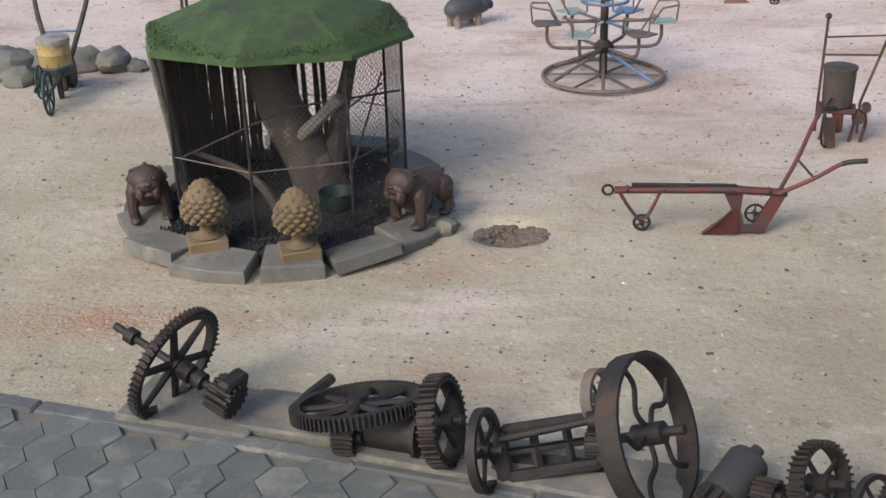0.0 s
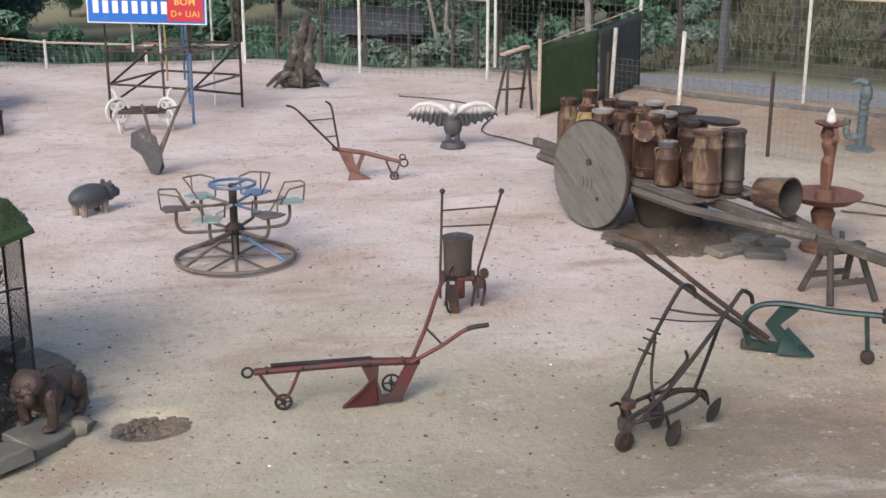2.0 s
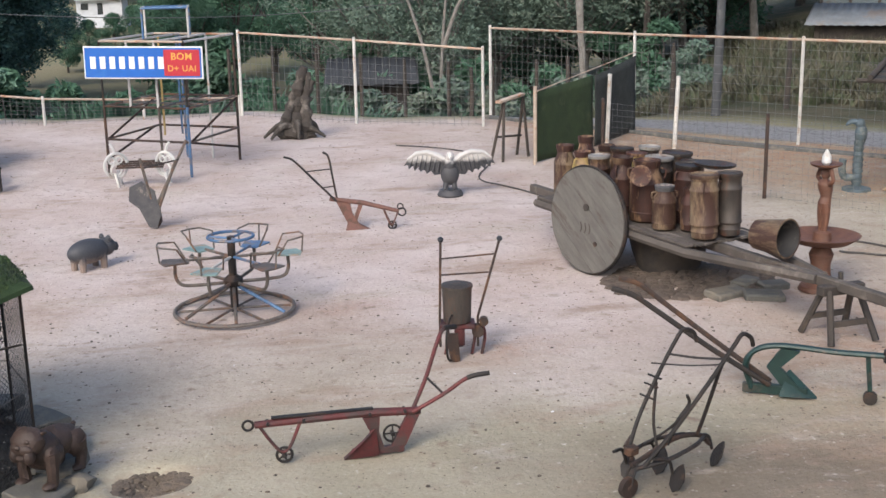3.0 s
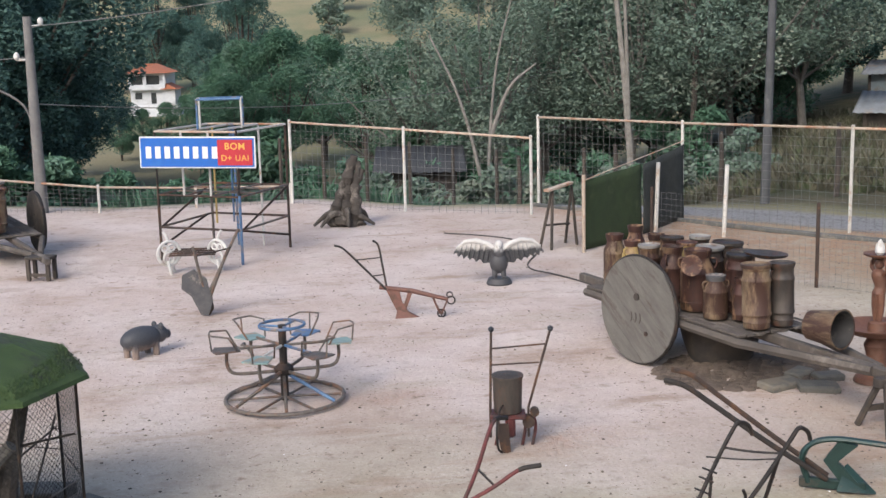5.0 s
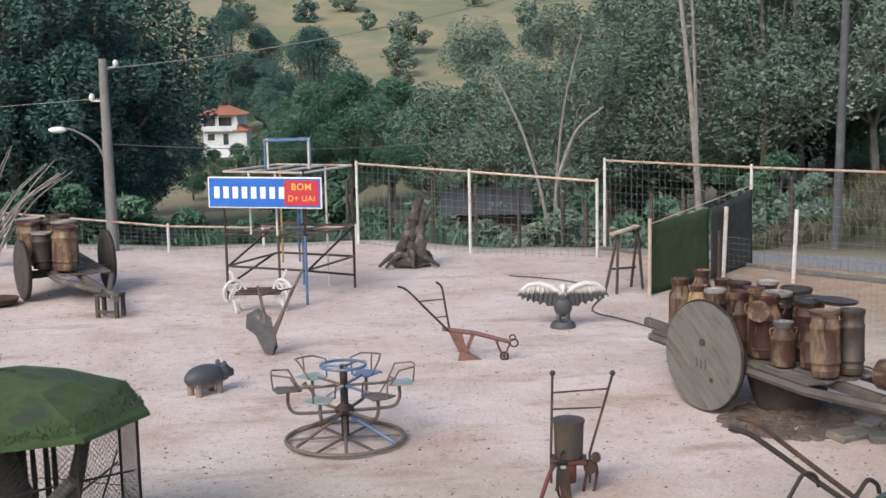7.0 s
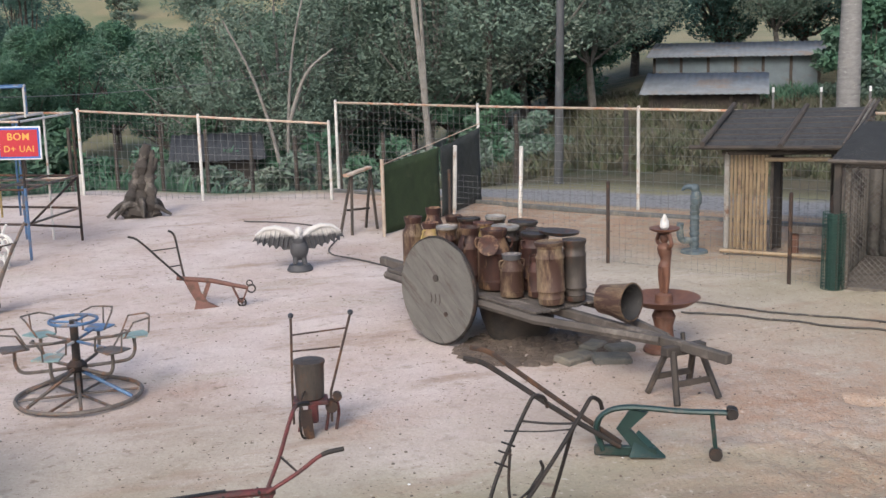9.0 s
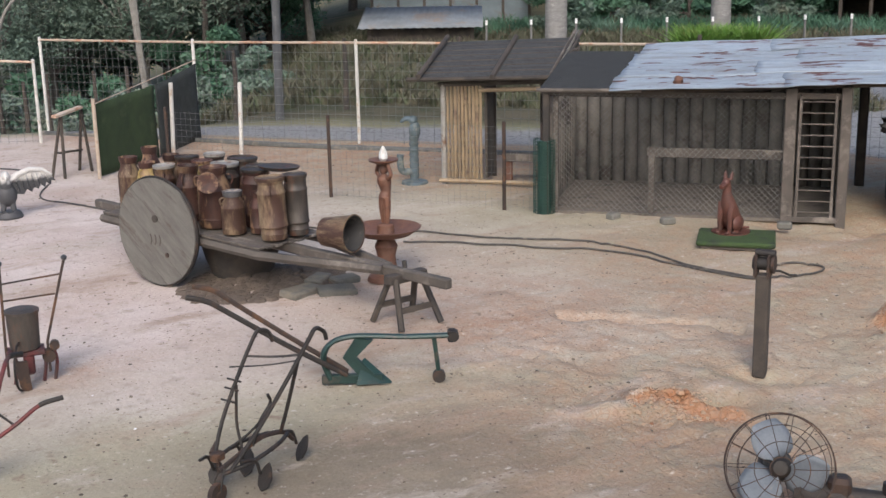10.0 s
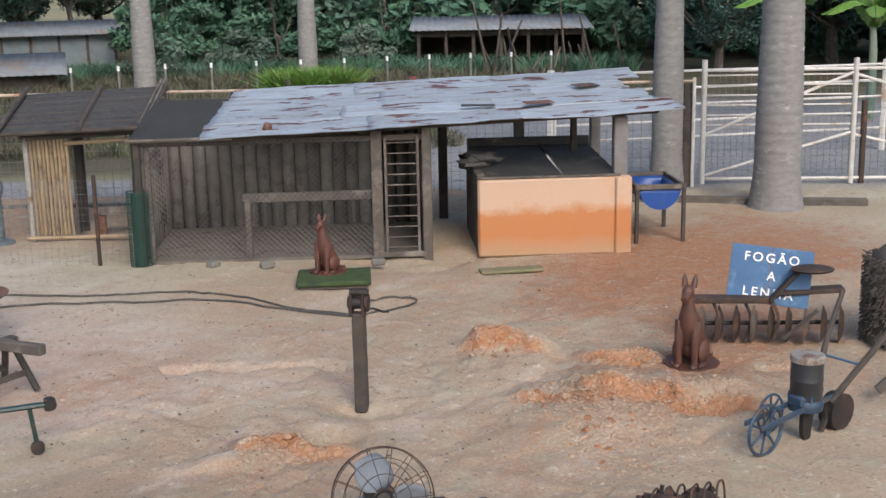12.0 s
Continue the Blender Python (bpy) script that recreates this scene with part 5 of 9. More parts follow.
def cultivator():
    t = thing("cultivator", "rusty hand cultivator with two curved iron handles", "cultivator", pose(4.55, 9.25, 0, 0, 0, 22))

    def bar(name, *p, r=0.015, mat=IRON):
        part(name, Shape().tube(bend(*p), r, 7), mat, t)

    part("wheel", Shape().cyl((0, -0.022, 0.075), (0, 0.022, 0.075), 0.078, seg=18).cyl((0, -0.04, 0.075), (0, 0.04, 0.075), 0.025, seg=10), RUST, t, "small rusty front wheel")
    for y in (-0.035, 0.035):
        bar("wheel_fork", (0, y, 0.075), (0.02, y, 0.17), (0.07, y * 0.6, 0.25), r=0.009)
    bar("spine", (0.03, 0, 0.24), (0.22, 0.02, 0.27), (0.5, 0.02, 0.33), (0.72, 0.0, 0.3), (0.84, 0, 0.2), r=0.02, mat=RUST)
    bar("side_frame", (0.05, -0.03, 0.22), (0.26, -0.12, 0.26), (0.52, -0.14, 0.31), (0.72, -0.05, 0.3), r=0.017)
    bar("side_frame", (0.06, 0.04, 0.24), (0.2, 0.14, 0.27), (0.42, 0.14, 0.3), (0.62, 0.05, 0.32), r=0.016)
    bar("handle", (0.1, 0.12, 0.26), (0.24, 0.15, 0.52), (0.42, 0.14, 0.82), (0.56, 0.11, 1.06), (0.63, 0.1, 1.13), (0.71, 0.08, 1.1), (0.74, 0.07, 1.02), r=0.016)
    bar("handle", (0.1, -0.06, 0.24), (0.34, -0.13, 0.5), (0.58, -0.2, 0.8), (0.78, -0.25, 1.06), (0.86, -0.26, 1.14), (0.94, -0.27, 1.1), (0.97, -0.27, 1.03), r=0.017)
    bar("stay", (0.68, -0.02, 0.32), (0.7, -0.1, 0.58), (0.7, -0.22, 0.94), r=0.015)
    bar("stay", (0.34, 0.06, 0.29), (0.36, 0.12, 0.48), (0.4, 0.14, 0.76), r=0.012)
    bar("stay", (0.3, 0.13, 0.3), (0.42, 0.0, 0.44), (0.5, -0.17, 0.68), r=0.01)
    bar("cross_bar", (0.5, 0.13, 0.96), (0.62, -0.04, 0.95), (0.72, -0.23, 0.97), r=0.009)
    bar("cross_bar", (0.34, 0.14, 0.92), (0.56, -0.03, 0.9), (0.7, -0.22, 0.93), r=0.006)
    bar("lever", (0.4, 0.01, 0.3), (0.46, -0.02, 0.48), (0.56, -0.04, 0.6), (0.53, -0.05, 0.68), r=0.013)
    for z in (0.66, 0.74, 0.8):
        part("bolt", Shape().cyl((0.28 + (z - 0.6) * 0.55, 0.08, z), (0.28 + (z - 0.6) * 0.55, 0.22, z), 0.008, seg=6), IRON, t)
    for x, y, a in ((0.86, 0.0, -20), (0.42, 0.15, 10), (0.3, -0.14, 0), (0.16, 0.2, 30)):
        bar("tine_shank", (x - 0.16, y * 0.8, 0.3), (x - 0.04, y, 0.27), (x + 0.01, y, 0.15), r=0.013)
        blade = [(0, 0.2), (0.035, 0.16), (0.065, 0.09), (0.05, 0.02), (0, -0.02), (-0.05, 0.02), (-0.065, 0.09), (-0.035, 0.16)]
        part("tine", Shape().plate(blade, 0.014, pose(x + 0.02, y, 0.02, 28, 0, 90 + a)), IRON, t, "shovel-shaped steel tine")
    part("gear_plate", Shape().box((0.12, 0.1, 0.3), (0.1, 0.08, 0.07), None, 0.012).cyl((0.1, 0.14, 0.32), (0.2, 0.18, 0.36), 0.02, seg=8), RUST, t)


cultivator()


def seeder():
    t = thing("seed_planter", "old hand seed planter with a grey metal hopper", "seed planter", pose(4.09, 12.62, 0, 0, 0, -12))
    part("hopper", Shape().lathe([(0.125, 0.36), (0.135, 0.37), (0.145, 0.7), (0.15, 0.7), (0.15, 0.72), (0.13, 0.72), (0.01, 0.725)], 24), CANDARK, t, "dented grey metal hopper")
    part("hopper_lid", Shape().lathe([(0.155, 0.705), (0.155, 0.73), (0.09, 0.75), (0.01, 0.75)], 24), CANDARK, t)
    part("base_frame", Shape().box((0, 0, 0.33), (0.34, 0.22, 0.05), None, 0.01).box((0.02, -0.05, 0.22), (0.1, 0.1, 0.2), None, 0.02), REDPAINT, t)
    part("wheel", Shape().ring(0.22, 0.012, Matrix.Translation((-0.06, -0.16, 0.24)) @ Matrix.Rotation(radians(75), 4, 'Z') @ SIDE, 28, 6).cyl((-0.08, -0.17, 0.24), (-0.04, -0.15, 0.24), 0.03, seg=10), IRON, t, "narrow press wheel")
    for y, x0, x1 in ((0, -0.17, -0.14), (1, 0.2, 0.42)):
        part("handle", Shape().tube([(x0, 0, 0.1), (x0, 0, 0.4), (x1 if y else -0.15, 0.05, 1.16)], 0.013, 7), RUST, t)
        part("grip", Shape().ell((x1 if y else -0.15, 0.05, 1.17), (0.03, 0.05, 0.028), 8, 6), BLACKPLASTIC, t)
    part("cross_bar", Shape().cyl((-0.15, 0.04, 0.98), (0.37, 0.04, 1.02), 0.009, seg=6), RUST, t)
    part("cross_bar", Shape().cyl((-0.155, 0.03, 0.82), (0.31, 0.03, 0.84), 0.009, seg=6), RUST, t)
    for x in (-0.12, 0.14, 0.24):
        part("leg", Shape().tube(bend((x, 0.02, 0.34), (x + 0.03, 0.04, 0.2), (x, 0.05, 0.0)), 0.018, 6), REDPAINT, t)
    part("gear_box", Shape().cyl((0.2, -0.05, 0.26), (0.2, 0.06, 0.26), 0.06, seg=12).cyl((0.26, -0.02, 0.35), (0.26, 0.05, 0.35), 0.045, seg=10), RUST, t)
    part("furrow_opener", Shape().plate([(-0.14, 0.3), (-0.02, 0.3), (0.0, 0.02), (-0.06, 0.0), (-0.1, 0.05)], 0.02, Matrix.Translation((0.02, -0.2, 0))), RUST, t)


seeder()


def wheeled_planter(m, label, body, can, lid, can_r, can_h):
    """A one-wheeled planter; the wheel leads along -x."""
    t = thing("seed_planter", label, "seed planter", m, "wheeled planters")
    spoked_wheel(0.22, 0.016, 7, Matrix.Translation((0, 0, 0.235)) @ SIDE, "front_wheel", body, t, 0.012, 0.04)
    spoked_wheel(0.17, 0.012, 8, Matrix.Translation((0.22, 0.12, 0.3)) @ SIDE, "gear_wheel", body, t, 0.01, 0.03)
    for y in (-0.08, 0.09):
        part("side_rail", Shape().box((0.4, y, 0.32), (1.1, 0.02, 0.05), Matrix.Rotation(radians(-3), 4, 'Y'), 0.006), body, t)
    part("hopper_base", Shape().lathe([(can_r * 1.05, 0.38), (can_r * 1.1, 0.42), (can_r * 1.1, 0.46), (can_r, 0.48)], 22, Matrix.Translation((0.55, 0, -0.08))), body, t)
    part("hopper", Shape().lathe([(can_r * 0.98, 0.46), (can_r, 0.48), (can_r, 0.46 + can_h * 0.5), (can_r * 1.02, 0.46 + can_h * 0.52), (can_r, 0.46 + can_h * 0.54), (can_r, 0.46 + can_h)], 24, Matrix.Translation((0.55, 0, -0.08))), can, t, "round seed hopper")
    part("hopper_lid", Shape().lathe([(can_r * 1.06, 0.44 + can_h), (can_r * 1.06, 0.49 + can_h), (can_r * 0.97, 0.5 + can_h), (0.01, 0.5 + can_h)], 24, Matrix.Translation((0.55, 0, -0.08))), lid, t, "round hopper lid")
    part("gear_box", Shape().box((0.5, 0.0, 0.4), (0.22, 0.16, 0.1), None, 0.02).cyl((0.5, -0.12, 0.42), (0.5, 0.12, 0.42), 0.05, seg=10), body, t)
    part("press_wheel", Shape().cyl((1.02, -0.07, 0.17), (1.02, 0.07, 0.17), 0.17, seg=18), IRON, t)
    part("furrow_opener", Shape().plate([(0.5, 0.32), (0.66, 0.32), (0.62, 0.02), (0.54, 0.0), (0.5, 0.1)], 0.04), IRON, t)
    part("covering_tine", Shape().tube(bend((0.82, 0, 0.32), (0.86, 0, 0.15), (0.8, 0, 0.03)), 0.03, 7), IRON, t)
    for y in (-0.16, 0.2):
        part("handle", Shape().tube([(0.8, y * 0.5, 0.32), (1.25, y * 1.4, 0.78), (1.6, y * 1.9, 1.1)], [0.03, 0.028, 0.024], 8), DARKWOOD, t)
    part("handle_stay", Shape().cyl((1.1, -0.2, 0.62), (1.12, 0.22, 0.62), 0.012, seg=6), BLUEPAINT, t)
    return t


wheeled_planter(pose(10.83, 5.21, 0, 0, 0, -14), "blue one-wheeled seed planter with a black hopper", surface("dark_blue_iron", (0.025, 0.05, 0.09), (0.04, 0.08, 0.135), 8, 0.55, 0.2, (0.08, 0.06, 0.05), 0.4, 0.3, 60), BLACKPLASTIC, LIDPALE, 0.14, 0.38)
wheeled_planter(pose(-3.74, 13.45, 0, 0, 0, 100), "dark green one-wheeled planter with a yellow drum", GREENPAINT, YELLOWDRUM, LIDPALE, 0.17, 0.28)
for i, (x, y, s) in enumerate(((-4.75, 14.9, 0.3), (-4.4, 15.1, 0.27), (-5.05, 15.2, 0.26), (-4.55, 14.6, 0.2), (-4.05, 15.2, 0.24), (-3.65, 15.2, 0.22), (-3.35, 15.15, 0.13), (-4.2, 14.75, 0.17))):
    tagged(part("rock", Shape().ell((0, 0, s * 0.45), (s * 1.2, s, s * 0.7), 10, 7, None, 0.6), STONE, m=pose(x, y, -0.03, 0, 0, i * 50)), "rough brown-grey rock lying on the earth", "rock", "rocks by the planter")
seat_bench = thing("bench", "low bench of worn blue-grey pipes on rusty legs", "bench", pose(-3.0, 17.95, 0, 0, 0, 8))
for i in range(5):
    part("seat_pipe", Shape().cyl((-0.65, -0.16 + 0.08 * i, 0.42), (0.65, -0.16 + 0.08 * i, 0.42), 0.026, seg=8), (WHITEPIPE, BLUEPAINT, GREYPIPE)[i % 3], seat_bench)
for x in (-0.55, 0.55):
    part("leg", Shape().tube(bend((x, -0.2, 0), (x, -0.17, 0.3), (x, 0, 0.385), (x, 0.17, 0.3), (x, 0.2, 0)), 0.022, 7), RUST, seat_bench)


# ---- merry-go-round ----
def merry_go_round():
    t = thing("merry_go_round", "small playground merry-go-round of worn blue and grey pipe", "merry-go-round", pose(2.05, 14.78, 0.0, 0, 0, 8))
    part("base_ring", Shape().ring(0.66, 0.024, Matrix.Translation((0, 0, 0.03)), 40, 8), GREYPIPE, t)
    for k in range(6):
        a = radians(60 * k + 20)
        part("base_spoke", Shape().tube([(0.05 * math.cos(a), 0.05 * math.sin(a), 0.3), (0.62 * math.cos(a), 0.62 * math.sin(a), 0.04)], 0.02, 7), BLUEPAINT if k == 5 else GREYPIPE, t)
        part("base_spoke", Shape().cyl((0, 0, 0.04), (0.62 * math.cos(a + 0.5), 0.62 * math.sin(a + 0.5), 0.03), 0.015, seg=6), GREYPIPE, t)
    part("column", Shape().cyl((0, 0, 0), (0, 0, 0.86), 0.045, seg=12).lathe([(0.09, 0.3), (0.11, 0.33), (0.11, 0.37), (0.06, 0.42)], 14), IRON, t)
    part("hand_ring", Shape().ring(0.25, 0.018, Matrix.Translation((0, 0, 0.86)), 28, 7), BLUEPAINT, t, "blue steering ring")
    for k in range(3):
        a = radians(120 * k + 40)
        part("ring_spoke", Shape().cyl((0, 0, 0.84), (0.25 * math.cos(a), 0.25 * math.sin(a), 0.86), 0.014, seg=6), BLUEPAINT, t)
    for k in range(6):
        a = radians(60 * k - 5)
        c, s = math.cos(a), math.sin(a)
        mat = (GREYPIPE, BLUEPAINT, GREYPIPE, GREYPIPE, WHITEPIPE, BLUEPAINT)[k]
        part("arm", Shape().tube(bend((0.05 * c, 0.05 * s, 0.34), (0.4 * c, 0.4 * s, 0.34), (0.56 * c, 0.56 * s, 0.36), (0.62 * c, 0.62 * s, 0.45), (0.62 * c, 0.62 * s, 0.6)), 0.02, 7), GREYPIPE, t)
        part("upper_arm", Shape().cyl((0.04 * c, 0.04 * s, 0.63), (0.5 * c, 0.5 * s, 0.63), 0.016, seg=6), mat, t)
        seat = part("seat", Shape().plate([(-0.15, -0.1), (0.12, -0.15), (0.16, 0), (0.12, 0.15), (-0.15, 0.1)], 0.015, Matrix.Rotation(a, 4, 'Z') @ Matrix(((1, 0, 0, 0.62), (0, 0, 1, 0), (0, 1, 0, 0.62), (0, 0, 0, 1)))), (surface("teal_seat", (0.25, 0.36, 0.34), (0.18, 0.28, 0.28), 6, 0.6, 0, (0.3, 0.22, 0.16), 0.3) if k in (0, 2, 4) else BLUEPAINT) if k not in (3, 5) else GREYPIPE, t)
        back = [Vector((0.5, -0.12, 0.62)), Vector((0.6, -0.18, 0.8)), Vector((0.78, -0.12, 0.82)), Vector((0.8, 0, 0.82)), Vector((0.78, 0.12, 0.82)), Vector((0.6, 0.18, 0.8)), Vector((0.5, 0.12, 0.62))]
        part("back_rail", Shape().tube([Matrix.Rotation(a, 3, 'Z') @ p for p in back], 0.011, 6), GREYPIPE, t)
        part("back_stay", Shape().cyl(Matrix.Rotation(a, 3, 'Z') @ Vector((0.78, 0.0, 0.62)), Matrix.Rotation(a, 3, 'Z') @ Vector((0.8, 0, 0.82)), 0.01, seg=6), GREYPIPE, t)


merry_go_round()

# ---- statues ----
def two_tone(name, low, high, z0, z1, rough=0.6):
    """Statue paint that changes from a lower to an upper colour, with a ragged edge."""
    m, n, l, p = shader(name)
    tc, sep = n.new("ShaderNodeTexCoord"), n.new("ShaderNodeSeparateXYZ")
    l.new(tc.outputs["Object"], sep.inputs[0])
    q = n.new("ShaderNodeMath")
    q.operation = 'MULTIPLY_ADD'
    q.inputs[1].default_value = 0.16
    l.new(noise_node(n, l, tc.outputs["Object"], 9, 4), q.inputs[0])
    l.new(sep.outputs[2], q.inputs[2])
    col = mix(n, l, ramp(n, l, q.outputs[0], z0 + 0.08, z1 + 0.08), low, high)
    col = mix(n, l, 0.4, col, ramp(n, l, noise_node(n, l, tc.outputs["Object"], 40, 3), 0.25, 0.75, (0.4, 0.4, 0.4, 1), (1, 1, 1, 1)), 'MULTIPLY')
    l.new(col, p.inputs["Base Color"])
    p.inputs["Roughness"].default_value = rough
    return m


PIGPAINT = two_tone("pig_paint", (0.26, 0.20, 0.17), (0.055, 0.058, 0.068), 0.1, 0.2)
EAGLEPAINT = two_tone("eagle_paint", (0.06, 0.06, 0.066), (0.58, 0.56, 0.54), 0.55, 0.62)

pig = Shape()
pig.ell((0, 0, 0.24), (0.3, 0.17, 0.16), 18, 12)
pig.ell((0.28, 0, 0.25), (0.12, 0.12, 0.12), 12, 8)
pig.cyl((0.36, 0, 0.23), (0.43, 0, 0.22), 0.06, seg=10)
for x in (-0.16, 0.16):
    for y in (-0.09, 0.09):
        pig.cyl((x, y, 0.2), (x, y, 0), 0.05, 0.04, 8)
for y in (-0.07, 0.07):
    pig.ell((0.27, y, 0.36), (0.03, 0.04, 0.05), 8, 6)
statue("pig_statue", "plump grey pig statue with a paler belly", PIGPAINT, pose(0.36, 17.15, 0, 0, 0, 40), pig)

eagle = Shape()
eagle.ell((0, 0, 0.36), (0.15, 0.12, 0.18), 14, 10)
eagle.ell((0, -0.03, 0.52), (0.09, 0.08, 0.12), 12, 8)
eagle.ell((0, -0.05, 0.66), (0.065, 0.07, 0.075), 12, 8)
eagle.cyl((0, -0.1, 0.65), (0, -0.17, 0.61), 0.026, 0.006, 8)
for sgn in (-1, 1):
    tilt = Matrix.Rotation(sgn * 0.12, 4, 'Z')
    wing = [(0.05, 0.56), (0.18, 0.66), (0.36, 0.72), (0.54, 0.70), (0.68, 0.60), (0.74, 0.5), (0.67, 0.52), (0.66, 0.45), (0.59, 0.5), (0.57, 0.42), (0.5, 0.48), (0.47, 0.4), (0.41, 0.45), (0.37, 0.37), (0.3, 0.42), (0.25, 0.35), (0.16, 0.36), (0.06, 0.34)]
    wing = [(sgn * x, z) for x, z in wing]
    eagle.plate(wing if sgn > 0 else wing[::-1], 0.03, tilt)
    eagle.tube([tilt @ Vector((x, -0.01, z)) for x, z in wing[:5]], [0.05, 0.05, 0.042, 0.034, 0.02], 8)
    for k in range(7):
        x = 0.14 + 0.075 * k
        eagle.tube([tilt @ Vector((sgn * x, -0.02, 0.62 + 0.05 * math.sin(k * 0.5))), tilt @ Vector((sgn * (x + 0.05), -0.025, 0.40 + 0.012 * k))], [0.022, 0.03], 6, flat=0.5)
    eagle.tube([(sgn * 0.06, -0.02, 0.24), (sgn * 0.08, -0.05, 0.12)], [0.05, 0.035], 8)
    for k in (-1, 0, 1):
        eagle.tube([(sgn * 0.08, -0.05, 0.12), (sgn * 0.08 + 0.04 * k, -0.13, 0.11)], [0.025, 0.014], 6)
eagle.lathe([(0.2, 0.0), (0.21, 0.04), (0.17, 0.11), (0.02, 0.12)], 14)
statue("eagle_statue", "white and grey eagle statue with spread wings on a round base", EAGLEPAINT, pose(5.8, 20.2, 0, 0, 0, -10), eagle)

toucan = Shape()
for i in range(9):
    toucan.lathe([(0.07, 0.09 * i), (0.085, 0.09 * i + 0.045), (0.07, 0.09 * i + 0.09)], 12)
toucan.tube(bend((0.0, 0, 0.2), (-0.2, 0, 0.22), (-0.24, 0, 0.4), (-0.23, 0, 0.5)), 0.06, 9)
toucan.ell((0.02, 0, 0.9), (0.1, 0.1, 0.17), 12, 8)
toucan.ell((0, 0, 1.07), (0.075, 0.075, 0.08), 12, 8)
toucan.tube(bend((-0.04, 0, 1.09), (-0.14, 0, 1.1), (-0.22, 0, 1.04)), [0.045, 0.044, 0.043, 0.042, 0.041, 0.04, 0.039, 0.037, 0.035, 0.032, 0.028, 0.022, 0.01], 8)
toucan.lathe([(0.24, -0.03), (0.22, 0.04), (0.1, 0.07)], 14)
statue("toucan_statue", "toucan perched on a cactus, painted blue-grey concrete", surface("blue_grey_paint", (0.10, 0.14, 0.17), (0.065, 0.085, 0.085), 7, 0.7, 0, (0.17, 0.18, 0.16), 0.3), pose(12.1, 18.65, 0, 0, 0, -20), toucan)


def doberman():
    s = Shape()
    s.ell((0, 0, 0.2), (0.17, 0.14, 0.17), 14, 10)
    s.tube(bend((0.0, 0, 0.22), (0.1, 0, 0.42), (0.16, 0, 0.6), (0.17, 0, 0.78)), [0.16, 0.155, 0.15, 0.145, 0.142, 0.14, 0.135, 0.13, 0.122, 0.115, 0.105, 0.095, 0.085, 0.078, 0.072, 0.068, 0.066, 0.065, 0.065], 12)
    s.ell((0.2, 0, 0.82), (0.085, 0.065, 0.075), 12, 8)
    s.tube([(0.22, 0, 0.81), (0.36, 0, 0.77)], [0.058, 0.035], 9)
    for y in (-0.045, 0.045):
        s.tube([(0.15, y, 0.86), (0.13, y * 1.25, 0.94), (0.12, y * 1.3, 1.0)], [0.035, 0.028, 0.004], 7)
    for y in (-0.085, 0.085):
        s.tube(bend((0.15, y, 0.5), (0.2, y, 0.28), (0.2, y, 0.04)), [0.062, 0.06, 0.057, 0.054, 0.051, 0.048, 0.045, 0.043, 0.04, 0.038, 0.036, 0.036, 0.036], 9)
        s.ell((0.24, y, 0.03), (0.065, 0.042, 0.03), 8, 6)
        s.ell((0.02, y * 1.5, 0.15), (0.16, 0.065, 0.13), 10, 8)
        s.ell((0.12, y * 1.7, 0.03), (0.11, 0.045, 0.03), 8, 6)
    s.tube(bend((-0.14, 0, 0.1), (-0.26, 0.06, 0.04), (-0.3, 0.16, 0.03)), 0.022, 6)
    s.lathe([(0.3, -0.02), (0.3, 0.015), (0.02, 0.02)], 18)
    return s


statue("dog_statue", "reddish-brown sitting doberman statue on bare earth", BROWNPAINT, pose(12.78, 6.87, on_ground(12.78, 6.87) + 0.005, 0, 0, -168), doberman(), group="sitting dog statues")
pad = thing("turf_platform", "low platform covered in green artificial turf", "platform", pose(13.2, 12.4, 0, 0, 0, -48))
part("turf_top", Shape().box((0, 0, 0.08), (1.0, 0.8, 0.07), None, 0.02), TURF, pad)
part("wooden_base", Shape().box((0, 0, 0.03), (0.9, 0.7, 0.06), None, 0.01), OLDWOOD, pad)
statue("dog_statue", "reddish-brown sitting doberman statue on green turf", surface("red_brown_paint", (0.115, 0.042, 0.03), (0.08, 0.032, 0.024), 8, 0.55, 0, (0.05, 0.028, 0.022), 0.3), pose(13.3, 12.6, 0.12, 0, 0, -165) @ Matrix.Scale(0.84, 4), doberman(), group="sitting dog statues")

log = thing("driftwood", "gnarled dark driftwood stump standing upright", "driftwood", pose(4.1, 27.2, 0))
rng = random.Random(17)
for k, (bx, tx, tz, r) in enumerate(((-0.1, 0.22, 1.5, 0.17), (0.1, 0.38, 1.2, 0.13), (-0.22, 0.02, 1.05, 0.12), (0.25, 0.3, 0.85, 0.11), (-0.3, -0.12, 0.7, 0.1), (0.05, 0.3, 1.38, 0.1))):
    pts = [(bx + rng.uniform(-0.05, 0.05), 0.08 * (k % 3 - 1), 0), (bx * 0.7 + tx * 0.3 + rng.uniform(-0.1, 0.1), rng.uniform(-0.1, 0.1), tz * 0.35), (tx * 0.7 + bx * 0.3 + rng.uniform(-0.09, 0.09), rng.uniform(-0.1, 0.1), tz * 0.7), (tx, 0, tz)]
    line = bend(*pts)
    part("trunk" if k == 0 else "limb", Shape().tube(line, [r * (1.15 - 0.6 * i / len(line)) * (1 + 0.22 * math.sin(i * 1.7 + k)) for i in range(len(line))], 9), BARK, log)
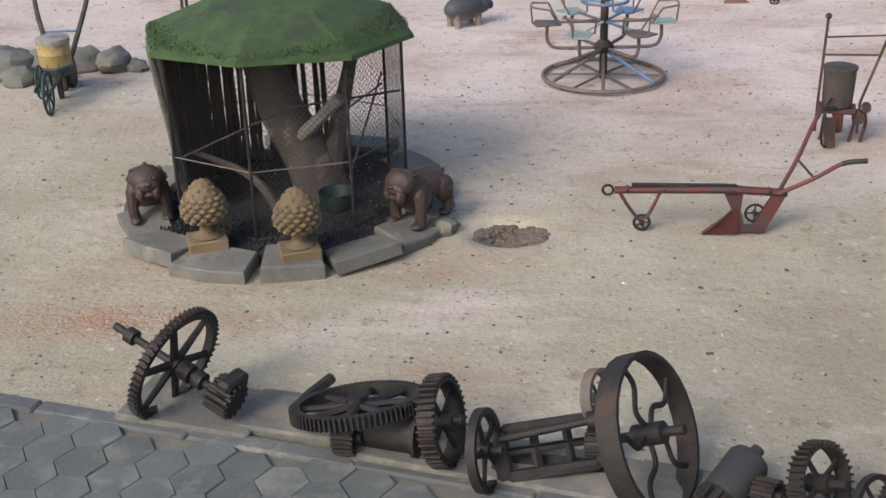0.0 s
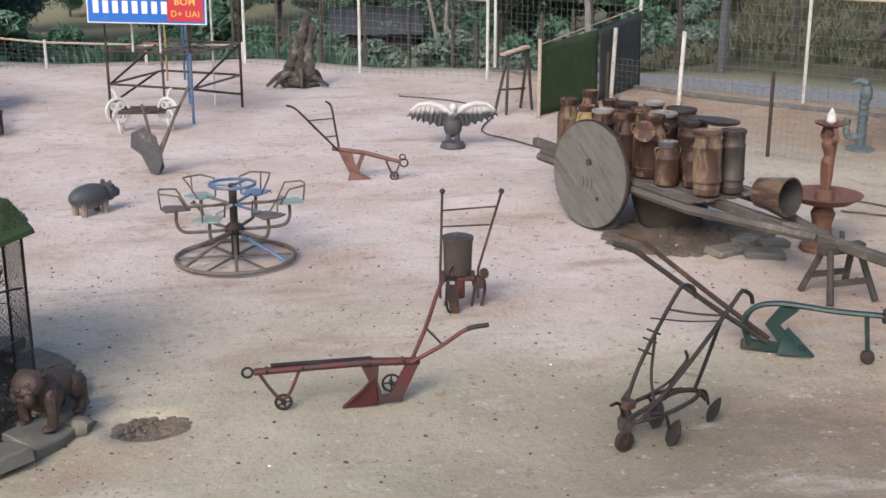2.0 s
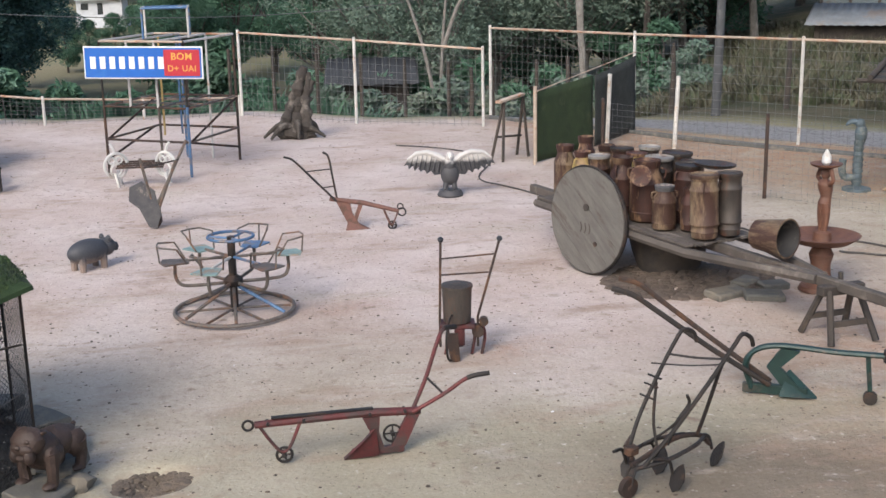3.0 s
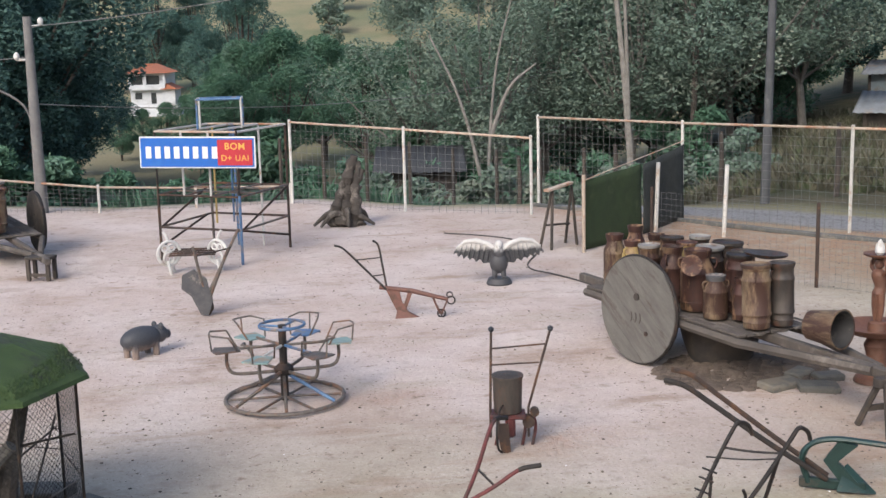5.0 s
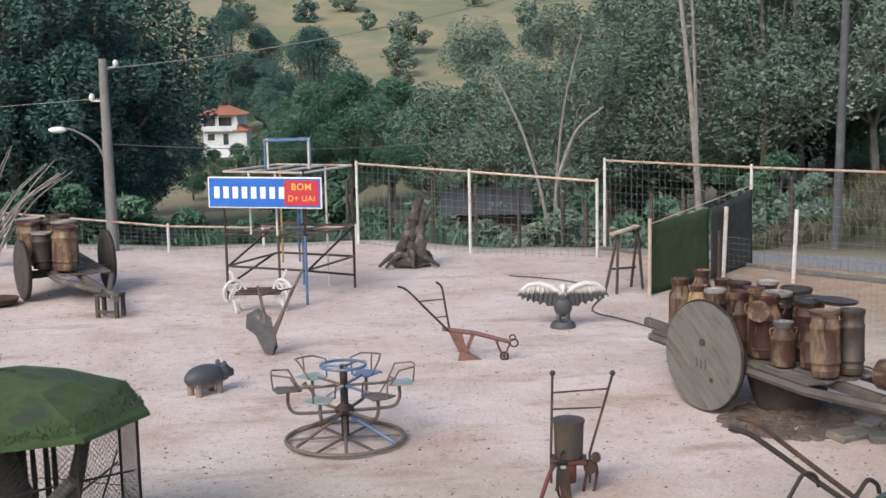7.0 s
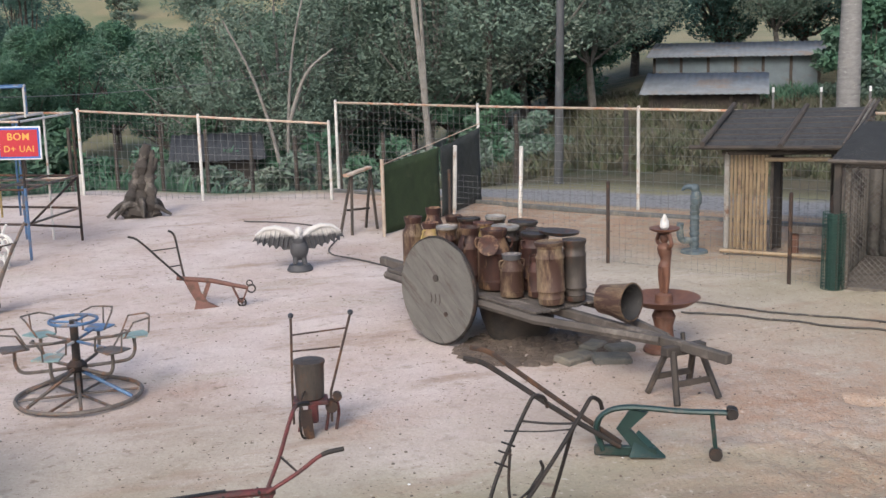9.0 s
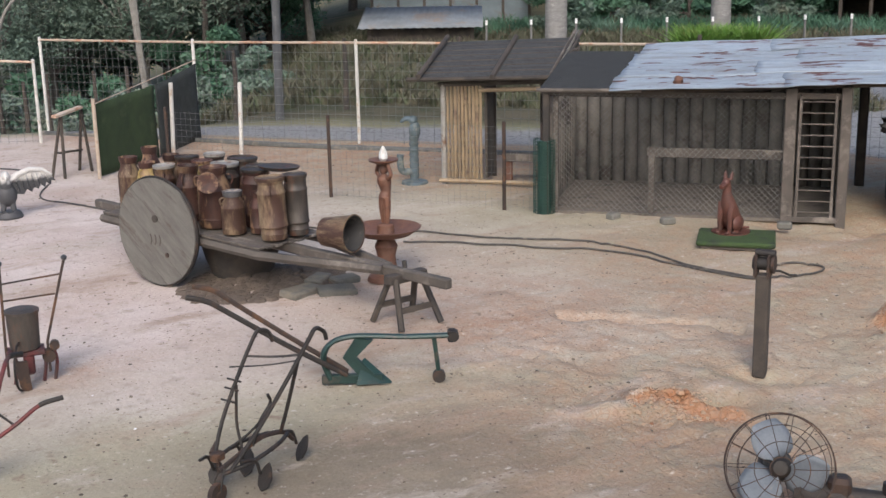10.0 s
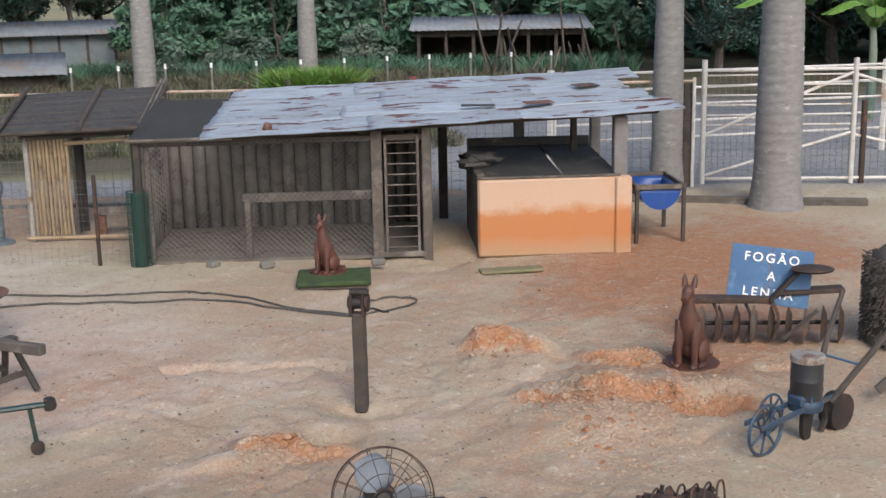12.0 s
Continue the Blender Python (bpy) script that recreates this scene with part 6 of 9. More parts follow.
for k in range(8):
    a = math.pi * (0.9 + 0.3 * k)
    line = bend((0.1 * math.cos(a), 0.1 * math.sin(a), 0.22), (0.38 * math.cos(a), 0.25 * math.sin(a), 0.2 + 0.08 * (k % 3)), (rng.uniform(0.5, 0.72) * math.cos(a), 0.4 * math.sin(a), 0.03))
    part("root", Shape().tube(line, [0.1 - 0.006 * i for i in range(13)], 7), BARK, log)


# ---- climbing frame with the sign ----
def climbing_frame():
    A, Bc, C = Vector((0.35, 24.2, 0)), Vector((1.8, 23.25, 0)), Vector((2.75, 24.85, 0))
    D = A + C - Bc
    t = thing("climbing_frame", "playground climbing frame of worn blue and rusty pipes", "climbing frame")
    bar = lambda p, q, mat=GREYPIPE, r=0.022, name="pipe": part(name, Shape().cyl(p, q, r, seg=7), mat, t)
    up = lambda p, z: Vector((p.x, p.y, z))
    cs = [A, Bc, C, D]
    for i, p in enumerate(cs):
        bar(up(p, 0), up(p, 1.25 if i in (0, 1) else 2.35), (RUST, BLUEPAINT, RUST, GREYPIPE)[i], 0.026, "upright")
    for z in (0.62, 1.22):
        for i in range(4):
            bar(up(cs[i], z), up(cs[(i + 1) % 4], z), (RUST, GREYPIPE)[i % 2])
    for f in (0.33, 0.66):
        for z in (1.22,):
            bar(up(A.lerp(Bc, f), z), up(D.lerp(C, f), z), GREYPIPE)
            bar(up(A.lerp(D, f), z), up(Bc.lerp(C, f), z), GREYPIPE)
        bar(up(A.lerp(Bc, f), 1.22), up(A.lerp(Bc, f), 2.4), WHITEPIPE, 0.022, "upright")
        bar(up(D.lerp(C, f), 0), up(D.lerp(C, f), 2.4), (BLUEPAINT, WHITEPIPE)[f > 0.5], 0.022, "upright")
        m = A.lerp(C, 0.3 + 0.4 * f)
        bar(up(m, 0.6), up(m, 2.4), YELLOWDRUM if f < 0.5 else BLUEPAINT, 0.02, "upright")
        bar(up(A.lerp(Bc, f), 2.38), up(D.lerp(C, f), 2.38), WHITEPIPE)
    for i in range(4):
        bar(up(cs[i], 2.38), up(cs[(i + 1) % 4], 2.38), (RUSTPIPE, WHITEPIPE)[i % 2])
        bar(up(cs[i], 1.2), up(cs[i], 2.4), IRON, 0.02, "upright")
    bar(up(A, 0.05 + 0.2), up(A.lerp(D, 0.9), 0.62), RUST)
    bar(up(Bc, 0.62), up(C, 0.25), RUST)
    bar(up(Bc, 0.6), up(C, 1.2), RUST)
    bar(up(A, 0.6), up(D, 1.2), RUST)
    c0 = A.lerp(C, 0.5)
    tops = [c0 + Vector((x, y, 0)) for x, y in ((-0.42, -0.25), (0.38, -0.3), (0.42, 0.3), (-0.38, 0.3))]
    for i in range(4):
        bar(up(tops[i], 2.38), up(tops[i], 2.92), (BLUEPAINT, WHITEPIPE)[i % 2], 0.02, "upright")
        bar(up(tops[i], 2.92), up(tops[(i + 1) % 4], 2.92), (BLUEPAINT, WHITEPIPE)[i % 2])
    return A, Bc


FA, FB = climbing_frame()


def lettering(text, size, mat, m, parent, name="lettering", label="", spread=1.0):
    cu = bpy.data.curves.new(name, 'FONT')
    cu.body, cu.size, cu.extrude, cu.align_x, cu.align_y = text, size, 0.004, 'CENTER', 'CENTER'
    cu.space_character, cu.offset = spread, size * 0.012
    tmp = bpy.data.objects.new("tmp", cu)
    scene.collection.objects.link(tmp)
    bpy.context.view_layer.update()
    me = bpy.data.meshes.new_from_object(tmp.evaluated_get(bpy.context.evaluated_depsgraph_get()))
    bpy.data.objects.remove(tmp)
    me.name = name
    me.materials.clear()
    me.materials.append(mat)
    ob = new(name, me)
    ob.parent, ob.matrix_basis = parent, m
    if label:
        ob["label"] = label
    return ob


def sign_board():
    a, b = Vector((0.11, 23.62, 2.06)), Vector((2.12, 23.02, 2.03))
    m = along(a.lerp(b, 0.5), b)
    t = thing("sign_board", "blue sign with a white edge and a red panel", "sign", m)
    w, h = (b - a).length, 0.56
    part("edge", Shape().box((0, 0, 0), (w, 0.03, h), None, 0.008), SIGNWHITE, t)
    part("blue_panel", Shape().box((0, -0.017, 0), (w - 0.05, 0.008, h - 0.05)), SIGNBLUE, t)
    part("red_panel", Shape().box((w * 0.325, -0.024, 0), (w * 0.3, 0.008, h - 0.11)), SIGNRED, t)
    FLAT = Matrix.Rotation(math.pi / 2, 4, 'X')
    for i in range(8):
        x = -w * 0.42 + i * w * 0.0815
        bar = Shape().box((x, -0.025, 0.0), (0.1, 0.008, 0.21), None, 0.003)
        part("name_mark", bar, SIGNWHITE, t, "white block mark")
    lettering("BOM", 0.165, SIGNYELLOW, Matrix.Translation((w * 0.325, -0.032, 0.105)) @ FLAT, t, "lettering", "yellow painted words", 1.1)
    lettering("D+ UAI", 0.145, SIGNYELLOW, Matrix.Translation((w * 0.325, -0.032, -0.1)) @ FLAT, t, "lettering", "yellow painted words", 1.1)


sign_board()

bench = thing("garden_bench", "low rusty bench between two white curved iron ends", "bench", pose(0.95, 22.75, 0, 0, 0, -8))
for x in (-0.42, 0.42):
    e = Shape()
    turned = Matrix.Translation((x, 0, 0.36)) @ Matrix.Rotation(radians(35 if x < 0 else -35), 4, 'Z') @ Matrix.Rotation(math.pi / 2, 4, 'X')
    e.ring(0.21, 0.028, turned, 24, 7).ring(0.1, 0.02, turned @ Matrix.Translation((0, -0.08, 0)), 18, 6).ring(0.055, 0.018, turned @ Matrix.Translation((0.06, 0.09, 0)), 14, 6).ring(0.055, 0.018, turned @ Matrix.Translation((-0.07, 0.09, 0)), 14, 6)
    e.tube(bend((x, 0, 0.55), (x * 1.1, 0, 0.68), (x * 1.2, 0, 0.74)), 0.024, 6)
    for y in (-0.12, 0.12):
        e.cyl((x, y, 0.25), (x + 0.05, y * 1.3, 0), 0.03, 0.025, 7)
    part("bench_end", e, WHITEPAINT, bench, "white curved bench end")
for i in range(4):
    part("slat", Shape().box((0, -0.13 + i * 0.09, 0.34 + 0.02 * i), (0.8, 0.06, 0.025), None, 0.005), RUST, bench)


# ---- milk cans and carts ----
def milk_can(x, y, z, h, r, mat, lid=None, tilt=0.0, label=""):
    t = thing("milk_can", label or "rusty old milk can standing on the cart", "milk can", pose(x, y, z, tilt, 0, (x * 977) % 360), "milk cans")
    part("body", Shape().lathe([(r * 0.96, 0), (r, 0.012), (r, h * 0.12), (r * 1.03, h * 0.13), (r * 1.03, h * 0.15), (r, h * 0.16), (r, h * 0.6), (r * 1.02, h * 0.61), (r * 1.02, h * 0.63), (r, h * 0.64), (r * 0.96, h * 0.7), (r * 0.74, h * 0.8), (r * 0.7, h * 0.84), (r * 0.7, h * 0.9)], 22), mat, t)
    part("lid", Shape().lathe([(r * 0.74, h * 0.88), (r * 0.8, h * 0.93), (r * 0.84, h), (r * 0.8, h), (r * 0.74, h * 0.95), (0.01, h * 0.945)], 22), lid or mat, t, "dished round lid")
    for sgn in (-1, 1):
        part("handle", Shape().tube(bend((sgn * r * 0.72, 0, h * 0.86), (sgn * r * 1.08, 0, h * 0.84), (sgn * r * 1.1, 0, h * 0.74), (sgn * r * 0.97, 0, h * 0.68)), 0.011, 6), mat, t)
    return t


def drum_can(x, y, z, h, r, mat, lid, label):
    t = thing("milk_can", label, "milk can", pose(x, y, z, ((x * 733) % 5) - 2.5, ((y * 517) % 4) - 2, (x * 977) % 360), "milk cans")
    body = [(r * 0.86, 0), (r * 0.9, 0.02 * h), (r * 0.9, 0.09 * h), (r * 0.95, 0.1 * h), (r * 0.9, 0.115 * h), (r * 0.9, 0.19 * h), (r * 1.0, 0.2 * h), (r * 1.02, 0.225 * h), (r * 0.97, 0.24 * h),
            (r * 0.95, 0.5 * h), (r * 0.96, 0.72 * h), (r * 1.0, 0.735 * h), (r * 1.0, 0.76 * h), (r * 0.95, 0.775 * h), (r * 0.88, 0.83 * h), (r * 0.88, 0.9 * h), (r * 0.97, 0.925 * h), (r * 0.99, 0.96 * h)]
    part("body", Shape().lathe(body, 24), mat, t)
    part("lid", Shape().lathe([(r * 1.0, 0.945 * h), (r * 1.03, 0.955 * h), (r * 1.03, h), (r * 0.97, h), (r * 0.9, 0.975 * h), (r * 0.5, 0.968 * h), (0.01, 0.972 * h)], 24), lid, t, "flat rimmed lid")
    for sgn in (-1, 1):
        part("handle", Shape().tube(bend((sgn * r * 0.9, 0, h * 0.88), (sgn * r * 1.14, 0, h * 0.86), (sgn * r * 1.14, 0, h * 0.76), (sgn * r * 0.97, 0, h * 0.72)), 0.009, 6), mat, t)
    return t


def disc_wheel(c, axis, R, mat, parent, boards=5):
    m = facing(c, axis) @ Matrix.Rotation(radians(52), 4, 'Z')
    w = part("wheel", Shape().cyl((0, 0, -0.05), (0, 0, -0.02), R * 0.97, seg=40).ring(R - 0.012, 0.018, None, 48, 6), IRON, parent, "solid wooden wheel with an iron tyre", m=m)
    xs = [-R + 2 * R * i / boards for i in range(boards + 1)]
    for a, b in zip(xs, xs[1:]):
        a2, b2 = a + 0.0012, b - 0.0012
        arc_a = [(a2 + (b2 - a2) * k / 8, math.sqrt(max(0, (R - 0.02) ** 2 - (a2 + (b2 - a2) * k / 8) ** 2))) for k in range(9)]
        out = arc_a + [(x, -y) for x, y in reversed(arc_a)]
        n = len(out)
        s = Shape().add([(x, y, -0.02) for x, y in out] + [(x, y, 0.03) for x, y in out], [tuple(range(n)), tuple(range(2 * n - 1, n - 1, -1))] + [(i, i + n, (i + 1) % n + n, (i + 1) % n) for i in range(n)])
        part("board", s, mat, w, smooth=False)
    part("hub", Shape().cyl((0.12, 0.1, 0.0), (0.12, 0.1, 0.045), 0.045, seg=14), DARKWOOD, w)
    turn = Matrix.Rotation(radians(-52), 4, 'Z')
    for k in range(3):
        part("burnt_mark", Shape().tube([turn @ Vector((-0.1 + 0.075 * k + 0.02 * math.sin(j), -0.04 - 0.04 * j, 0.031)) for j in range(4)], 0.009, 5, flat=0.5), DARKWOOD, w, "dark scorched mark")
    part("bolt_plate", Shape().cyl((-0.1, -0.3, 0.0), (-0.1, -0.3, 0.04), 0.03, seg=10), RUST, w)
    return w


def ox_cart(name_label, rear, tip, axle_f, half, R, bed_from, bed_to, bed_half):
    rear, tip = Vector(rear), Vector(tip)
    m = along(rear, tip)
    L = (tip - rear).length
    t = thing("ox_cart", name_label, "cart", m, "ox carts")
    ax = L * axle_f
    part("centre_pole", Shape().box((L / 2, 0, -0.06), (L, 0.1, 0.11), None, 0.015), OLDWOOD, t)
    for y in (-bed_half, bed_half):
        part("side_beam", Shape().tube([(ax + bed_from, y, -0.05), (ax + bed_to, y, -0.05), (min(L * 0.93, ax + bed_to + 1.5), y * 0.12, -0.05)], 0.055, 6), OLDWOOD, t)
    n = 9
    for i in range(n):
        y = -bed_half + 2 * bed_half * (i + 0.5) / n
        part("bed_board", Shape().box((ax + (bed_from + bed_to) / 2 + 0.02 * ((i * 7) % 3), y, 0.02), (bed_to - bed_from, 2 * bed_half / n - 0.008, 0.03), None, 0.004), OLDWOOD, t)
    part("axle", Shape().box((ax, 0, -0.12), (0.14, 2 * half + 0.1, 0.14), None, 0.02), DARKWOOD, t)
    return t, m, ax


cart, CM, AX = ox_cart("weathered wooden ox cart loaded with milk cans", (6.38, 17.6, 0.66), (8.08, 11.5, 0.6), 0.385, 0.64, 0.66, -1.55, 1.5, 0.5)
inv = cart.matrix_basis.inverted()
disc_wheel(inv @ Vector((6.33, 15.14, 0.67)), inv.to_3x3() @ Vector((-0.92, -0.38, 0.03)), 0.665, DISCWOOD, cart)
disc_wheel(inv @ Vector((7.58, 15.55, 0.67)), inv.to_3x3() @ Vector((-0.95, -0.3, 0)), 0.665, DISCWOOD, cart)
BED = 0.69
drum_can(7.25, 13.86, BED, 0.72, 0.165, CANPALE, CANPALE, "tall pale rust-stained can with a flat lid")
drum_can(7.57, 13.9, BED, 0.71, 0.14, CANDARK, CANDARK, "tall dark grey can with a rusty rim")
milk_can(7.0, 14.42, BED, 0.5, 0.14, CANPALE, STATUEGREY, label="small yellowed milk can with a grey-green neck")
milk_can(7.26, 14.27, BED, 0.48, 0.112, CANRUST, label="small rusty brown milk can")
milk_can(6.98, 14.91, BED, 0.72, 0.2, CANRUST, label="large red-brown milk can with a lid hung on it")
drum_can(7.38, 14.66, BED, 0.69, 0.165, CANRUST, CANDARK, "rusty brown can with a rimmed lid")
milk_can(6.86, 15.4, BED, 0.68, 0.155, CANRUST)
drum_can(6.7, 15.74, BED, 0.66, 0.135, CANRUST, LIDPALE, "rusty can with a pale lid")
milk_can(6.53, 16.62, BED, 0.66, 0.145, CANPALE, CANRUST, label="rust-streaked pale milk can at the cart's tail")
milk_can(6.66, 16.3, BED, 0.62, 0.135, YELLOWDRUM, CANRUST, label="ochre milk can with a rusty neck")
milk_can(6.9, 16.85, BED, 0.72, 0.13, CANRUST)
milk_can(6.72, 16.02, BED, 0.56, 0.1, CANDARK, label="narrow dark milk can")
milk_can(7.04, 16.45, BED, 0.66, 0.135, CANPALE, CANRUST, label="dented pale brown milk can")
drum_can(7.12, 16.12, BED, 0.67, 0.15, CANRUST, CANDARK, "dark rusty can with a dished lid")
drum_can(7.12, 15.66, BED, 0.68, 0.13, YELLOWDRUM, CANRUST, "yellowed can with a rusty lid")
drum_can(7.42, 15.95, BED, 0.7, 0.135, CANDARK, LIDPALE, "dark can with a pale flat lid")
drum_can(7.26, 15.24, BED, 0.69, 0.17, CANDARK, LIDPALE, "dark drum with a pale flat lid")
drum_can(7.56, 15.42, BED, 0.7, 0.185, CANDARK, CANDARK, "dark drum with a wide dark rim")
drum_can(7.58, 14.98, BED, 0.66, 0.15, CANRUST, CANDARK, "squat rusty can with a dark rim")
lid = thing("can_lid", "round rusty lid leaning on the milk cans", "lid", facing((6.83, 14.72, 1.26), (-0.42, -0.88, 0.12)))
part("disc", Shape().lathe([(0.02, 0.0), (0.11, 0.0), (0.125, 0.015), (0.125, 0.06), (0.11, 0.06), (0.02, 0.03)], 20), CANRUST, lid)
tray = thing("basin", "wide dark basin lying on the cans", "basin", pose(7.6, 14.4, 1.36, 0, 4, 0))
part("bowl", Shape().lathe([(0.12, 0), (0.23, 0.03), (0.25, 0.06), (0.235, 0.06), (0.12, 0.02), (0.01, 0.02)], 22), CANDARK, tray)
tub = thing("tub", "dark half-barrel tub under the cart", "tub", pose(7.3, 14.95, -0.02))
part("tub_wall", Shape().lathe([(0.34, 0), (0.44, 0.28), (0.5, 0.5), (0.46, 0.5), (0.3, 0.05), (0.01, 0.05)], 24), DARKWOOD, tub)
bucket = thing("bucket", "pale metal bucket with its inner shade as a black lining, lying on the cart pole", "bucket", facing((7.55, 13.15, 0.86), (0.42, -0.9, 0.05)))
part("wall", Shape().lathe([(0.01, -0.02), (0.16, -0.02), (0.205, 0.36), (0.215, 0.37), (0.2, 0.375), (0.15, 0.0), (0.01, 0.0)], 24), CANPALE, bucket)
# the shade in the bucket's mouth is a black inner shell
part("inside", Shape().lathe([(0.01, 0.012), (0.14, 0.012), (0.192, 0.362), (0.196, 0.368), (0.19, 0.368), (0.13, 0.03), (0.01, 0.03)], 24), BLACKSHEET, bucket, "black lining for the shade inside the bucket")
for i, (x, y, s, a) in enumerate(((7.5, 13.75, 0.5, 20), (7.85, 13.55, 0.45, -15), (7.9, 14.1, 0.4, 40), (8.15, 13.9, 0.35, 5))):
    tagged(part("stone_slab", Shape().box((0, 0, 0.04), (s, s * 0.55, 0.09), None, 0.02), STONE, m=pose(x, y, 0, 3, 2, a)), "flat broken grey stone under the cart", "stone", "stones under the cart")


def saw_horse(m, label, w=0.5, h=0.5, top_mat=DARKWOOD):
    t = thing("trestle", label, "trestle", m, "trestles")
    part("top_beam", Shape().box((0, 0, h), (w, 0.12, 0.1), None, 0.01), top_mat, t)
    for x in (-w * 0.42, w * 0.42):
        for y in (-1, 1):
            part("leg", Shape().tube([(x * 0.8, y * 0.05, h), (x * 1.25, y * 0.26, 0)], 0.035, 6), DARKWOOD, t)
    for y in (-0.17, 0.17):
        part("stretcher", Shape().box((0, y, h * 0.38), (w * 1.0, 0.03, 0.06)), DARKWOOD, t)
    part("peg", Shape().cyl((0, 0, h), (0, 0.02, h + 0.17), 0.025, seg=6), DARKWOOD, t)


saw_horse(pose(7.95, 12.15, 0, 0, 0, 5), "rough dark wooden trestle under the cart pole")
cartl, CL, AL = ox_cart("weathered two-wheeled cart loaded with pale milk cans", (-3.7, 28.0, 0.62), (-1.45, 22.6, 0.42), 0.42, 0.72, 0.58, -1.2, 1.2, 0.5)
inv = cartl.matrix_basis.inverted()
disc_wheel(inv @ Vector((-3.5, 25.0, 0.58)), inv.to_3x3() @ Vector((-0.9, -0.42, 0)), 0.575, DARKWOOD, cartl)
disc_wheel(inv @ Vector((-2.08, 25.95, 0.6)), inv.to_3x3() @ Vector((-0.92, -0.38, 0)), 0.6, DARKWOOD, cartl)
for i, (x, y, h, mat) in enumerate(((-2.66, 24.75, 0.72, CANPALE), (-3.12, 25.0, 0.6, CANDARK), (-3.45, 25.6, 0.74, CANPALE), (-2.75, 25.5, 0.74, CANRUST), (-3.1, 25.9, 0.7, CANPALE), (-3.6, 26.4, 0.72, CANRUST), (-3.1, 26.6, 0.74, CANPALE))):
    drum_can(x, y, 0.6, h * 1.14, 0.24 if mat is not CANDARK else 0.18, mat, LIDPALE if i % 2 else CANRUST, "tall rust-streaked can on the far cart")
stand = thing("prop_stand", "dark square wooden stand under the cart pole", "stand", pose(-1.62, 22.95, 0, 0, 0, -20))
for x in (-0.18, 0.18):
    for y in (-0.12, 0.12):
        part("leg", Shape().box((x, y, 0.2), (0.07, 0.06, 0.4), None, 0.008), DARKWOOD, stand)
part("top", Shape().box((0, 0, 0.39), (0.46, 0.3, 0.05), None, 0.008), DARKWOOD, stand)
part("stretcher", Shape().box((0, -0.12, 0.1), (0.4, 0.04, 0.05)), DARKWOOD, stand)
trough = thing("feed_bowl", "wide shallow dark bowl of feed on the earth", "bowl", pose(-3.9, 24.6, 0))
part("bowl", Shape().lathe([(0.2, 0), (0.36, 0.06), (0.4, 0.13), (0.37, 0.13), (0.2, 0.05), (0.01, 0.05)], 20), RUST, trough)


dirt = Shape()
rng = random.Random(31)
for _ in range(700):
    a, q = rng.uniform(0, 6.283), math.sqrt(rng.random())
    x, y = 7.35 + 1.0 * q * math.cos(a), 14.45 + 0.75 * q * math.sin(a)
    k = rng.uniform(0.02, 0.07)
    dirt.ell((x, y, on_ground(x, y) + 0.0), (k * 1.4, k * 1.2, k * 0.6 + 0.03 * (1 - q)), 6, 4)
tagged(part("soil_heap", dirt, surface("damp_soil", (0.085, 0.065, 0.052), (0.13, 0.10, 0.08), 6, 0.95, 0, None, 0, 0.8, 40), smooth=False), "dark loose soil heaped under the cart", "soil", kind="stuff")

# dark crumbs added to the hollow, their colour standing in for its shade
dark_earth = Shape()
rng = random.Random(33)
for _ in range(420):
    a, q = rng.uniform(0, 6.283), math.sqrt(rng.random())
    x, y = 1.16 + 0.3 * q * math.cos(a), 10.47 + 0.23 * q * math.sin(a)
    k = rng.uniform(0.012, 0.04)
    dark_earth.ell((x, y, on_ground(x, y)), (k * 1.3, k * 1.2, k * 0.5), 6, 4)
tagged(part("soil_crumbs", dark_earth, surface("hollow_shade_brown", (0.15, 0.118, 0.092), (0.10, 0.08, 0.062), 6, 0.95, 0, None, 0, 0.8, 40), smooth=False), "brown crumbs added as shade in a scratched-out hollow", "soil", kind="stuff")

# ---- fountain ----
fountain = thing("fountain", "rust-brown garden fountain with a figure holding a small dish", "fountain", pose(8.64, 13.73, 0))
part("pedestal", Shape().lathe([(0.24, 0), (0.22, 0.05), (0.13, 0.1), (0.11, 0.3), (0.14, 0.42), (0.1, 0.5), (0.16, 0.56)], 20), TERRACOTTA, fountain)
part("basin", Shape().lathe([(0.1, 0.52), (0.3, 0.56), (0.41, 0.63), (0.43, 0.65), (0.41, 0.65), (0.29, 0.59), (0.01, 0.58)], 32), TERRACOTTA, fountain, "wide shallow basin")
part("figure_base", Shape().lathe([(0.11, 0.58), (0.1, 0.68), (0.08, 0.7)], 16), TERRACOTTA, fountain)
fig = Shape()
for y, k in ((-0.035, 1), (0.035, -1)):
    fig.tube(bend((0.0, y, 0.7), (0.01 * k, y * 1.1, 0.86), (0, y, 1.02)), [0.032, 0.033, 0.034, 0.036, 0.038, 0.04, 0.042, 0.045, 0.047, 0.05, 0.052, 0.053, 0.053], 8)
fig.tube(bend((0, 0, 1.0), (0.02, 0, 1.1), (0, 0, 1.24), (0, 0, 1.3)), [0.075, 0.074, 0.072, 0.068, 0.064, 0.062, 0.064, 0.068, 0.074, 0.08, 0.084, 0.086, 0.086, 0.08, 0.07, 0.055, 0.04, 0.034, 0.03], 10)
fig.ell((0, 0, 1.35), (0.055, 0.05, 0.065), 12, 8)
for y in (-1, 1):
    fig.tube(bend((0, y * 0.08, 1.24), (0.0, y * 0.16, 1.3), (0, y * 0.1, 1.42)), 0.024, 7)
part("figure", fig, TERRACOTTA, fountain)
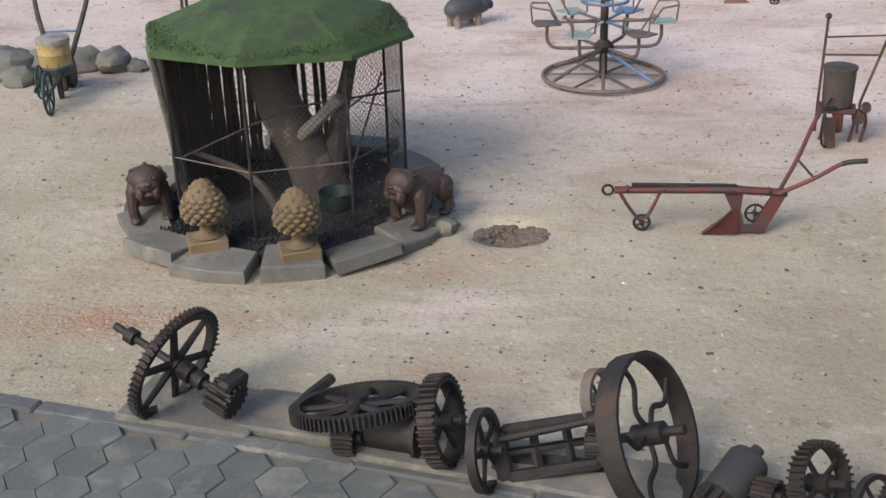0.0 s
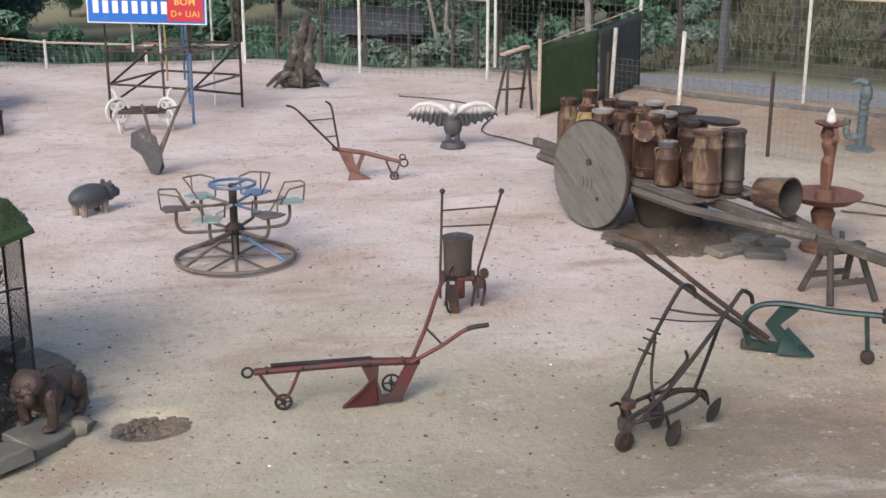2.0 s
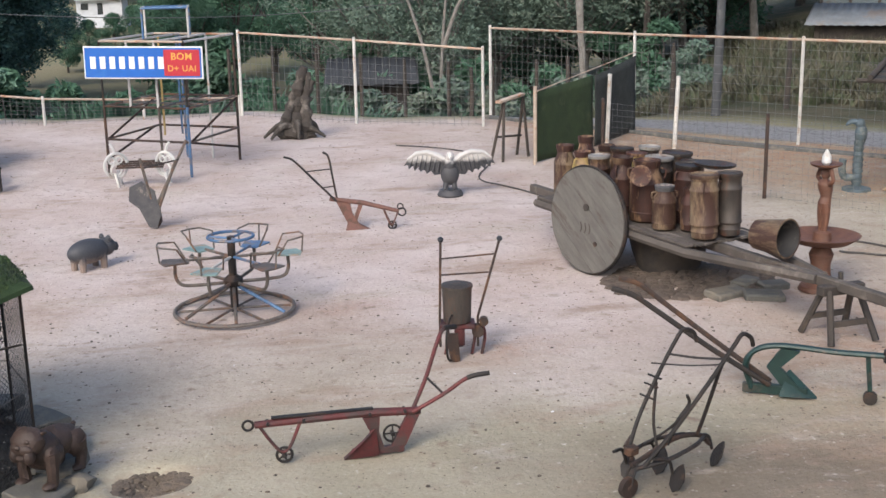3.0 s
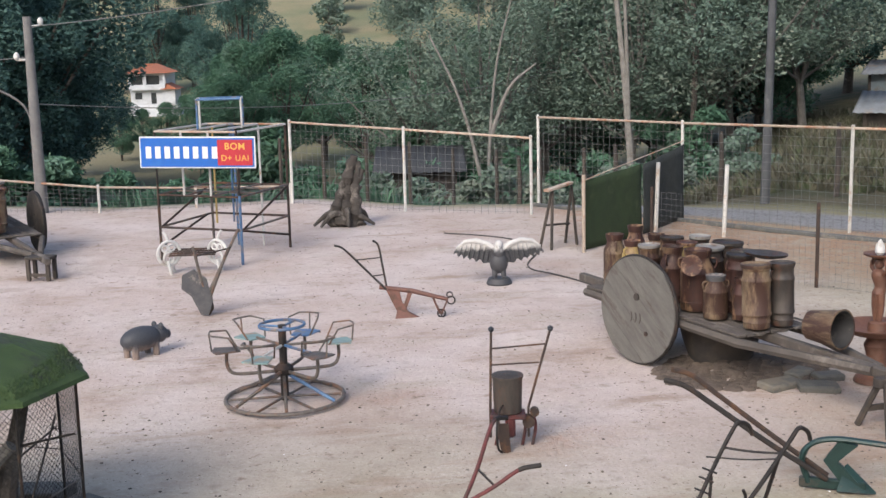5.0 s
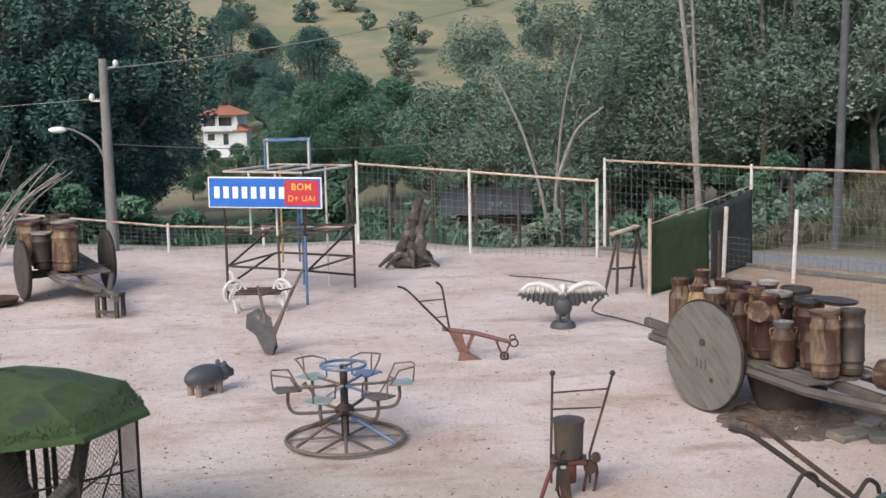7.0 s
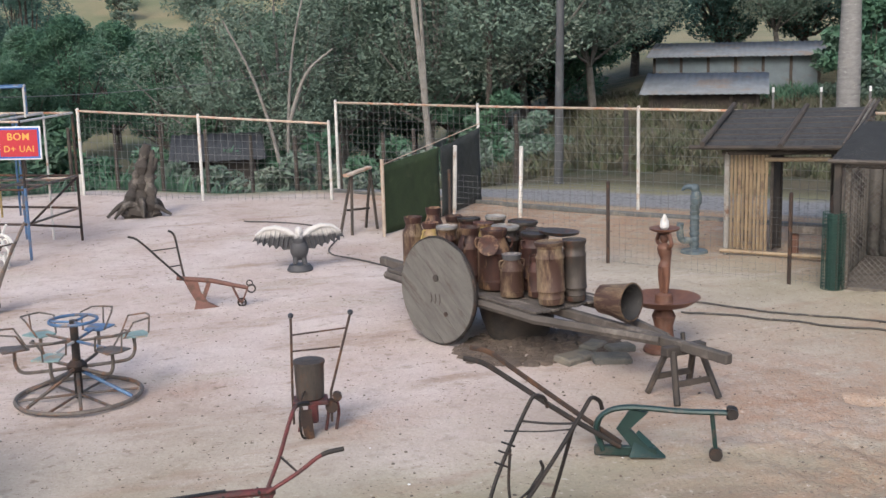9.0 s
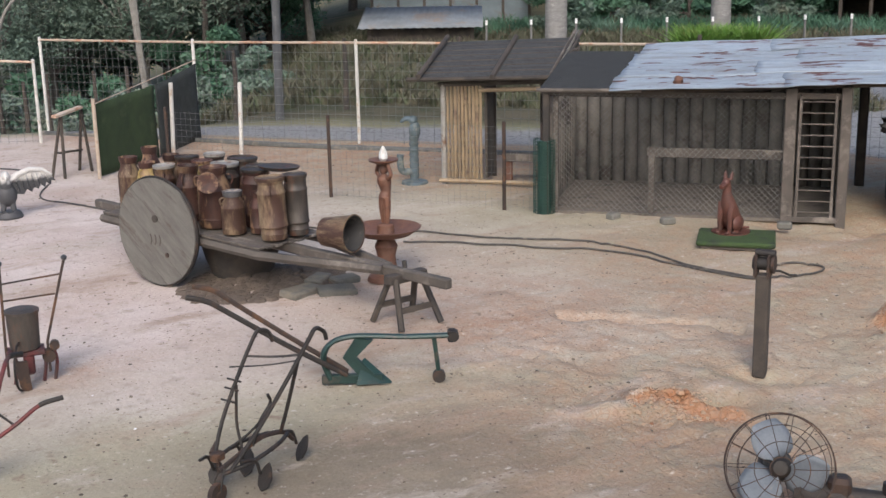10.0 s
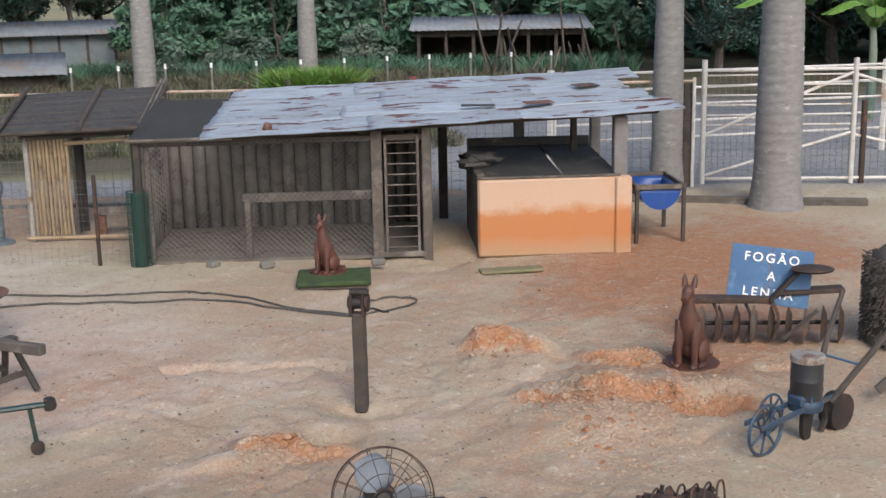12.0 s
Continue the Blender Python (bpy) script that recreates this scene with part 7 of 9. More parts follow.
part("dish", Shape().lathe([(0.04, 1.4), (0.17, 1.45), (0.18, 1.47), (0.15, 1.47), (0.01, 1.43)], 22), TERRACOTTA, fountain)
part("finial", Shape().lathe([(0.03, 1.45), (0.055, 1.48), (0.05, 1.55), (0.02, 1.61), (0.005, 1.63)], 14), WHITEPAINT, fountain, "white egg-shaped finial")

# ---- shade screen and trestle by the fence ----
screen = thing("shade_screen", "dark green shade cloth screen on rusty posts", "screen", kind="structure")
sa, sb, sc = Vector((7.95, 22.6, 0)), Vector((9.55, 23.9, 0)), Vector((11.1, 25.6, 0))


def cloth(a, b, ha, hb, mat, name, label):
    s, n, k = Shape(), 16, 8
    vs = []
    for i in range(n + 1):
        p = a.lerp(b, i / n)
        for j in range(k + 1):
            z = (ha + (hb - ha) * i / n) * j / k
            vs.append((p.x + 0.012 * math.sin(i * 0.9 + j * 0.5), p.y + 0.012 * math.cos(i * 0.7), max(0.02, z)))
    s.add(vs, [(i * (k + 1) + j, (i + 1) * (k + 1) + j, (i + 1) * (k + 1) + j + 1, i * (k + 1) + j + 1) for i in range(n) for j in range(k)])
    ob = part(name, s, mat, screen, label)
    ob.modifiers.new("thick", 'SOLIDIFY').thickness = 0.006


cloth(sa, sb, 1.3, 1.42, GREENNET, "shade_cloth", "dark green shade cloth")
cloth(sb + Vector((0.05, 0.05, 0)), sc, 1.4, 1.6, surface("black_netting", (0.025, 0.03, 0.028), (0.042, 0.048, 0.046), 6, 0.9, 0, None, 0, 0.5, 120), "black_netting", "sagging black netting")
part("screen_post", Shape().cyl((7.95, 22.55, -0.1), (7.95, 22.55, 1.42), 0.035, seg=8), RUSTPIPE, screen)
part("tie_line", Shape().cyl((7.95, 22.55, 1.32), (11.1, 25.6, 1.68), 0.012, seg=5), RUSTPIPE, screen)
tr = thing("trestle", "tall dark wooden trestle leaning by the screen", "trestle", pose(7.75, 23.2, 0, 0, 0, 35), "trestles")
part("top_beam", Shape().box((0, 0, 1.16), (0.75, 0.12, 0.05), Matrix.Rotation(radians(-6), 4, 'Y'), 0.008), RUSTPIPE, tr)
for x, x2 in ((-0.28, -0.42), (0.28, 0.34)):
    for y in (-0.06, 0.22):
        part("leg", Shape().tube([(x, 0.02, 1.14), (x2, y, 0)], 0.03, 6), DARKWOOD, tr)
part("stretcher", Shape().cyl((-0.36, 0.1, 0.45), (0.32, 0.1, 0.4), 0.022, seg=6), DARKWOOD, tr)

# ---- hut ----
U2, N2 = Vector((0.665, -0.747, 0)), Vector((0.747, 0.665, 0))
H0 = Vector((12.5, 18.3, 0.0))


def hp(s, n, z):
    return H0 + U2 * s + N2 * n + Vector((0, 0, z))


hut = thing("hut", "small open hut with bamboo wall and dark thatched roof", "hut")
HUTM = along(H0, H0 + U2)
for s, n, h, mat in ((-0.02, 0, 1.68, LIDPALE), (0.62, 0.9, 1.85, DARKWOOD), (1.72, 0.05, 1.72, OLDWOOD), (0.0, 1.25, 2.1, DARKWOOD), (1.75, 1.25, 2.1, DARKWOOD)):
    part("post", Shape().tube([hp(s, n, -0.05), hp(s, n, h)], 0.055 if mat is not LIDPALE else 0.045, 8), mat, hut)
part("post", Shape().tube([hp(1.45, 1.0, -0.05), hp(1.45, 1.0, 1.8)], 0.025, 7), DARKWOOD, hut)
rng = random.Random(4)
for i in range(10):
    s = 0.06 + i * 0.062
    pts, rs = [], []
    for j in range(6):
        q = hp(s + rng.uniform(-0.004, 0.004), 0.0, 0.08 + 1.58 * j / 5)
        pts += [q, q + Vector((0, 0, 0.015))]
        rs += [0.024 + 0.003 * (i % 3 - 1), 0.029 + 0.003 * (i % 3 - 1)]
    part("bamboo_cane", Shape().tube(pts, rs, 7), BAMBOO, hut)
part("side_board", Shape().box((0.69, 0.3, 0.9), (0.05, 0.5, 1.6), HUTM, 0.01), DARKWOOD, hut)
part("lintel", Shape().cyl(hp(-0.1, 0, 1.66), hp(1.85, 0, 1.74), 0.045, seg=8), OLDWOOD, hut)
part("lintel", Shape().cyl(hp(0.6, -0.05, 1.58), hp(1.75, -0.05, 1.62), 0.035, seg=8), BAMBOO, hut)
part("sill", Shape().cyl(hp(-0.1, -0.05, 0.06), hp(1.85, -0.05, 0.06), 0.035, seg=7), BAMBOO, hut)
rng = random.Random(14)
for i in range(34):
    n = -0.3 + 1.8 * i / 33
    z = 1.76 + 0.44 * i / 33 + rng.uniform(0, 0.012)
    part("roof_pole", Shape().tube([hp(-0.38 + rng.uniform(-0.08, 0.06), n, z), hp(0.8, n + rng.uniform(-0.015, 0.015), z + 0.04), hp(2.0 + rng.uniform(-0.05, 0.08), n, z + 0.09)], [0.03, 0.032, 0.027], 6), THATCH if i % 5 else DARKWOOD, hut)
for k in range(3):
    part("roof_batten", Shape().cyl(hp(1.86 + 0.07 * k, -0.42, 1.90), hp(1.92 + 0.06 * k, 1.6, 2.42), 0.025, seg=6), (OLDWOOD, GREYCANE, DARKWOOD)[k], hut)
for s in (-0.33, 0.9):
    part("roof_batten", Shape().cyl(hp(s, -0.38, 1.83), hp(s, 1.55, 2.32), 0.045, seg=7), DARKWOOD, hut)
part("roof_batten", Shape().cyl(hp(-0.55, -0.32, 1.77), hp(2.05, -0.32, 1.83), 0.035, seg=7), DARKWOOD, hut)
box = thing("feed_trough", "low grey wooden trough inside the hut", "trough", HUTM @ pose(1.3, 0.35, 0, 0, 0, 0))
part("tray", Shape().box((0, 0, 0.4), (0.6, 0.4, 0.06), None, 0.01).box((0, -0.19, 0.46), (0.6, 0.03, 0.1)), OLDWOOD, box)
for x in (-0.26, 0.26):
    part("leg", Shape().box((x, -0.12, 0.19), (0.12, 0.06, 0.38), None, 0.01), TERRACOTTA, box)
mesh_roll = thing("wire_roll", "upright roll of dark green fence wire", "wire roll", pose(12.4, 15.48, -0.02))
coil = Shape()
for k in range(24):
    coil.ring(0.16, 0.006, Matrix.Translation((0, 0, 0.03 + 0.047 * k)), 24, 4)
for k in range(24):
    a = 2 * math.pi * k / 24
    coil.cyl((0.16 * math.cos(a), 0.16 * math.sin(a), 0.02), (0.16 * math.cos(a), 0.16 * math.sin(a), 1.13), 0.005, seg=4)
coil.cyl((0, 0, 0.02), (0, 0, 1.1), 0.1, seg=20)
tagged(part("coil", coil, WIREGREEN, mesh_roll), kind="stuff")

# ---- pen with the tin roof ----
U1, N1, P0 = Vector((0.665, -0.747, 0)), Vector((0.747, 0.665, 0)), Vector((13.05, 14.7, 0))


def pp(s, n, z):
    return P0 + U1 * s + N1 * n + Vector((0, 0, z))


PEN = along(P0, P0 + U1)
pen = thing("bird_pen", "low wooden bird pen with corrugated walls and wire mesh front", "bird pen")
for s, n, h, w, mat in ((-0.98, 0, 1.85, 0.1, DARKWOOD), (-0.85, 0.08, 1.8, 0.08, OLDWOOD), (0.55, 0.12, 0.92, 0.09, OLDWOOD), (2.45, 0.06, 1.9, 0.16, OLDWOOD), (3.18, 0.04, 1.92, 0.14, OLDWOOD), (-0.98, 2.6, 2.2, 0.1, DARKWOOD), (3.2, 2.6, 2.3, 0.12, DARKWOOD)):
    part("post", Shape().box((s, n, h / 2 - 0.05), (w, w, h + 0.1), PEN, 0.012), mat, pen)
part("perch_rail", Shape().box((1.5, 0.14, 0.93), (2.05, 0.06, 0.14), PEN, 0.012), OLDWOOD, pen)
part("head_beam", Shape().box((1.1, 0.06, 1.78), (4.3, 0.08, 0.09), PEN, 0.01), DARKWOOD, pen)


def corrugated(name, a, b, z0, z1, mat, parent, pitch=0.24, depth=0.045, label=""):
    """Upright corrugated sheet from a to b."""
    d = b - a
    L, u = d.length, d.normalized()
    side = Vector((-u.y, u.x, 0))
    n = int(L / pitch * 8)
    s, vs = Shape(), []
    for i in range(n + 1):
        p = a + d * (i / n) + side * depth * math.sin(2 * math.pi * i / 8)
        vs += [p + Vector((0, 0, z0)), p + Vector((0, 0, z1))]
    s.add(vs, [(2 * i, 2 * i + 2, 2 * i + 3, 2 * i + 1) for i in range(n)])
    ob = part(name, s, mat, parent, label)
    ob.modifiers.new("thick", 'SOLIDIFY').thickness = 0.008


# colour darkened for the pen's inner shade; sheet tones imitate the corrugation's shading stripes
SHEETS = surface("shaded_wall_sheet", (0.15, 0.138, 0.125), (0.24, 0.22, 0.2), 3, 0.85, 0.0, (0.10, 0.085, 0.075), 0.3, 0.3, 40, vary=0.4)
for i in range(20):
    s0 = -0.95 + i * 0.208
    prof = [(s0 + 0.2 * k / 8, 2.5 - 0.07 * math.sin(math.pi * k / 8)) for k in range(9)]
    vs = [pp(s, n, z) for s, n in prof for z in (0.02, 1.9 + 0.04 * ((i * 7) % 3))]
    ob = part("wall_sheet", Shape().add(vs, [(2 * k, 2 * k + 2, 2 * k + 3, 2 * k + 1) for k in range(8)]), SHEETS, pen)
    ob.modifiers.new("thick", 'SOLIDIFY').thickness = 0.01
part("back_beam", Shape().box((1.1, 2.6, 0.95), (4.3, 0.06, 1.9), PEN), DARKWOOD, pen)
corrugated("side_wall", pp(-0.98, 0.1, 0), pp(-0.98, 2.5, 0), 0.0, 1.85, ASBESTOS, pen, label="dark corrugated side wall")
corrugated("side_wall", pp(3.22, 0.2, 0), pp(3.22, 2.5, 0), 0.0, 1.9, ASBESTOS, pen, label="dark corrugated side wall")
part("pen_floor", Shape().box((1.1, 1.25, 0.015), (4.1, 2.4, 0.05), PEN), surface("dusty_floor", (0.22, 0.19, 0.16), (0.15, 0.13, 0.115), 5, 0.95, 0, (0.08, 0.07, 0.06), 0.3, 0.6, 40), pen)
netf = Shape()
for i in range(60):
    o = i * 0.085
    for flip in (0, 1):
        w, h = 3.3, 1.75
        x0, z0 = (o, 0) if o < w else (w, o - w)
        x1, z1 = (o - h, h) if o > h else (0, o)
        if z0 > h:
            continue
        if flip:
            x0, x1 = w - x0, w - x1
        netf.cyl(pp(-0.9 + x0, 0.0, 0.03 + z0), pp(-0.9 + x1, 0.0, 0.03 + z1), 0.0028, seg=3)
tagged(part("wire_mesh", netf, WIRE, pen, "diamond wire mesh front"), kind="stuff")
door = part("pen_door", Shape().box((2.58, 0.0, 0.93), (0.04, 0.05, 1.74), PEN, 0.006).box((3.05, 0.0, 0.93), (0.04, 0.05, 1.74), PEN, 0.006).box((2.81, 0.0, 0.05), (0.7, 0.06, 0.08), PEN, 0.006), OLDWOOD, pen, "wooden door barred like a ladder")
for k in range(11):
    part("rung", Shape().box((2.81, -0.01, 0.16 + 0.155 * k), (0.46, 0.025, 0.016), PEN, 0.003), OLDWOOD, door)
net_roof = Shape()
for i in range(44):
    s = -1.05 + i * 0.035
    net_roof.cyl(pp(s, -0.1, 1.84), pp(s, 2.6, 2.16), 0.0055, seg=4)
for i in range(54):
    n = -0.1 + i * 0.05
    net_roof.cyl(pp(-1.08, n, 1.84 + 0.119 * (n + 0.1)), pp(0.45, n, 1.84 + 0.119 * (n + 0.1)), 0.0055, seg=4)
# dark net colour tinted blue for the sky light on it
tagged(part("net_roof", net_roof, surface("skylit_net", (0.03, 0.035, 0.042), (0.05, 0.056, 0.064), 8, 0.9, 0, None, 0, 0.0, 90), pen, "black net stretched as a roof"), kind="stuff")
part("eave_bar", Shape().cyl(pp(-1.1, -0.12, 1.84), pp(0.4, -0.12, 1.85), 0.03, seg=7), OLDWOOD, pen)


def tin_sheet(s0, s1, n0, n1, lift):
    """One corrugated roof sheet in the pen's own axes; ribs run along its length."""
    sh, vs = Shape(), []
    nu, nv = max(6, int((s1 - s0) / 0.14)), int((n1 - n0) / 0.016)
    for i in range(nu + 1):
        for j in range(nv + 1):
            n = n0 + (n1 - n0) * j / nv
            s = s0 + (s1 - s0) * i / nu + (0.05 * noise.noise((n * 4, s0 * 3, 1)) if i in (0, nu) else 0)
            f = (n + 0.15) / 3.2
            zf, zb = 1.86 + 0.037 * s, 2.2 + 0.034 * s
            z = zf + (zb - zf) * f + lift + 0.009 * math.sin(2 * math.pi * n / 0.085)
            z += 0.035 * noise.noise((s * 0.8, n * 0.8, 3)) + 0.012 * noise.noise((s * 2.5, n * 2.5, 6))
            vs.append((s, n, z))
    sh.add(vs, [(i * (nv + 1) + j, (i + 1) * (nv + 1) + j, (i + 1) * (nv + 1) + j + 1, i * (nv + 1) + j + 1) for i in range(nu) for j in range(nv)])
    return sh


tin = thing("tin_roof", "rusty galvanised corrugated roof over the pen and wood stove", "roof", PEN)
for row in range(4):
    n0 = -0.2 + 0.82 * row
    cuts = ((0.0, 2.4, 4.5, 6.85), (0.05, 2.0, 4.2, 6.6), (0.1, 2.6, 4.9, 6.4), (0.2, 2.2, 4.4, 6.75))[row]
    for k, (a, b) in enumerate(zip(cuts, cuts[1:])):
        ob = part("roof_sheet", tin_sheet(a - 0.06, b + 0.06, n0 - 0.03, n0 + 0.86, 0.008 * row + 0.007 * (k % 2)), TIN, tin)
        ob.modifiers.new("thick", 'SOLIDIFY').thickness = 0.004
for n in (0.05, 1.5, 2.9):
    f = (n + 0.15) / 3.2
    part("purlin", Shape().cyl((0.05, n, 1.80 + 0.34 * f), (6.6, n, 1.80 + 0.25 + 0.33 * f), 0.045, seg=7), DARKWOOD, tin)
for s, n, w, h, mat in ((6.05, 0.12, 0.2, 2.06, CONCRETE), (6.2, 2.85, 0.17, 2.35, CONCRETE), (4.9, 2.85, 0.17, 2.3, CONCRETE), (3.6, 2.85, 0.15, 2.25, DARKWOOD), (5.6, 1.5, 0.1, 2.2, DARKWOOD)):
    part("pillar", Shape().box((s, n, h / 2 - 0.06), (w, w, h), None, 0.015), mat, tin)
for s, n, l, w, a, mat in ((4.9, 0.55, 0.45, 0.2, 15, TERRACOTTA), (4.0, 0.6, 0.5, 0.12, -8, BLACKSHEET), (5.8, 1.6, 0.4, 0.25, 30, CANRUST)):
    z = 1.88 + 0.037 * s + 0.34 * (n + 0.15) / 3.2
    tagged(part("loose_sheet", Shape().box((0, 0, 0.05), (l, w, 0.012), Matrix.Rotation(radians(6), 4, 'X'), 0.003), mat, m=Matrix.Translation(pp(s, n, z)) @ Matrix.Rotation(radians(-48 + a), 4, 'Z')), "loose rusty scrap sheet lying on the tin roof", "scrap", "scraps on the roof")
tagged(part("roof_stone", Shape().ell((0, 0, 0.05), (0.08, 0.07, 0.07), 10, 7, None, 0.4), TERRACOTTA, m=Matrix.Translation(pp(0.9, 0.1, 1.92))), "brown stone weighing down the tin roof", "stone")

# ---- wood stove block ----
m, n, l, p = shader("orange_limewash")
tc = n.new("ShaderNodeTexCoord")
sep = n.new("ShaderNodeSeparateXYZ")
l.new(tc.outputs["Object"], sep.inputs[0])
wob = noise_node(n, l, tc.outputs["Object"], 2.5, 5)
add = n.new("ShaderNodeMath")
add.operation = 'MULTIPLY_ADD'
add.inputs[1].default_value = 0.5
l.new(wob, add.inputs[0])
l.new(sep.outputs[2], add.inputs[2])
col = mix(n, l, ramp(n, l, add.outputs[0], 0.85, 1.3), (0.40, 0.165, 0.065), (0.46, 0.32, 0.23))
col = mix(n, l, ramp(n, l, noise_node(n, l, tc.outputs["Object"], 1.4, 6), 0.62, 0.85), col, (0.52, 0.20, 0.07))
base_dirt = n.new("ShaderNodeMath")
base_dirt.operation = 'MULTIPLY_ADD'
base_dirt.inputs[1].default_value = 0.25
l.new(wob, base_dirt.inputs[0])
l.new(sep.outputs[2], base_dirt.inputs[2])
col = mix(n, l, ramp(n, l, base_dirt.outputs[0], 0.16, 0.42), (0.36, 0.22, 0.13), col)
l.new(col, p.inputs["Base Color"])
p.inputs["Roughness"].default_value = 0.9
bmp = n.new("ShaderNodeBump")
bmp.inputs["Strength"].default_value, bmp.inputs["Distance"].default_value = 0.4, 0.01
l.new(noise_node(n, l, tc.outputs["Object"], 25, 4), bmp.inputs["Height"])
l.new(bmp.outputs[0], p.inputs["Normal"])
LIMEWASH = m
stove = thing("stove_block", "orange limewashed masonry block with black sheet lids", "masonry block", PEN)
part("front_wall", Shape().box((5.02, -0.02, 0.55), (2.2, 0.16, 1.16), None, 0.03), LIMEWASH, stove, "orange limewashed wall with a pale top")
part("pier", Shape().box((6.07, -0.04, 0.55), (0.24, 0.22, 1.17), None, 0.02), LIMEWASH, stove)
part("side_wall", Shape().box((3.98, 1.0, 0.6), (0.12, 1.9, 1.2), None, 0.02), OLDWOOD, stove)
part("side_wall", Shape().box((6.1, 1.1, 0.55), (0.12, 1.9, 1.1), None, 0.02), LIMEWASH, stove)
for a, b in ((3.96, 5.18), (5.2, 6.02)):
    vs = [(a, 0.0, 1.14), (b, 0.0, 1.14), (b - 0.1, 2.0, 1.32), (a, 2.0, 1.32)]
    part("lid_sheet", Shape().add(vs + [(x, y, z + 0.02) for x, y, z in vs], [(3, 2, 1, 0), (4, 5, 6, 7), (0, 1, 5, 4), (1, 2, 6, 5), (2, 3, 7, 6), (3, 0, 4, 7)]), BLACKSHEET, stove, "black rubber lid sheet")
part("back_board", Shape().box((4.95, 2.08, 1.32), (2.0, 0.06, 0.3), None, 0.01), BLACKSHEET, stove)
part("lid_bar", Shape().cyl((5.19, 0.0, 1.18), (5.14, 2.0, 1.36), 0.015, seg=6), OLDWOOD, stove)
part("front_rail", Shape().box((4.98, -0.06, 1.155), (2.1, 0.06, 0.03), None, 0.005), OLDWOOD, stove)
heap = thing("rag_heap", "dark rags bundled on the stove corner", "rags", PEN @ pose(4.05, 0.7, 1.24))
part("cloth", Shape().ell((0, 0, 0.1), (0.3, 0.16, 0.1), 14, 8, None, 0.7).ell((-0.15, -0.1, 0.02), (0.2, 0.16, 0.1), 12, 8, None, 0.7), BLACKSHEET, heap)
barrel = thing("barrel_trough", "half a blue plastic barrel in a grey wooden frame", "trough", PEN @ pose(6.75, 0.9, 0))
bs, vs = Shape(), []
for i in range(13):
    a = math.pi + math.pi * i / 12
    for x in (-0.3, 0.42):
        vs.append((0.32 * math.cos(a), x * 1.6, 0.85 + 0.34 * math.sin(a)))
bs.add(vs, [(2 * i, 2 * i + 1, 2 * i + 3, 2 * i + 2) for i in range(12)] + [tuple(range(0, 26, 2)), tuple(range(25, 0, -2))])
part("tank", bs, BLUEPLASTIC, barrel, "blue plastic half barrel")
barrel.children[0].modifiers.new("thick", 'SOLIDIFY').thickness = 0.012
for y in (-0.5, 0.7):
    part("frame_bar", Shape().box((0, y, 0.87), (0.8, 0.05, 0.08), None, 0.008), OLDWOOD, barrel)
for x in (-0.36, 0.36):
    part("frame_bar", Shape().box((x, 0.1, 0.87), (0.05, 1.3, 0.08), None, 0.008), OLDWOOD, barrel)
    for y in (-0.5, 0.7):
        part("leg", Shape().box((x, y, 0.42), (0.06, 0.06, 0.86), None, 0.008), DARKWOOD, barrel)
tagged(part("plank", Shape().box((0, 0, 0.03), (0.9, 0.22, 0.05), None, 0.012), surface("mossy_board", (0.22, 0.18, 0.11), (0.15, 0.13, 0.08), 5, 0.95, 0, (0.12, 0.13, 0.06), 0.4), m=pose(15.05, 10.75, 0, 0, 0, -42)), "mossy old board lying on the earth", "board")
for x, y, a in ((14.35, 12.6, -45), (13.3, 13.8, -20), (12.9, 14.5, 10)):
    tagged(part("brick_lump", Shape().box((0, 0, 0.05), (0.2, 0.14, 0.1), None, 0.02), STONE, m=pose(x, y, 0, 0, 0, a)), "grey broken block lying by the pen", "block", "blocks by the pen")

# ---- winch post and hoses ----
winch = thing("winch_post", "dark timber post carrying a rusty hand winch", "winch", pose(9.85, 8.92, 0, 0, -1, 30))
part("post", Shape().box((0, 0, 0.42), (0.13, 0.12, 1.0), None, 0.012), DARKWOOD, winch)
part("winch_frame", Shape().box((0, -0.05, 1.0), (0.14, 0.03, 0.22), None, 0.008).box((0, 0.07, 1.0), (0.14, 0.03, 0.22), None, 0.008), RUST, winch)
part("drum", Shape().cyl((0, -0.08, 1.02), (0, 0.1, 1.02), 0.06, seg=14).cyl((0, -0.1, 1.12), (0, 0.08, 1.12), 0.035, seg=10), IRON, winch)
part("gear", Shape().cyl((0, -0.1, 1.02), (0, -0.075, 1.02), 0.085, seg=18), RUST, winch)
part("crank", Shape().tube([(0, -0.1, 0.96), (0.02, -0.14, 0.96), (0.18, -0.2, 0.88), (0.2, -0.26, 0.88)], 0.012, 6), IRON, winch)
hoses = Shape()
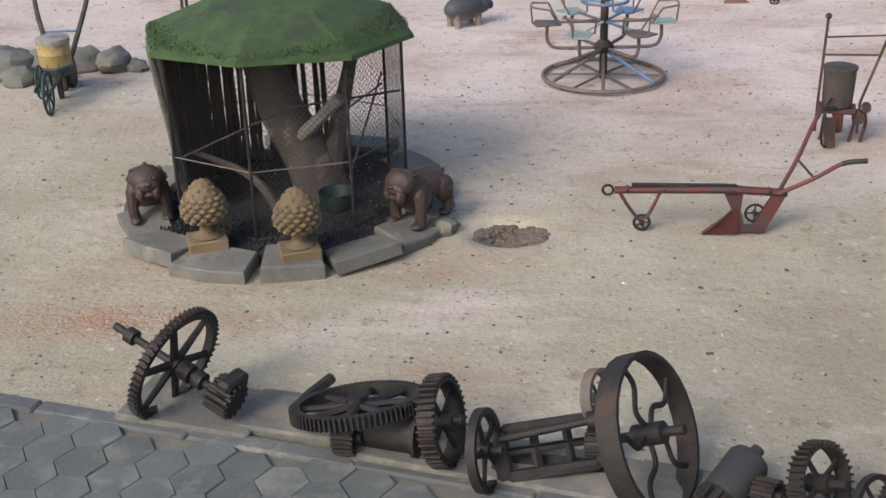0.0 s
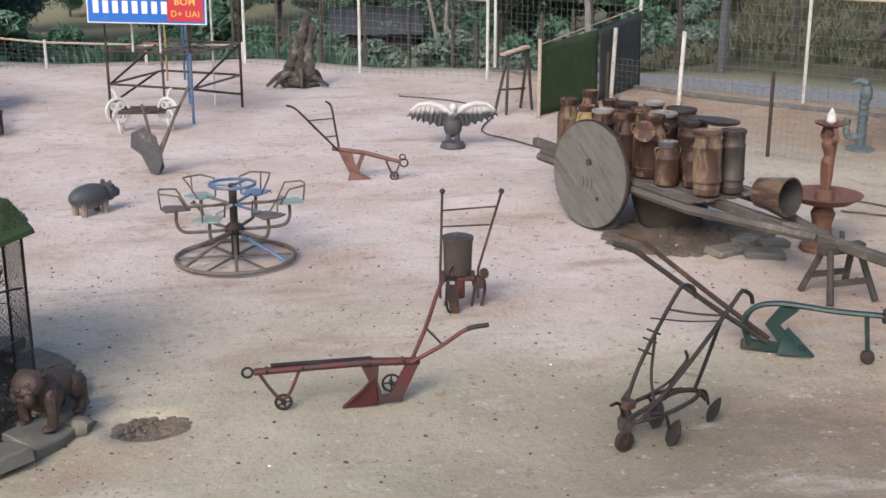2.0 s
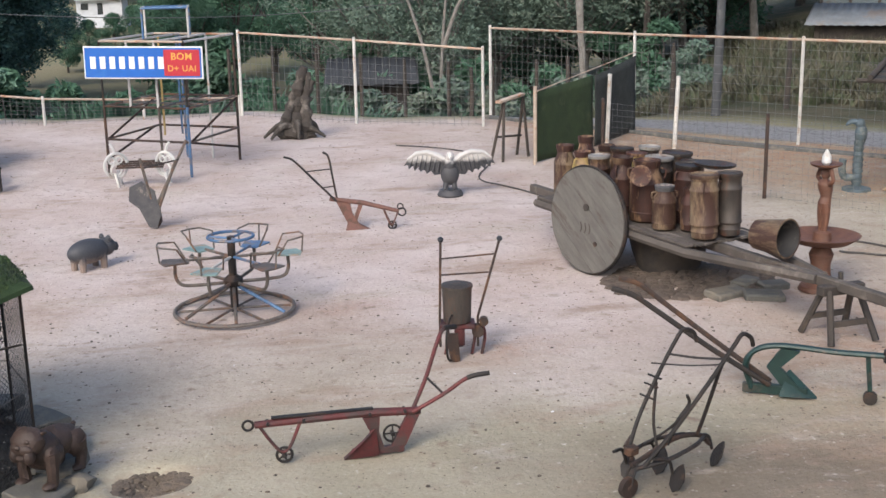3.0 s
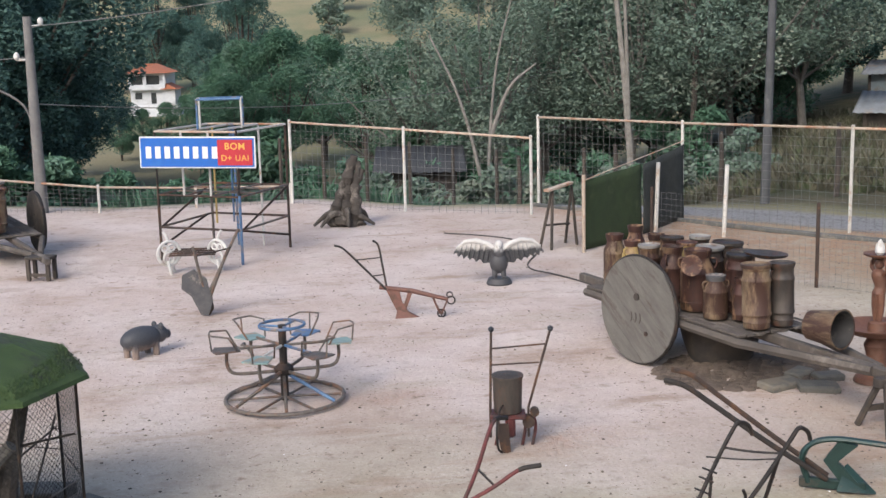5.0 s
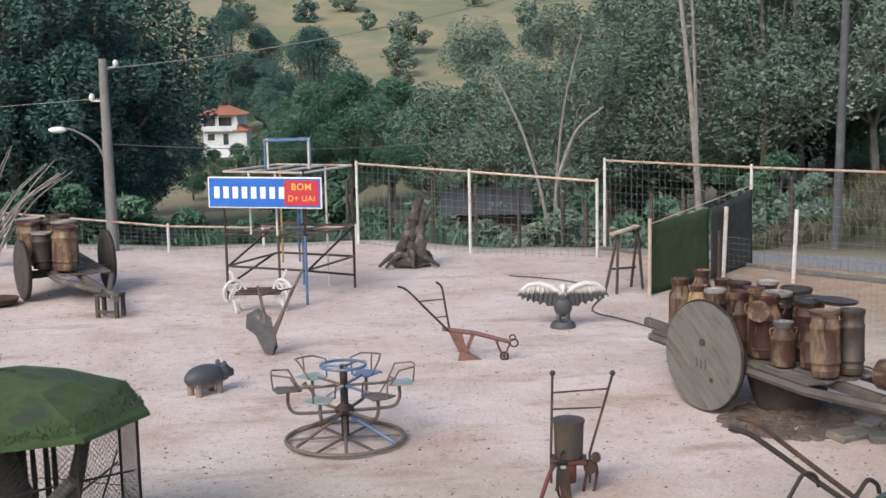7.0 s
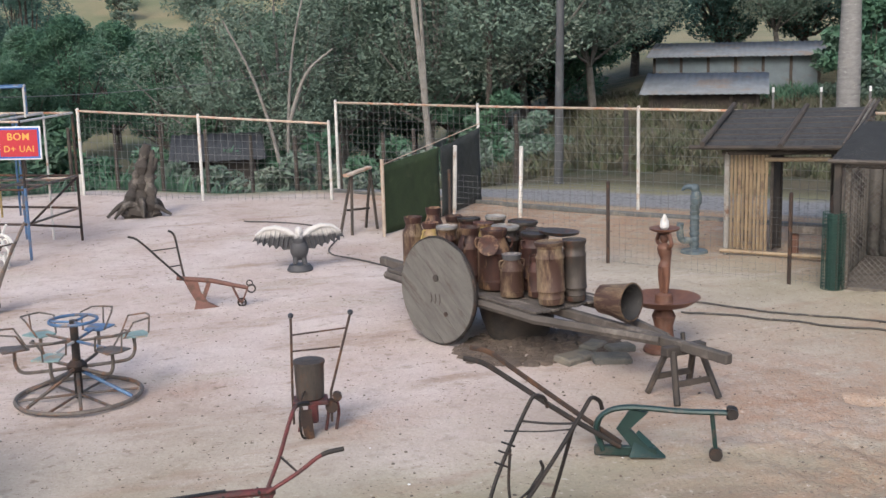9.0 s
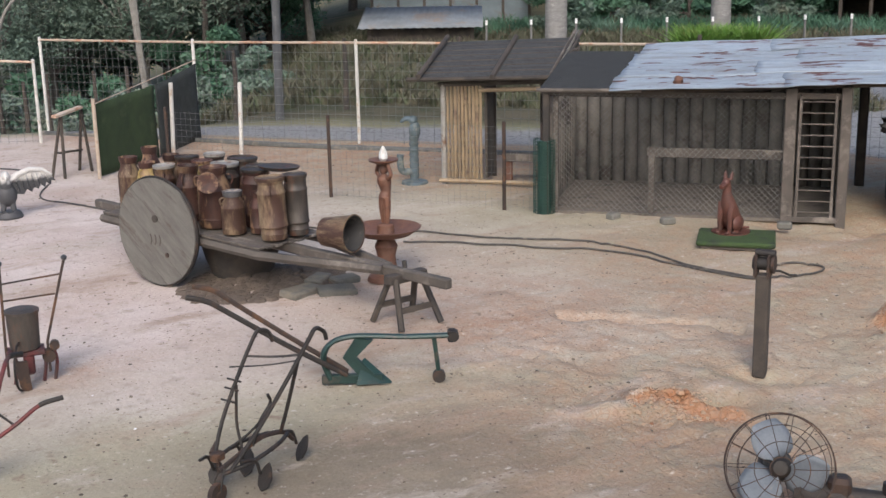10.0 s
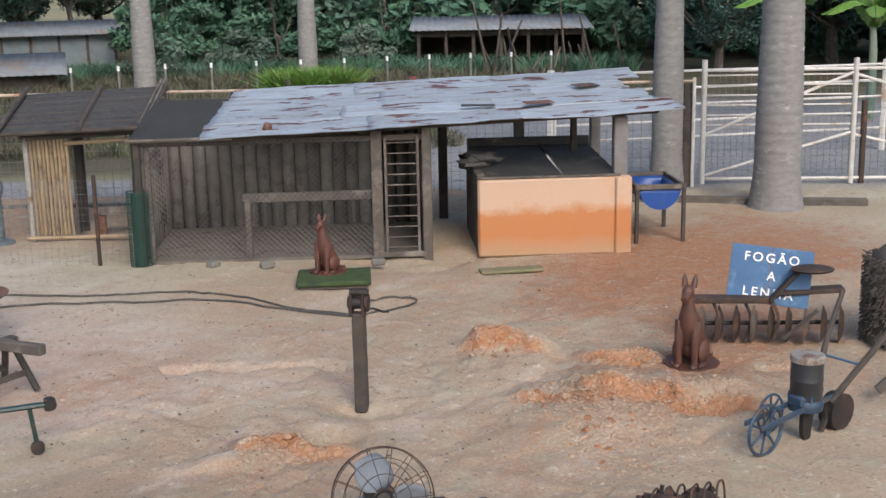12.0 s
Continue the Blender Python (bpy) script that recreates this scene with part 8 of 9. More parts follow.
for pts in (((10.18, 15.57, 0.03), (10.90, 14.58, 0.03), (11.63, 13.77, 0.03), (11.93, 12.95, 0.03), (11.99, 11.96, 0.03), (12.20, 11.19, 0.03)),
            ((9.76, 15.19, 0.03), (10.38, 14.62, 0.03), (11.06, 13.78, 0.03), (11.62, 13.05, 0.03), (11.84, 12.22, 0.03), (12.16, 11.15, 0.03), (12.53, 10.93, 0.03), (13.09, 10.87, 0.03), (13.07, 11.21, 0.03), (12.66, 11.41, 0.03)),
            ((8.9, 17.3, 0.03), (9.2, 16.4, 0.03), (9.0, 15.4, 0.03), (8.9, 14.6, 0.03)), ((5.9, 25.4, 0.04), (7.0, 24.2, 0.04), (7.2, 23.0, 0.03), (6.6, 21.4, 0.03), (7.0, 20.3, 0.03), (7.6, 18.4, 0.03))):
    hoses.tube([Vector((p.x, p.y, on_ground(p.x, p.y) + 0.02)) for p in bend(*pts, n=8)], 0.013, 6)
tagged(part("hose", hoses, ROPE), "black rubber hoses trailing across the earth", "hose")

# ---- blue board, disc harrow and stump ----
board = thing("painted_board", "blue painted board with white words leaning back", "sign", along((13.62, 6.95, 0.44), (14.06, 6.1, 0.44)) @ pose(0.5, 0.1, 0.0, -10, 6, 0) @ Matrix.Scale(0.86, 4))
part("panel", Shape().box((-0.26, 0, 0.36), (0.5, 0.025, 0.74), None, 0.006).box((0.26, 0, 0.36), (0.52, 0.025, 0.74), None, 0.006), DOORBLUE, board)
STAND = Matrix.Rotation(math.pi / 2, 4, 'X')
for text, z, dx in (("FOGÃO", 0.58, 0.0), ("A", 0.35, 0.02), ("LENHA", 0.13, 0.0)):
    lettering(text, 0.165, SIGNWHITE, Matrix.Translation((dx, -0.018, z)) @ STAND, board, "lettering", "white painted words", 1.35)
harrow = thing("disc_harrow", "rusty disc harrow with an iron seat on a plank", "harrow", along((13.5, 7.15, 0), (14.45, 5.75, 0)))
part("plank", Shape().box((0.36, 0, 0.5), (0.86, 0.2, 0.06), None, 0.01), RUST, harrow)
part("plank", Shape().box((1.24, 0.05, 0.52), (0.74, 0.2, 0.05), Matrix.Rotation(radians(-3), 4, 'Y'), 0.01), RUST, harrow)
part("axle", Shape().cyl((0.0, 0, 0.22), (1.6, 0.05, 0.22), 0.025, seg=8), IRON, harrow)
for i in range(9):
    part("disc", Shape().lathe([(0.005, 0.03), (0.12, 0.02), (0.2, -0.015), (0.21, -0.02), (0.2, -0.025), (0.1, 0.005), (0.005, 0.01)], 20, facing((0.05 + 0.19 * i, 0, 0.21), (0.95, -0.3, 0))), RUST if i % 3 else GREYPIPE, harrow, "dished steel disc")
for x in (0.15, 0.5, 0.8):
    part("tooth", Shape().tube(bend((x, 0, 0.48), (x + 0.06, -0.1, 0.3), (x, -0.14, 0.05)), 0.02, 6), RUST, harrow)
part("seat_post", Shape().box((0, 0, 0), (0.5, 0.08, 0.05), Matrix.Translation((0.92, -0.08, 0.68)) @ Matrix.Rotation(radians(-48), 4, 'Y'), 0.008), IRON, harrow)
part("seat", Shape().ell((1.2, -0.1, 0.86), (0.24, 0.16, 0.045), 16, 8), RUST, harrow, "dished iron seat")
part("draw_bar", Shape().tube([(0.9, -0.2, 0.1), (1.2, -0.45, 0.5)], 0.025, 6), OLDWOOD, harrow)
stumpy = thing("root_stump", "shaggy dark root stump standing on the earth", "stump", pose(14.75, 5.3, 0))
root = Shape()
rng = random.Random(6)
root.tube(bend((0, 0, 0), (0.05, 0, 0.5), (0, 0, 0.95), (0.05, 0, 1.05)), [0.42, 0.4, 0.4, 0.41, 0.42, 0.44, 0.45, 0.45, 0.44, 0.43, 0.42, 0.4, 0.38, 0.35, 0.3, 0.25, 0.18, 0.1, 0.04], 14)
for _ in range(1500):
    a, z = rng.uniform(0, 6.283), rng.uniform(0.05, 1.0)
    p = Vector((0.4 * math.cos(a), 0.4 * math.sin(a), z))
    root.cyl(p, p + Vector((0.07 * math.cos(a), 0.07 * math.sin(a), rng.uniform(-0.1, 0.04))) * 1.0, 0.011, 0.004, 4)
tagged(part("root_mass", root, BARK, stumpy), kind="stuff")
skull = thing("driftwood", "pale driftwood lump on the earth", "driftwood", pose(13.35, 4.7, 0))
part("wood", Shape().ell((0, 0, 0.12), (0.32, 0.16, 0.12), 12, 8, None, 0.6).tube(bend((-0.3, 0, 0.1), (-0.5, 0.1, 0.2), (-0.6, 0.2, 0.1)), 0.05, 7), OLDWOOD, skull)

# ---- gate ----
gate = thing("gate", "white steel farm gate with diagonal braces", "gate")
GA, GB, GC = Vector((23.0, 11.75, 0)), Vector((24.6, 9.4, 0)), Vector((26.6, 6.6, 0))
for p in (GA, GB, GC):
    part("gate_post", Shape().cyl(p, p + Vector((0, 0, 2.4)), 0.055, seg=10), WHITEPIPE, gate)
for a, b in ((GA, GB), (GB, GC)):
    for z in (0.1, 2.2):
        part("rail", Shape().cyl(a + Vector((0, 0, z)), b + Vector((0, 0, z)), 0.035, seg=8), WHITEPIPE, gate)
    part("brace", Shape().cyl(a + Vector((0, 0, 0.95)), b + Vector((0, 0, 2.15 if a is GA else 0.12)), 0.03, seg=8), WHITEPIPE, gate)
    part("brace", Shape().cyl(a + Vector((0, 0, 0.15 if a is GA else 2.1)), b + Vector((0, 0, 1.0)), 0.03, seg=8), WHITEPIPE, gate)
    g = Shape()
    for k in range(24):
        q = a.lerp(b, (k + 0.5) / 24)
        g.cyl(q + Vector((0, 0, 0.12)), q + Vector((0, 0, 2.18)), 0.005, seg=3)
    for k in range(16):
        g.cyl(a + Vector((0, 0, 0.15 + 0.13 * k)), b + Vector((0, 0, 0.15 + 0.13 * k)), 0.004, seg=3)
    tagged(part("wire_mesh", g, WIRE, gate), kind="stuff")
for k in range(6):
    part("rail", Shape().cyl(GA + Vector((0, 0, 1.15 + 0.19 * k)), GB + Vector((0, 0, 1.15 + 0.19 * k)), 0.018, seg=6), WHITEPIPE, gate)
part("latch_post", Shape().cyl(GB + Vector((0.12, -0.16, 0)), GB + Vector((0.12, -0.16, 1.6)), 0.06, seg=10), RUST, gate, "rust-brown latch post")
tagged(part("gate_pillar", Shape().tube([(22.6, 11.95, -0.1), (22.6, 11.95, 2.0)], [0.16, 0.14], 10), DARKWOOD), "dark round timber post beside the gate", "post")
corral = thing("corral_fence", "white railed corral fence behind the gate", "fence", kind="structure")
for i in range(7):
    a, b = Vector((23.4 + 2.0 * i, 15.5 - 1.7 * i, 0)), Vector((25.4 + 2.0 * i, 13.8 - 1.7 * i, 0))
    z = 0.15
    part("fence_post", Shape().box((a.x, a.y, 1.0), (0.12, 0.12, 2.1), None, 0.01), WHITEPIPE, corral)
    for k in range(5):
        part("rail", Shape().cyl(a + Vector((0, 0, 0.5 + 0.36 * k)), b + Vector((0, 0, 0.5 + 0.36 * k)), 0.03, seg=6), WHITEPIPE, corral)
edge = thing("edging", "low wooden edging beside the paved road", "edging", along((20.3, 12.6, 0.04), (22.6, 8.2, 0.04)), kind="structure")
part("timber", Shape().box((2.4, 0, 0), (4.8, 0.14, 0.16), None, 0.02), OLDWOOD, edge)


# ---- sheds, house and far fence ----
def shed(label, a, b, deep, h_front, h_back, wall_mat, roof_mat, posts=5, wall_from=0.0, z0=None):
    a, b = Vector((*a, 0)), Vector((*b, 0))
    z0 = on_ground(a.x, a.y) - 0.1 if z0 is None else z0
    m = Matrix.Translation((0, 0, z0)) @ along(a, b)
    L = (b - a).length
    t = thing("shed", label, "shed", m, "sheds")
    for i in range(posts):
        x = L * i / (posts - 1)
        part("post", Shape().box((x, 0, h_front / 2), (0.14, 0.14, h_front), None, 0.01), DARKWOOD, t)
        part("post", Shape().box((x, deep, h_back / 2), (0.14, 0.14, h_back), None, 0.01), DARKWOOD, t)
    part("front_wall", Shape().box((L / 2, 0.02, (wall_from + h_front) / 2), (L, 0.06, h_front - wall_from)), wall_mat, t)
    part("back_wall", Shape().box((L / 2, deep, h_back / 2), (L, 0.06, h_back)), DARKWOOD, t)
    for x in (0, L):
        part("side_wall", Shape().box((x, deep / 2, h_front / 2), (0.06, deep, h_front)), wall_mat, t)
    r, n = Shape(), int(L / 0.06)
    vs = []
    for i in range(n + 1):
        x = -0.4 + (L + 0.8) * i / n
        w = 0.02 * math.sin(i * math.pi / 2)
        vs += [(x, -0.5, h_front + 0.05 + w), (x, deep + 0.3, h_back + 0.08 + w)]
    r.add(vs, [(2 * i, 2 * i + 2, 2 * i + 3, 2 * i + 1) for i in range(n)])
    ob = part("roof", r, roof_mat, t, "corrugated sheet roof")
    ob.modifiers.new("thick", 'SOLIDIFY').thickness = 0.02
    return t


SHEDWALL = surface("blue_grey_sheet", (0.16, 0.20, 0.225), (0.12, 0.15, 0.17), 1.5, 0.8, 0, (0.12, 0.11, 0.10), 0.3, 0.2, 12)
SHEDROOF = surface("grey_sheet_roof", (0.20, 0.22, 0.245), (0.145, 0.16, 0.175), 1.2, 0.7, 0, (0.18, 0.15, 0.13), 0.3, 0.2, 12)
shed("long blue-grey shed with a sheet roof beyond the field", (32.5, 55.4), (39.0, 50.9), 5, 2.6, 3.1, SHEDWALL, SHEDROOF, 7, 1.0, -1.0)
shed("low dark open shed with a grey roof", (24.4, 41.6), (27.6, 39.4), 3, 1.25, 1.8, DARKWOOD, SHEDROOF, 5, 0.2, -0.4)
shed("small dark shed roof below the yard", (6.9, 41.3), (9.2, 40.9), 3, 1.5, 2.0, DARKWOOD, THATCH, 4, 0.5, -2.0)
shed("open storage shed with a corrugated roof and clutter", (42.0, 34.2), (46.2, 28.6), 4, 2.1, 2.5, DARKWOOD, SHEDROOF, 7, 1.85, -0.3)
rng = random.Random(9)
for i in range(16):
    x, y = 40.5 + rng.uniform(0, 6.5), 31.5 - rng.uniform(0, 5.5)
    tagged(part("scrap_timber", Shape().cyl((0, 0, 0), (rng.uniform(-1.3, 1.3), rng.uniform(-0.6, 0.6), rng.uniform(1.0, 3.2)), 0.06, 0.04, 6), OLDWOOD if i % 2 else DARKWOOD, m=Matrix.Translation((x, y, on_ground(x, y)))), "grey timber leaning in a scrap heap", "timber", "scrap timber heap")
tagged(part("red_tank", Shape().ell((0, 0, 0.18), (0.28, 0.18, 0.2), 14, 8), SIGNRED, m=Matrix.Translation((37.0, 30.4, on_ground(37.0, 30.4)))), "red tank in the scrap yard", "tank")
for i in range(12):
    x, y = 25.5 + i * 1.2, 35.5 - i * 0.92
    s = thing("fence_stake", "short white-topped stake along the far field", "stake", Matrix.Translation((x, y, on_ground(x, y))), "white-topped stakes")
    part("stake", Shape().cyl((0, 0, -0.1), (0, 0, 1.25), 0.04, seg=7), CONCRETE, s)
    part("cap", Shape().cyl((0, 0, 1.2), (0, 0, 1.36), 0.045, seg=7), SIGNWHITE, s, "white painted top")

HX, HY, HZ = -7.2, 171.0, -4.3
house = thing("house", "white two-storey house with orange tile roofs", "house", pose(HX, HY, HZ, 0, 0, -10) @ Matrix.Scale(0.78, 4))
part("wall", Shape().box((0, 4, 2.6), (6.2, 8, 5.6)), HOUSEWALL, house)
part("wall", Shape().box((3.6, 2.0, 1.2), (2.2, 5, 2.6)), HOUSEWALL, house)
part("roof", Shape().add([(-3.9, -1.6, 5.3), (3.8, -1.6, 5.3), (3.8, 8.6, 5.3), (-3.9, 8.6, 5.3), (-0.9, 2.6, 6.9), (0.8, 4.4, 6.9)], [(0, 1, 5, 4), (1, 2, 5), (2, 3, 4, 5), (3, 0, 4), (3, 2, 1, 0)]), TILE, house, "hipped orange tile roof")
part("roof", Shape().add([(2.3, -1.2, 2.5), (5.2, -1.2, 2.5), (5.2, 5, 2.5), (2.3, 5, 2.5), (3.1, 0, 3.5), (3.1, 5, 3.5)], [(0, 1, 4), (1, 2, 5, 4), (0, 4, 5, 3), (2, 3, 5), (3, 2, 1, 0)]), TILE, house, "low lean-to tile roof")
for x, z, w, h in ((-1.9, 4.1, 2.0, 1.5), (0.8, 4.1, 2.4, 1.5), (0.9, 1.0, 0.9, 1.9), (-1.7, 1.4, 1.2, 1.1)):
    win = part("window", Shape().box((x, -0.03, z), (w, 0.1, h)), GLASSDARK, house, "dark window opening")
part("foundation", Shape().box((0.8, 4, -2.4), (8.4, 8.2, 4.6)), HOUSEWALL, house)
part("balcony", Shape().box((0, -0.5, 2.9), (6.2, 1.0, 0.9)), HOUSEWALL, house)
for x in (-3.0, -0.2, 3.0):
    part("column", Shape().box((x, -0.9, 4.2), (0.25, 0.25, 2.4)), HOUSEWALL, house)

# ---- grasses ----
def grass_patch(name, label, spots, count, tall, mat, seed):
    rng = random.Random(seed)
    s = Shape()
    for _ in range(count):
        cx, cy, r = spots[rng.randrange(len(spots))]
        a, q = rng.uniform(0, 6.283), r * math.sqrt(rng.random())
        x, y = cx + q * math.cos(a), cy + q * math.sin(a)
        z = on_ground(x, y)
        h = tall * rng.uniform(0.5, 1.15)
        d = Vector((rng.gauss(0, 0.35), rng.gauss(0, 0.35), 1)) * h
        w = Vector((math.cos(a * 3), math.sin(a * 3), 0)) * 0.02 * (1 + h)
        p = Vector((x, y, z))
        mid_p = p + d * 0.6
        s.add([p - w, p + w, mid_p + w * 0.8, mid_p - w * 0.8, p + d + Vector((d.x, d.y, 0)) * 0.4], [(0, 1, 2, 3), (3, 2, 4)])
    return tagged(part(name, s, mat, smooth=False), label, "grass", kind="stuff")


grass_patch("tall_grass", "bright green tall grass clump behind the roof", [(30.0, 30.0, 0.5), (30.5, 29.5, 0.5), (31.2, 28.8, 0.3)], 2400, 1.15, LEAFFRESH, 1)
grass_patch("dry_grass", "dry brown and green grass over the field", [(20 + 3.0 * i + 2 * (j % 2), 40 - 2.6 * i + 4.5 * j, 3.2) for i in range(7) for j in range(4)] + [(14 + 2 * i, 34 - 1.6 * i, 2.2) for i in range(5)], 26000, 0.55, DRYGRASS, 2)
grass_patch("green_grass", "green grass on the slope beyond the fence", [(0.5 + 1.6 * i, 36.5 + (i % 3) * 1.5, 2.0) for i in range(8)] + [(32 + 2 * i, 44 - 2.2 * i, 2.5) for i in range(8)], 15000, 0.75, LEAFMID, 3)
grass_patch("verge_grass", "short grey-green grass beyond the fence", [(14.5 + 1.5 * i + 1.2 * j, 29.5 - 1.75 * i + 1.4 * j, 1.3) for i in range(7) for j in range(1, 5)], 22000, 0.3, DRYGRASS, 7)


# ---- old machine parts along the kerb ----
def gear(name, label, c, axis, R, wide, teeth, spokes, hub=0.05, tooth=0.022, mat=IRON, curved=False, category="gear wheel", axle=0.0):
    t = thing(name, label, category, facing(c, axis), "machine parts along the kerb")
    r_in = R * (0.94 if curved else 0.84)
    h = wide / 2
    rim, n = Shape(), max(28, teeth)
    vs = [(r * math.cos(2 * math.pi * k / n), r * math.sin(2 * math.pi * k / n), z) for r, z in ((R - tooth, -h), (R - tooth, h), (r_in, h), (r_in, -h)) for k in range(n)]
    rim.add(vs, [(a * n + k, a * n + (k + 1) % n, ((a + 1) % 4) * n + (k + 1) % n, ((a + 1) % 4) * n + k) for a in range(4) for k in range(n)])
    for k in range(teeth):
        a = 2 * math.pi * k / teeth
        w = math.pi * R / teeth * 0.62
        rim.box((R - tooth / 2 - 0.002, 0, 0), (tooth + 0.01, w, wide), Matrix.Rotation(a, 4, 'Z'), 0.003)
    part("toothed_rim" if teeth else "rim", rim, mat, t)
    for k in range(spokes):
        a = 2 * math.pi * k / spokes + 0.3
        if curved:
            line = [Matrix.Rotation(a, 3, 'Z') @ Vector(p) for p in bend((hub * 0.6, 0, 0), (R * 0.35, R * 0.1, 0), (R * 0.62, -R * 0.08, 0), (r_in + 0.005, R * 0.02, 0))]
            part("spoke", Shape().tube(line, R * 0.042, 8, flat=0.7), mat, t, "curved iron spoke")
        else:
            part("spoke", Shape().tube([(hub * 0.6 * math.cos(a), hub * 0.6 * math.sin(a), 0), ((r_in + 0.005) * math.cos(a), (r_in + 0.005) * math.sin(a), 0)], [R * 0.1, R * 0.075], 6, flat=0.6), mat, t)
    part("hub", Shape().lathe([(hub * 0.5, -h * 1.5), (hub, -h * 1.4), (hub, h * 1.4), (hub * 0.5, h * 1.5)], 14), mat, t)
    if axle:
        part("axle", Shape().cyl((0, 0, -axle), (0, 0, axle), hub * 0.45, seg=10), mat, t)
    return t


slabs = ((-0.62, 7.72, 0.85, 0.5, -12), (0.1, 7.62, 0.8, 0.42, -10), (0.75, 7.35, 0.7, 0.45, -14), (1.5, 7.15, 0.9, 0.4, -14), (2.3, 6.95, 0.8, 0.4, -14), (3.1, 6.8, 0.8, 0.36, -14))
for i, (x, y, w, d, a) in enumerate(slabs):
    tagged(part("stone_slab", Shape().box((0, 0, 0.035), (w, d, 0.09), None, 0.015), STONE, m=pose(x, y, 0, 2 * (i % 2), 1, a)), "flat grey stone slab under the old machine parts", "stone", "slabs along the kerb")
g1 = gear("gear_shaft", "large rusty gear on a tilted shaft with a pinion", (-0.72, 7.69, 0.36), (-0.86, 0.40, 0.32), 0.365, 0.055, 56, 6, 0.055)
part("shaft", Shape().cyl((0, 0, -0.4), (0, 0, 0.46), 0.024, seg=10).cyl((0, 0, 0.3), (0, 0, 0.36), 0.05, seg=10).cyl((0, 0, -0.13), (0, 0, -0.05), 0.06, seg=10).cyl((0, 0, -0.22), (0, 0, -0.16), 0.055, seg=10), IRON, g1)
pin = Shape().cyl((0, 0, -0.46), (0, 0, -0.3), 0.085, seg=16)
for k in range(14):
    pin.box((0.095, 0, -0.38), (0.035, 0.022, 0.16), Matrix.Rotation(2 * math.pi * k / 14, 4, 'Z'), 0.004)
tagged(part("pinion", pin, IRON, g1), kind="stuff")
part("bearing_foot", Shape().box((-0.03, 0.06, -0.39), (0.2, 0.16, 0.1), None, 0.02), IRON, g1)
tagged(part("iron_bar", Shape().tube([(-0.02, 7.62, 0.1), (0.05, 7.75, 0.13), (0.16, 7.9, 0.16)], 0.035, 6), IRON), "short dark iron bar lying on the slab", "bar")
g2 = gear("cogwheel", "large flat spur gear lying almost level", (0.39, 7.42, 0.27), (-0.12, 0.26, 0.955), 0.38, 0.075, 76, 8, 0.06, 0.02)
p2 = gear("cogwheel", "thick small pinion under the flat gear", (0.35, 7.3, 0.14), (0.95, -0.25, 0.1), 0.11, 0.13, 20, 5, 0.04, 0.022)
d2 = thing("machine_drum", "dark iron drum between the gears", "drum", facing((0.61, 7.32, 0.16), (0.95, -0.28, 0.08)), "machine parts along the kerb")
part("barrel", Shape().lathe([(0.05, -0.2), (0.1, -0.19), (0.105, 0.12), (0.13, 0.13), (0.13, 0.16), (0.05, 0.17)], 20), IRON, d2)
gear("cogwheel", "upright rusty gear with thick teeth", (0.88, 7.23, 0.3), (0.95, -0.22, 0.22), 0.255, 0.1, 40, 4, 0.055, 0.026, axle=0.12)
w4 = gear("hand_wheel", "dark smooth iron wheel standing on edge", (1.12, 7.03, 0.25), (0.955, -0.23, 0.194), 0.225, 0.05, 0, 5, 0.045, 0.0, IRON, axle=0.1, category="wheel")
tagged(part("iron_shaft", Shape().cyl((1.2, 7.12, 0.26), (1.78, 7.12, 0.42), 0.022, seg=10).cyl((1.66, 7.12, 0.385), (1.72, 7.12, 0.402), 0.05, seg=12), IRON), "long iron shaft running into the pulley", "shaft", "machine parts along the kerb")
br = thing("cast_bracket", "dark cast iron bracket with oval holes", "casting", pose(1.47, 7.22, 0.1, 32, 0, -6), "machine parts along the kerb")
for a, b, c, d in ((-0.26, 0.0, 0.09, 0.3), (0.26, 0.0, 0.09, 0.3), (0, 0.14, 0.5, 0.07), (0, -0.13, 0.5, 0.07), (-0.08, 0.0, 0.05, 0.24), (0.1, 0.0, 0.05, 0.24), (0, 0.01, 0.5, 0.045)):
    part("web", Shape().box((a, b, 0.1), (c, d, 0.05), Matrix.Rotation(0.25, 4, 'Z'), 0.02), IRON, br)
part("base", Shape().box((0.05, -0.1, -0.01), (0.62, 0.2, 0.07), None, 0.015), IRON, br)
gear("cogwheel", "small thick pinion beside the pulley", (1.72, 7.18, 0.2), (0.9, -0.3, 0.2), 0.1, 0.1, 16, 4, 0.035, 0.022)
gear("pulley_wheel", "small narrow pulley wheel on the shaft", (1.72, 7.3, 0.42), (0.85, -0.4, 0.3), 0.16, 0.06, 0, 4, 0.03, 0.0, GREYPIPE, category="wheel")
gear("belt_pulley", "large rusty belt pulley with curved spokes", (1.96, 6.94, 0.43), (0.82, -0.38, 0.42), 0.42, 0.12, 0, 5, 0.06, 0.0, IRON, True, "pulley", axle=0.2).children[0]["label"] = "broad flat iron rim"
mt = thing("electric_motor", "dark iron motor drum with a toothed coupling", "motor", facing((2.42, 6.98, 0.16), (0.55, 0.6, 0.35)), "machine parts along the kerb")
part("casing", Shape().lathe([(0.06, -0.16), (0.11, -0.15), (0.115, 0.1), (0.1, 0.13), (0.04, 0.14), (0.035, 0.2), (0.03, 0.2)], 20), BLACKSHEET, mt)
cp = Shape().cyl((0, 0, -0.24), (0, 0, -0.15), 0.08, seg=14)
for k in range(10):
    cp.box((0.09, 0, -0.2), (0.05, 0.03, 0.09), Matrix.Rotation(2 * math.pi * k / 10, 4, 'Z'), 0.005)
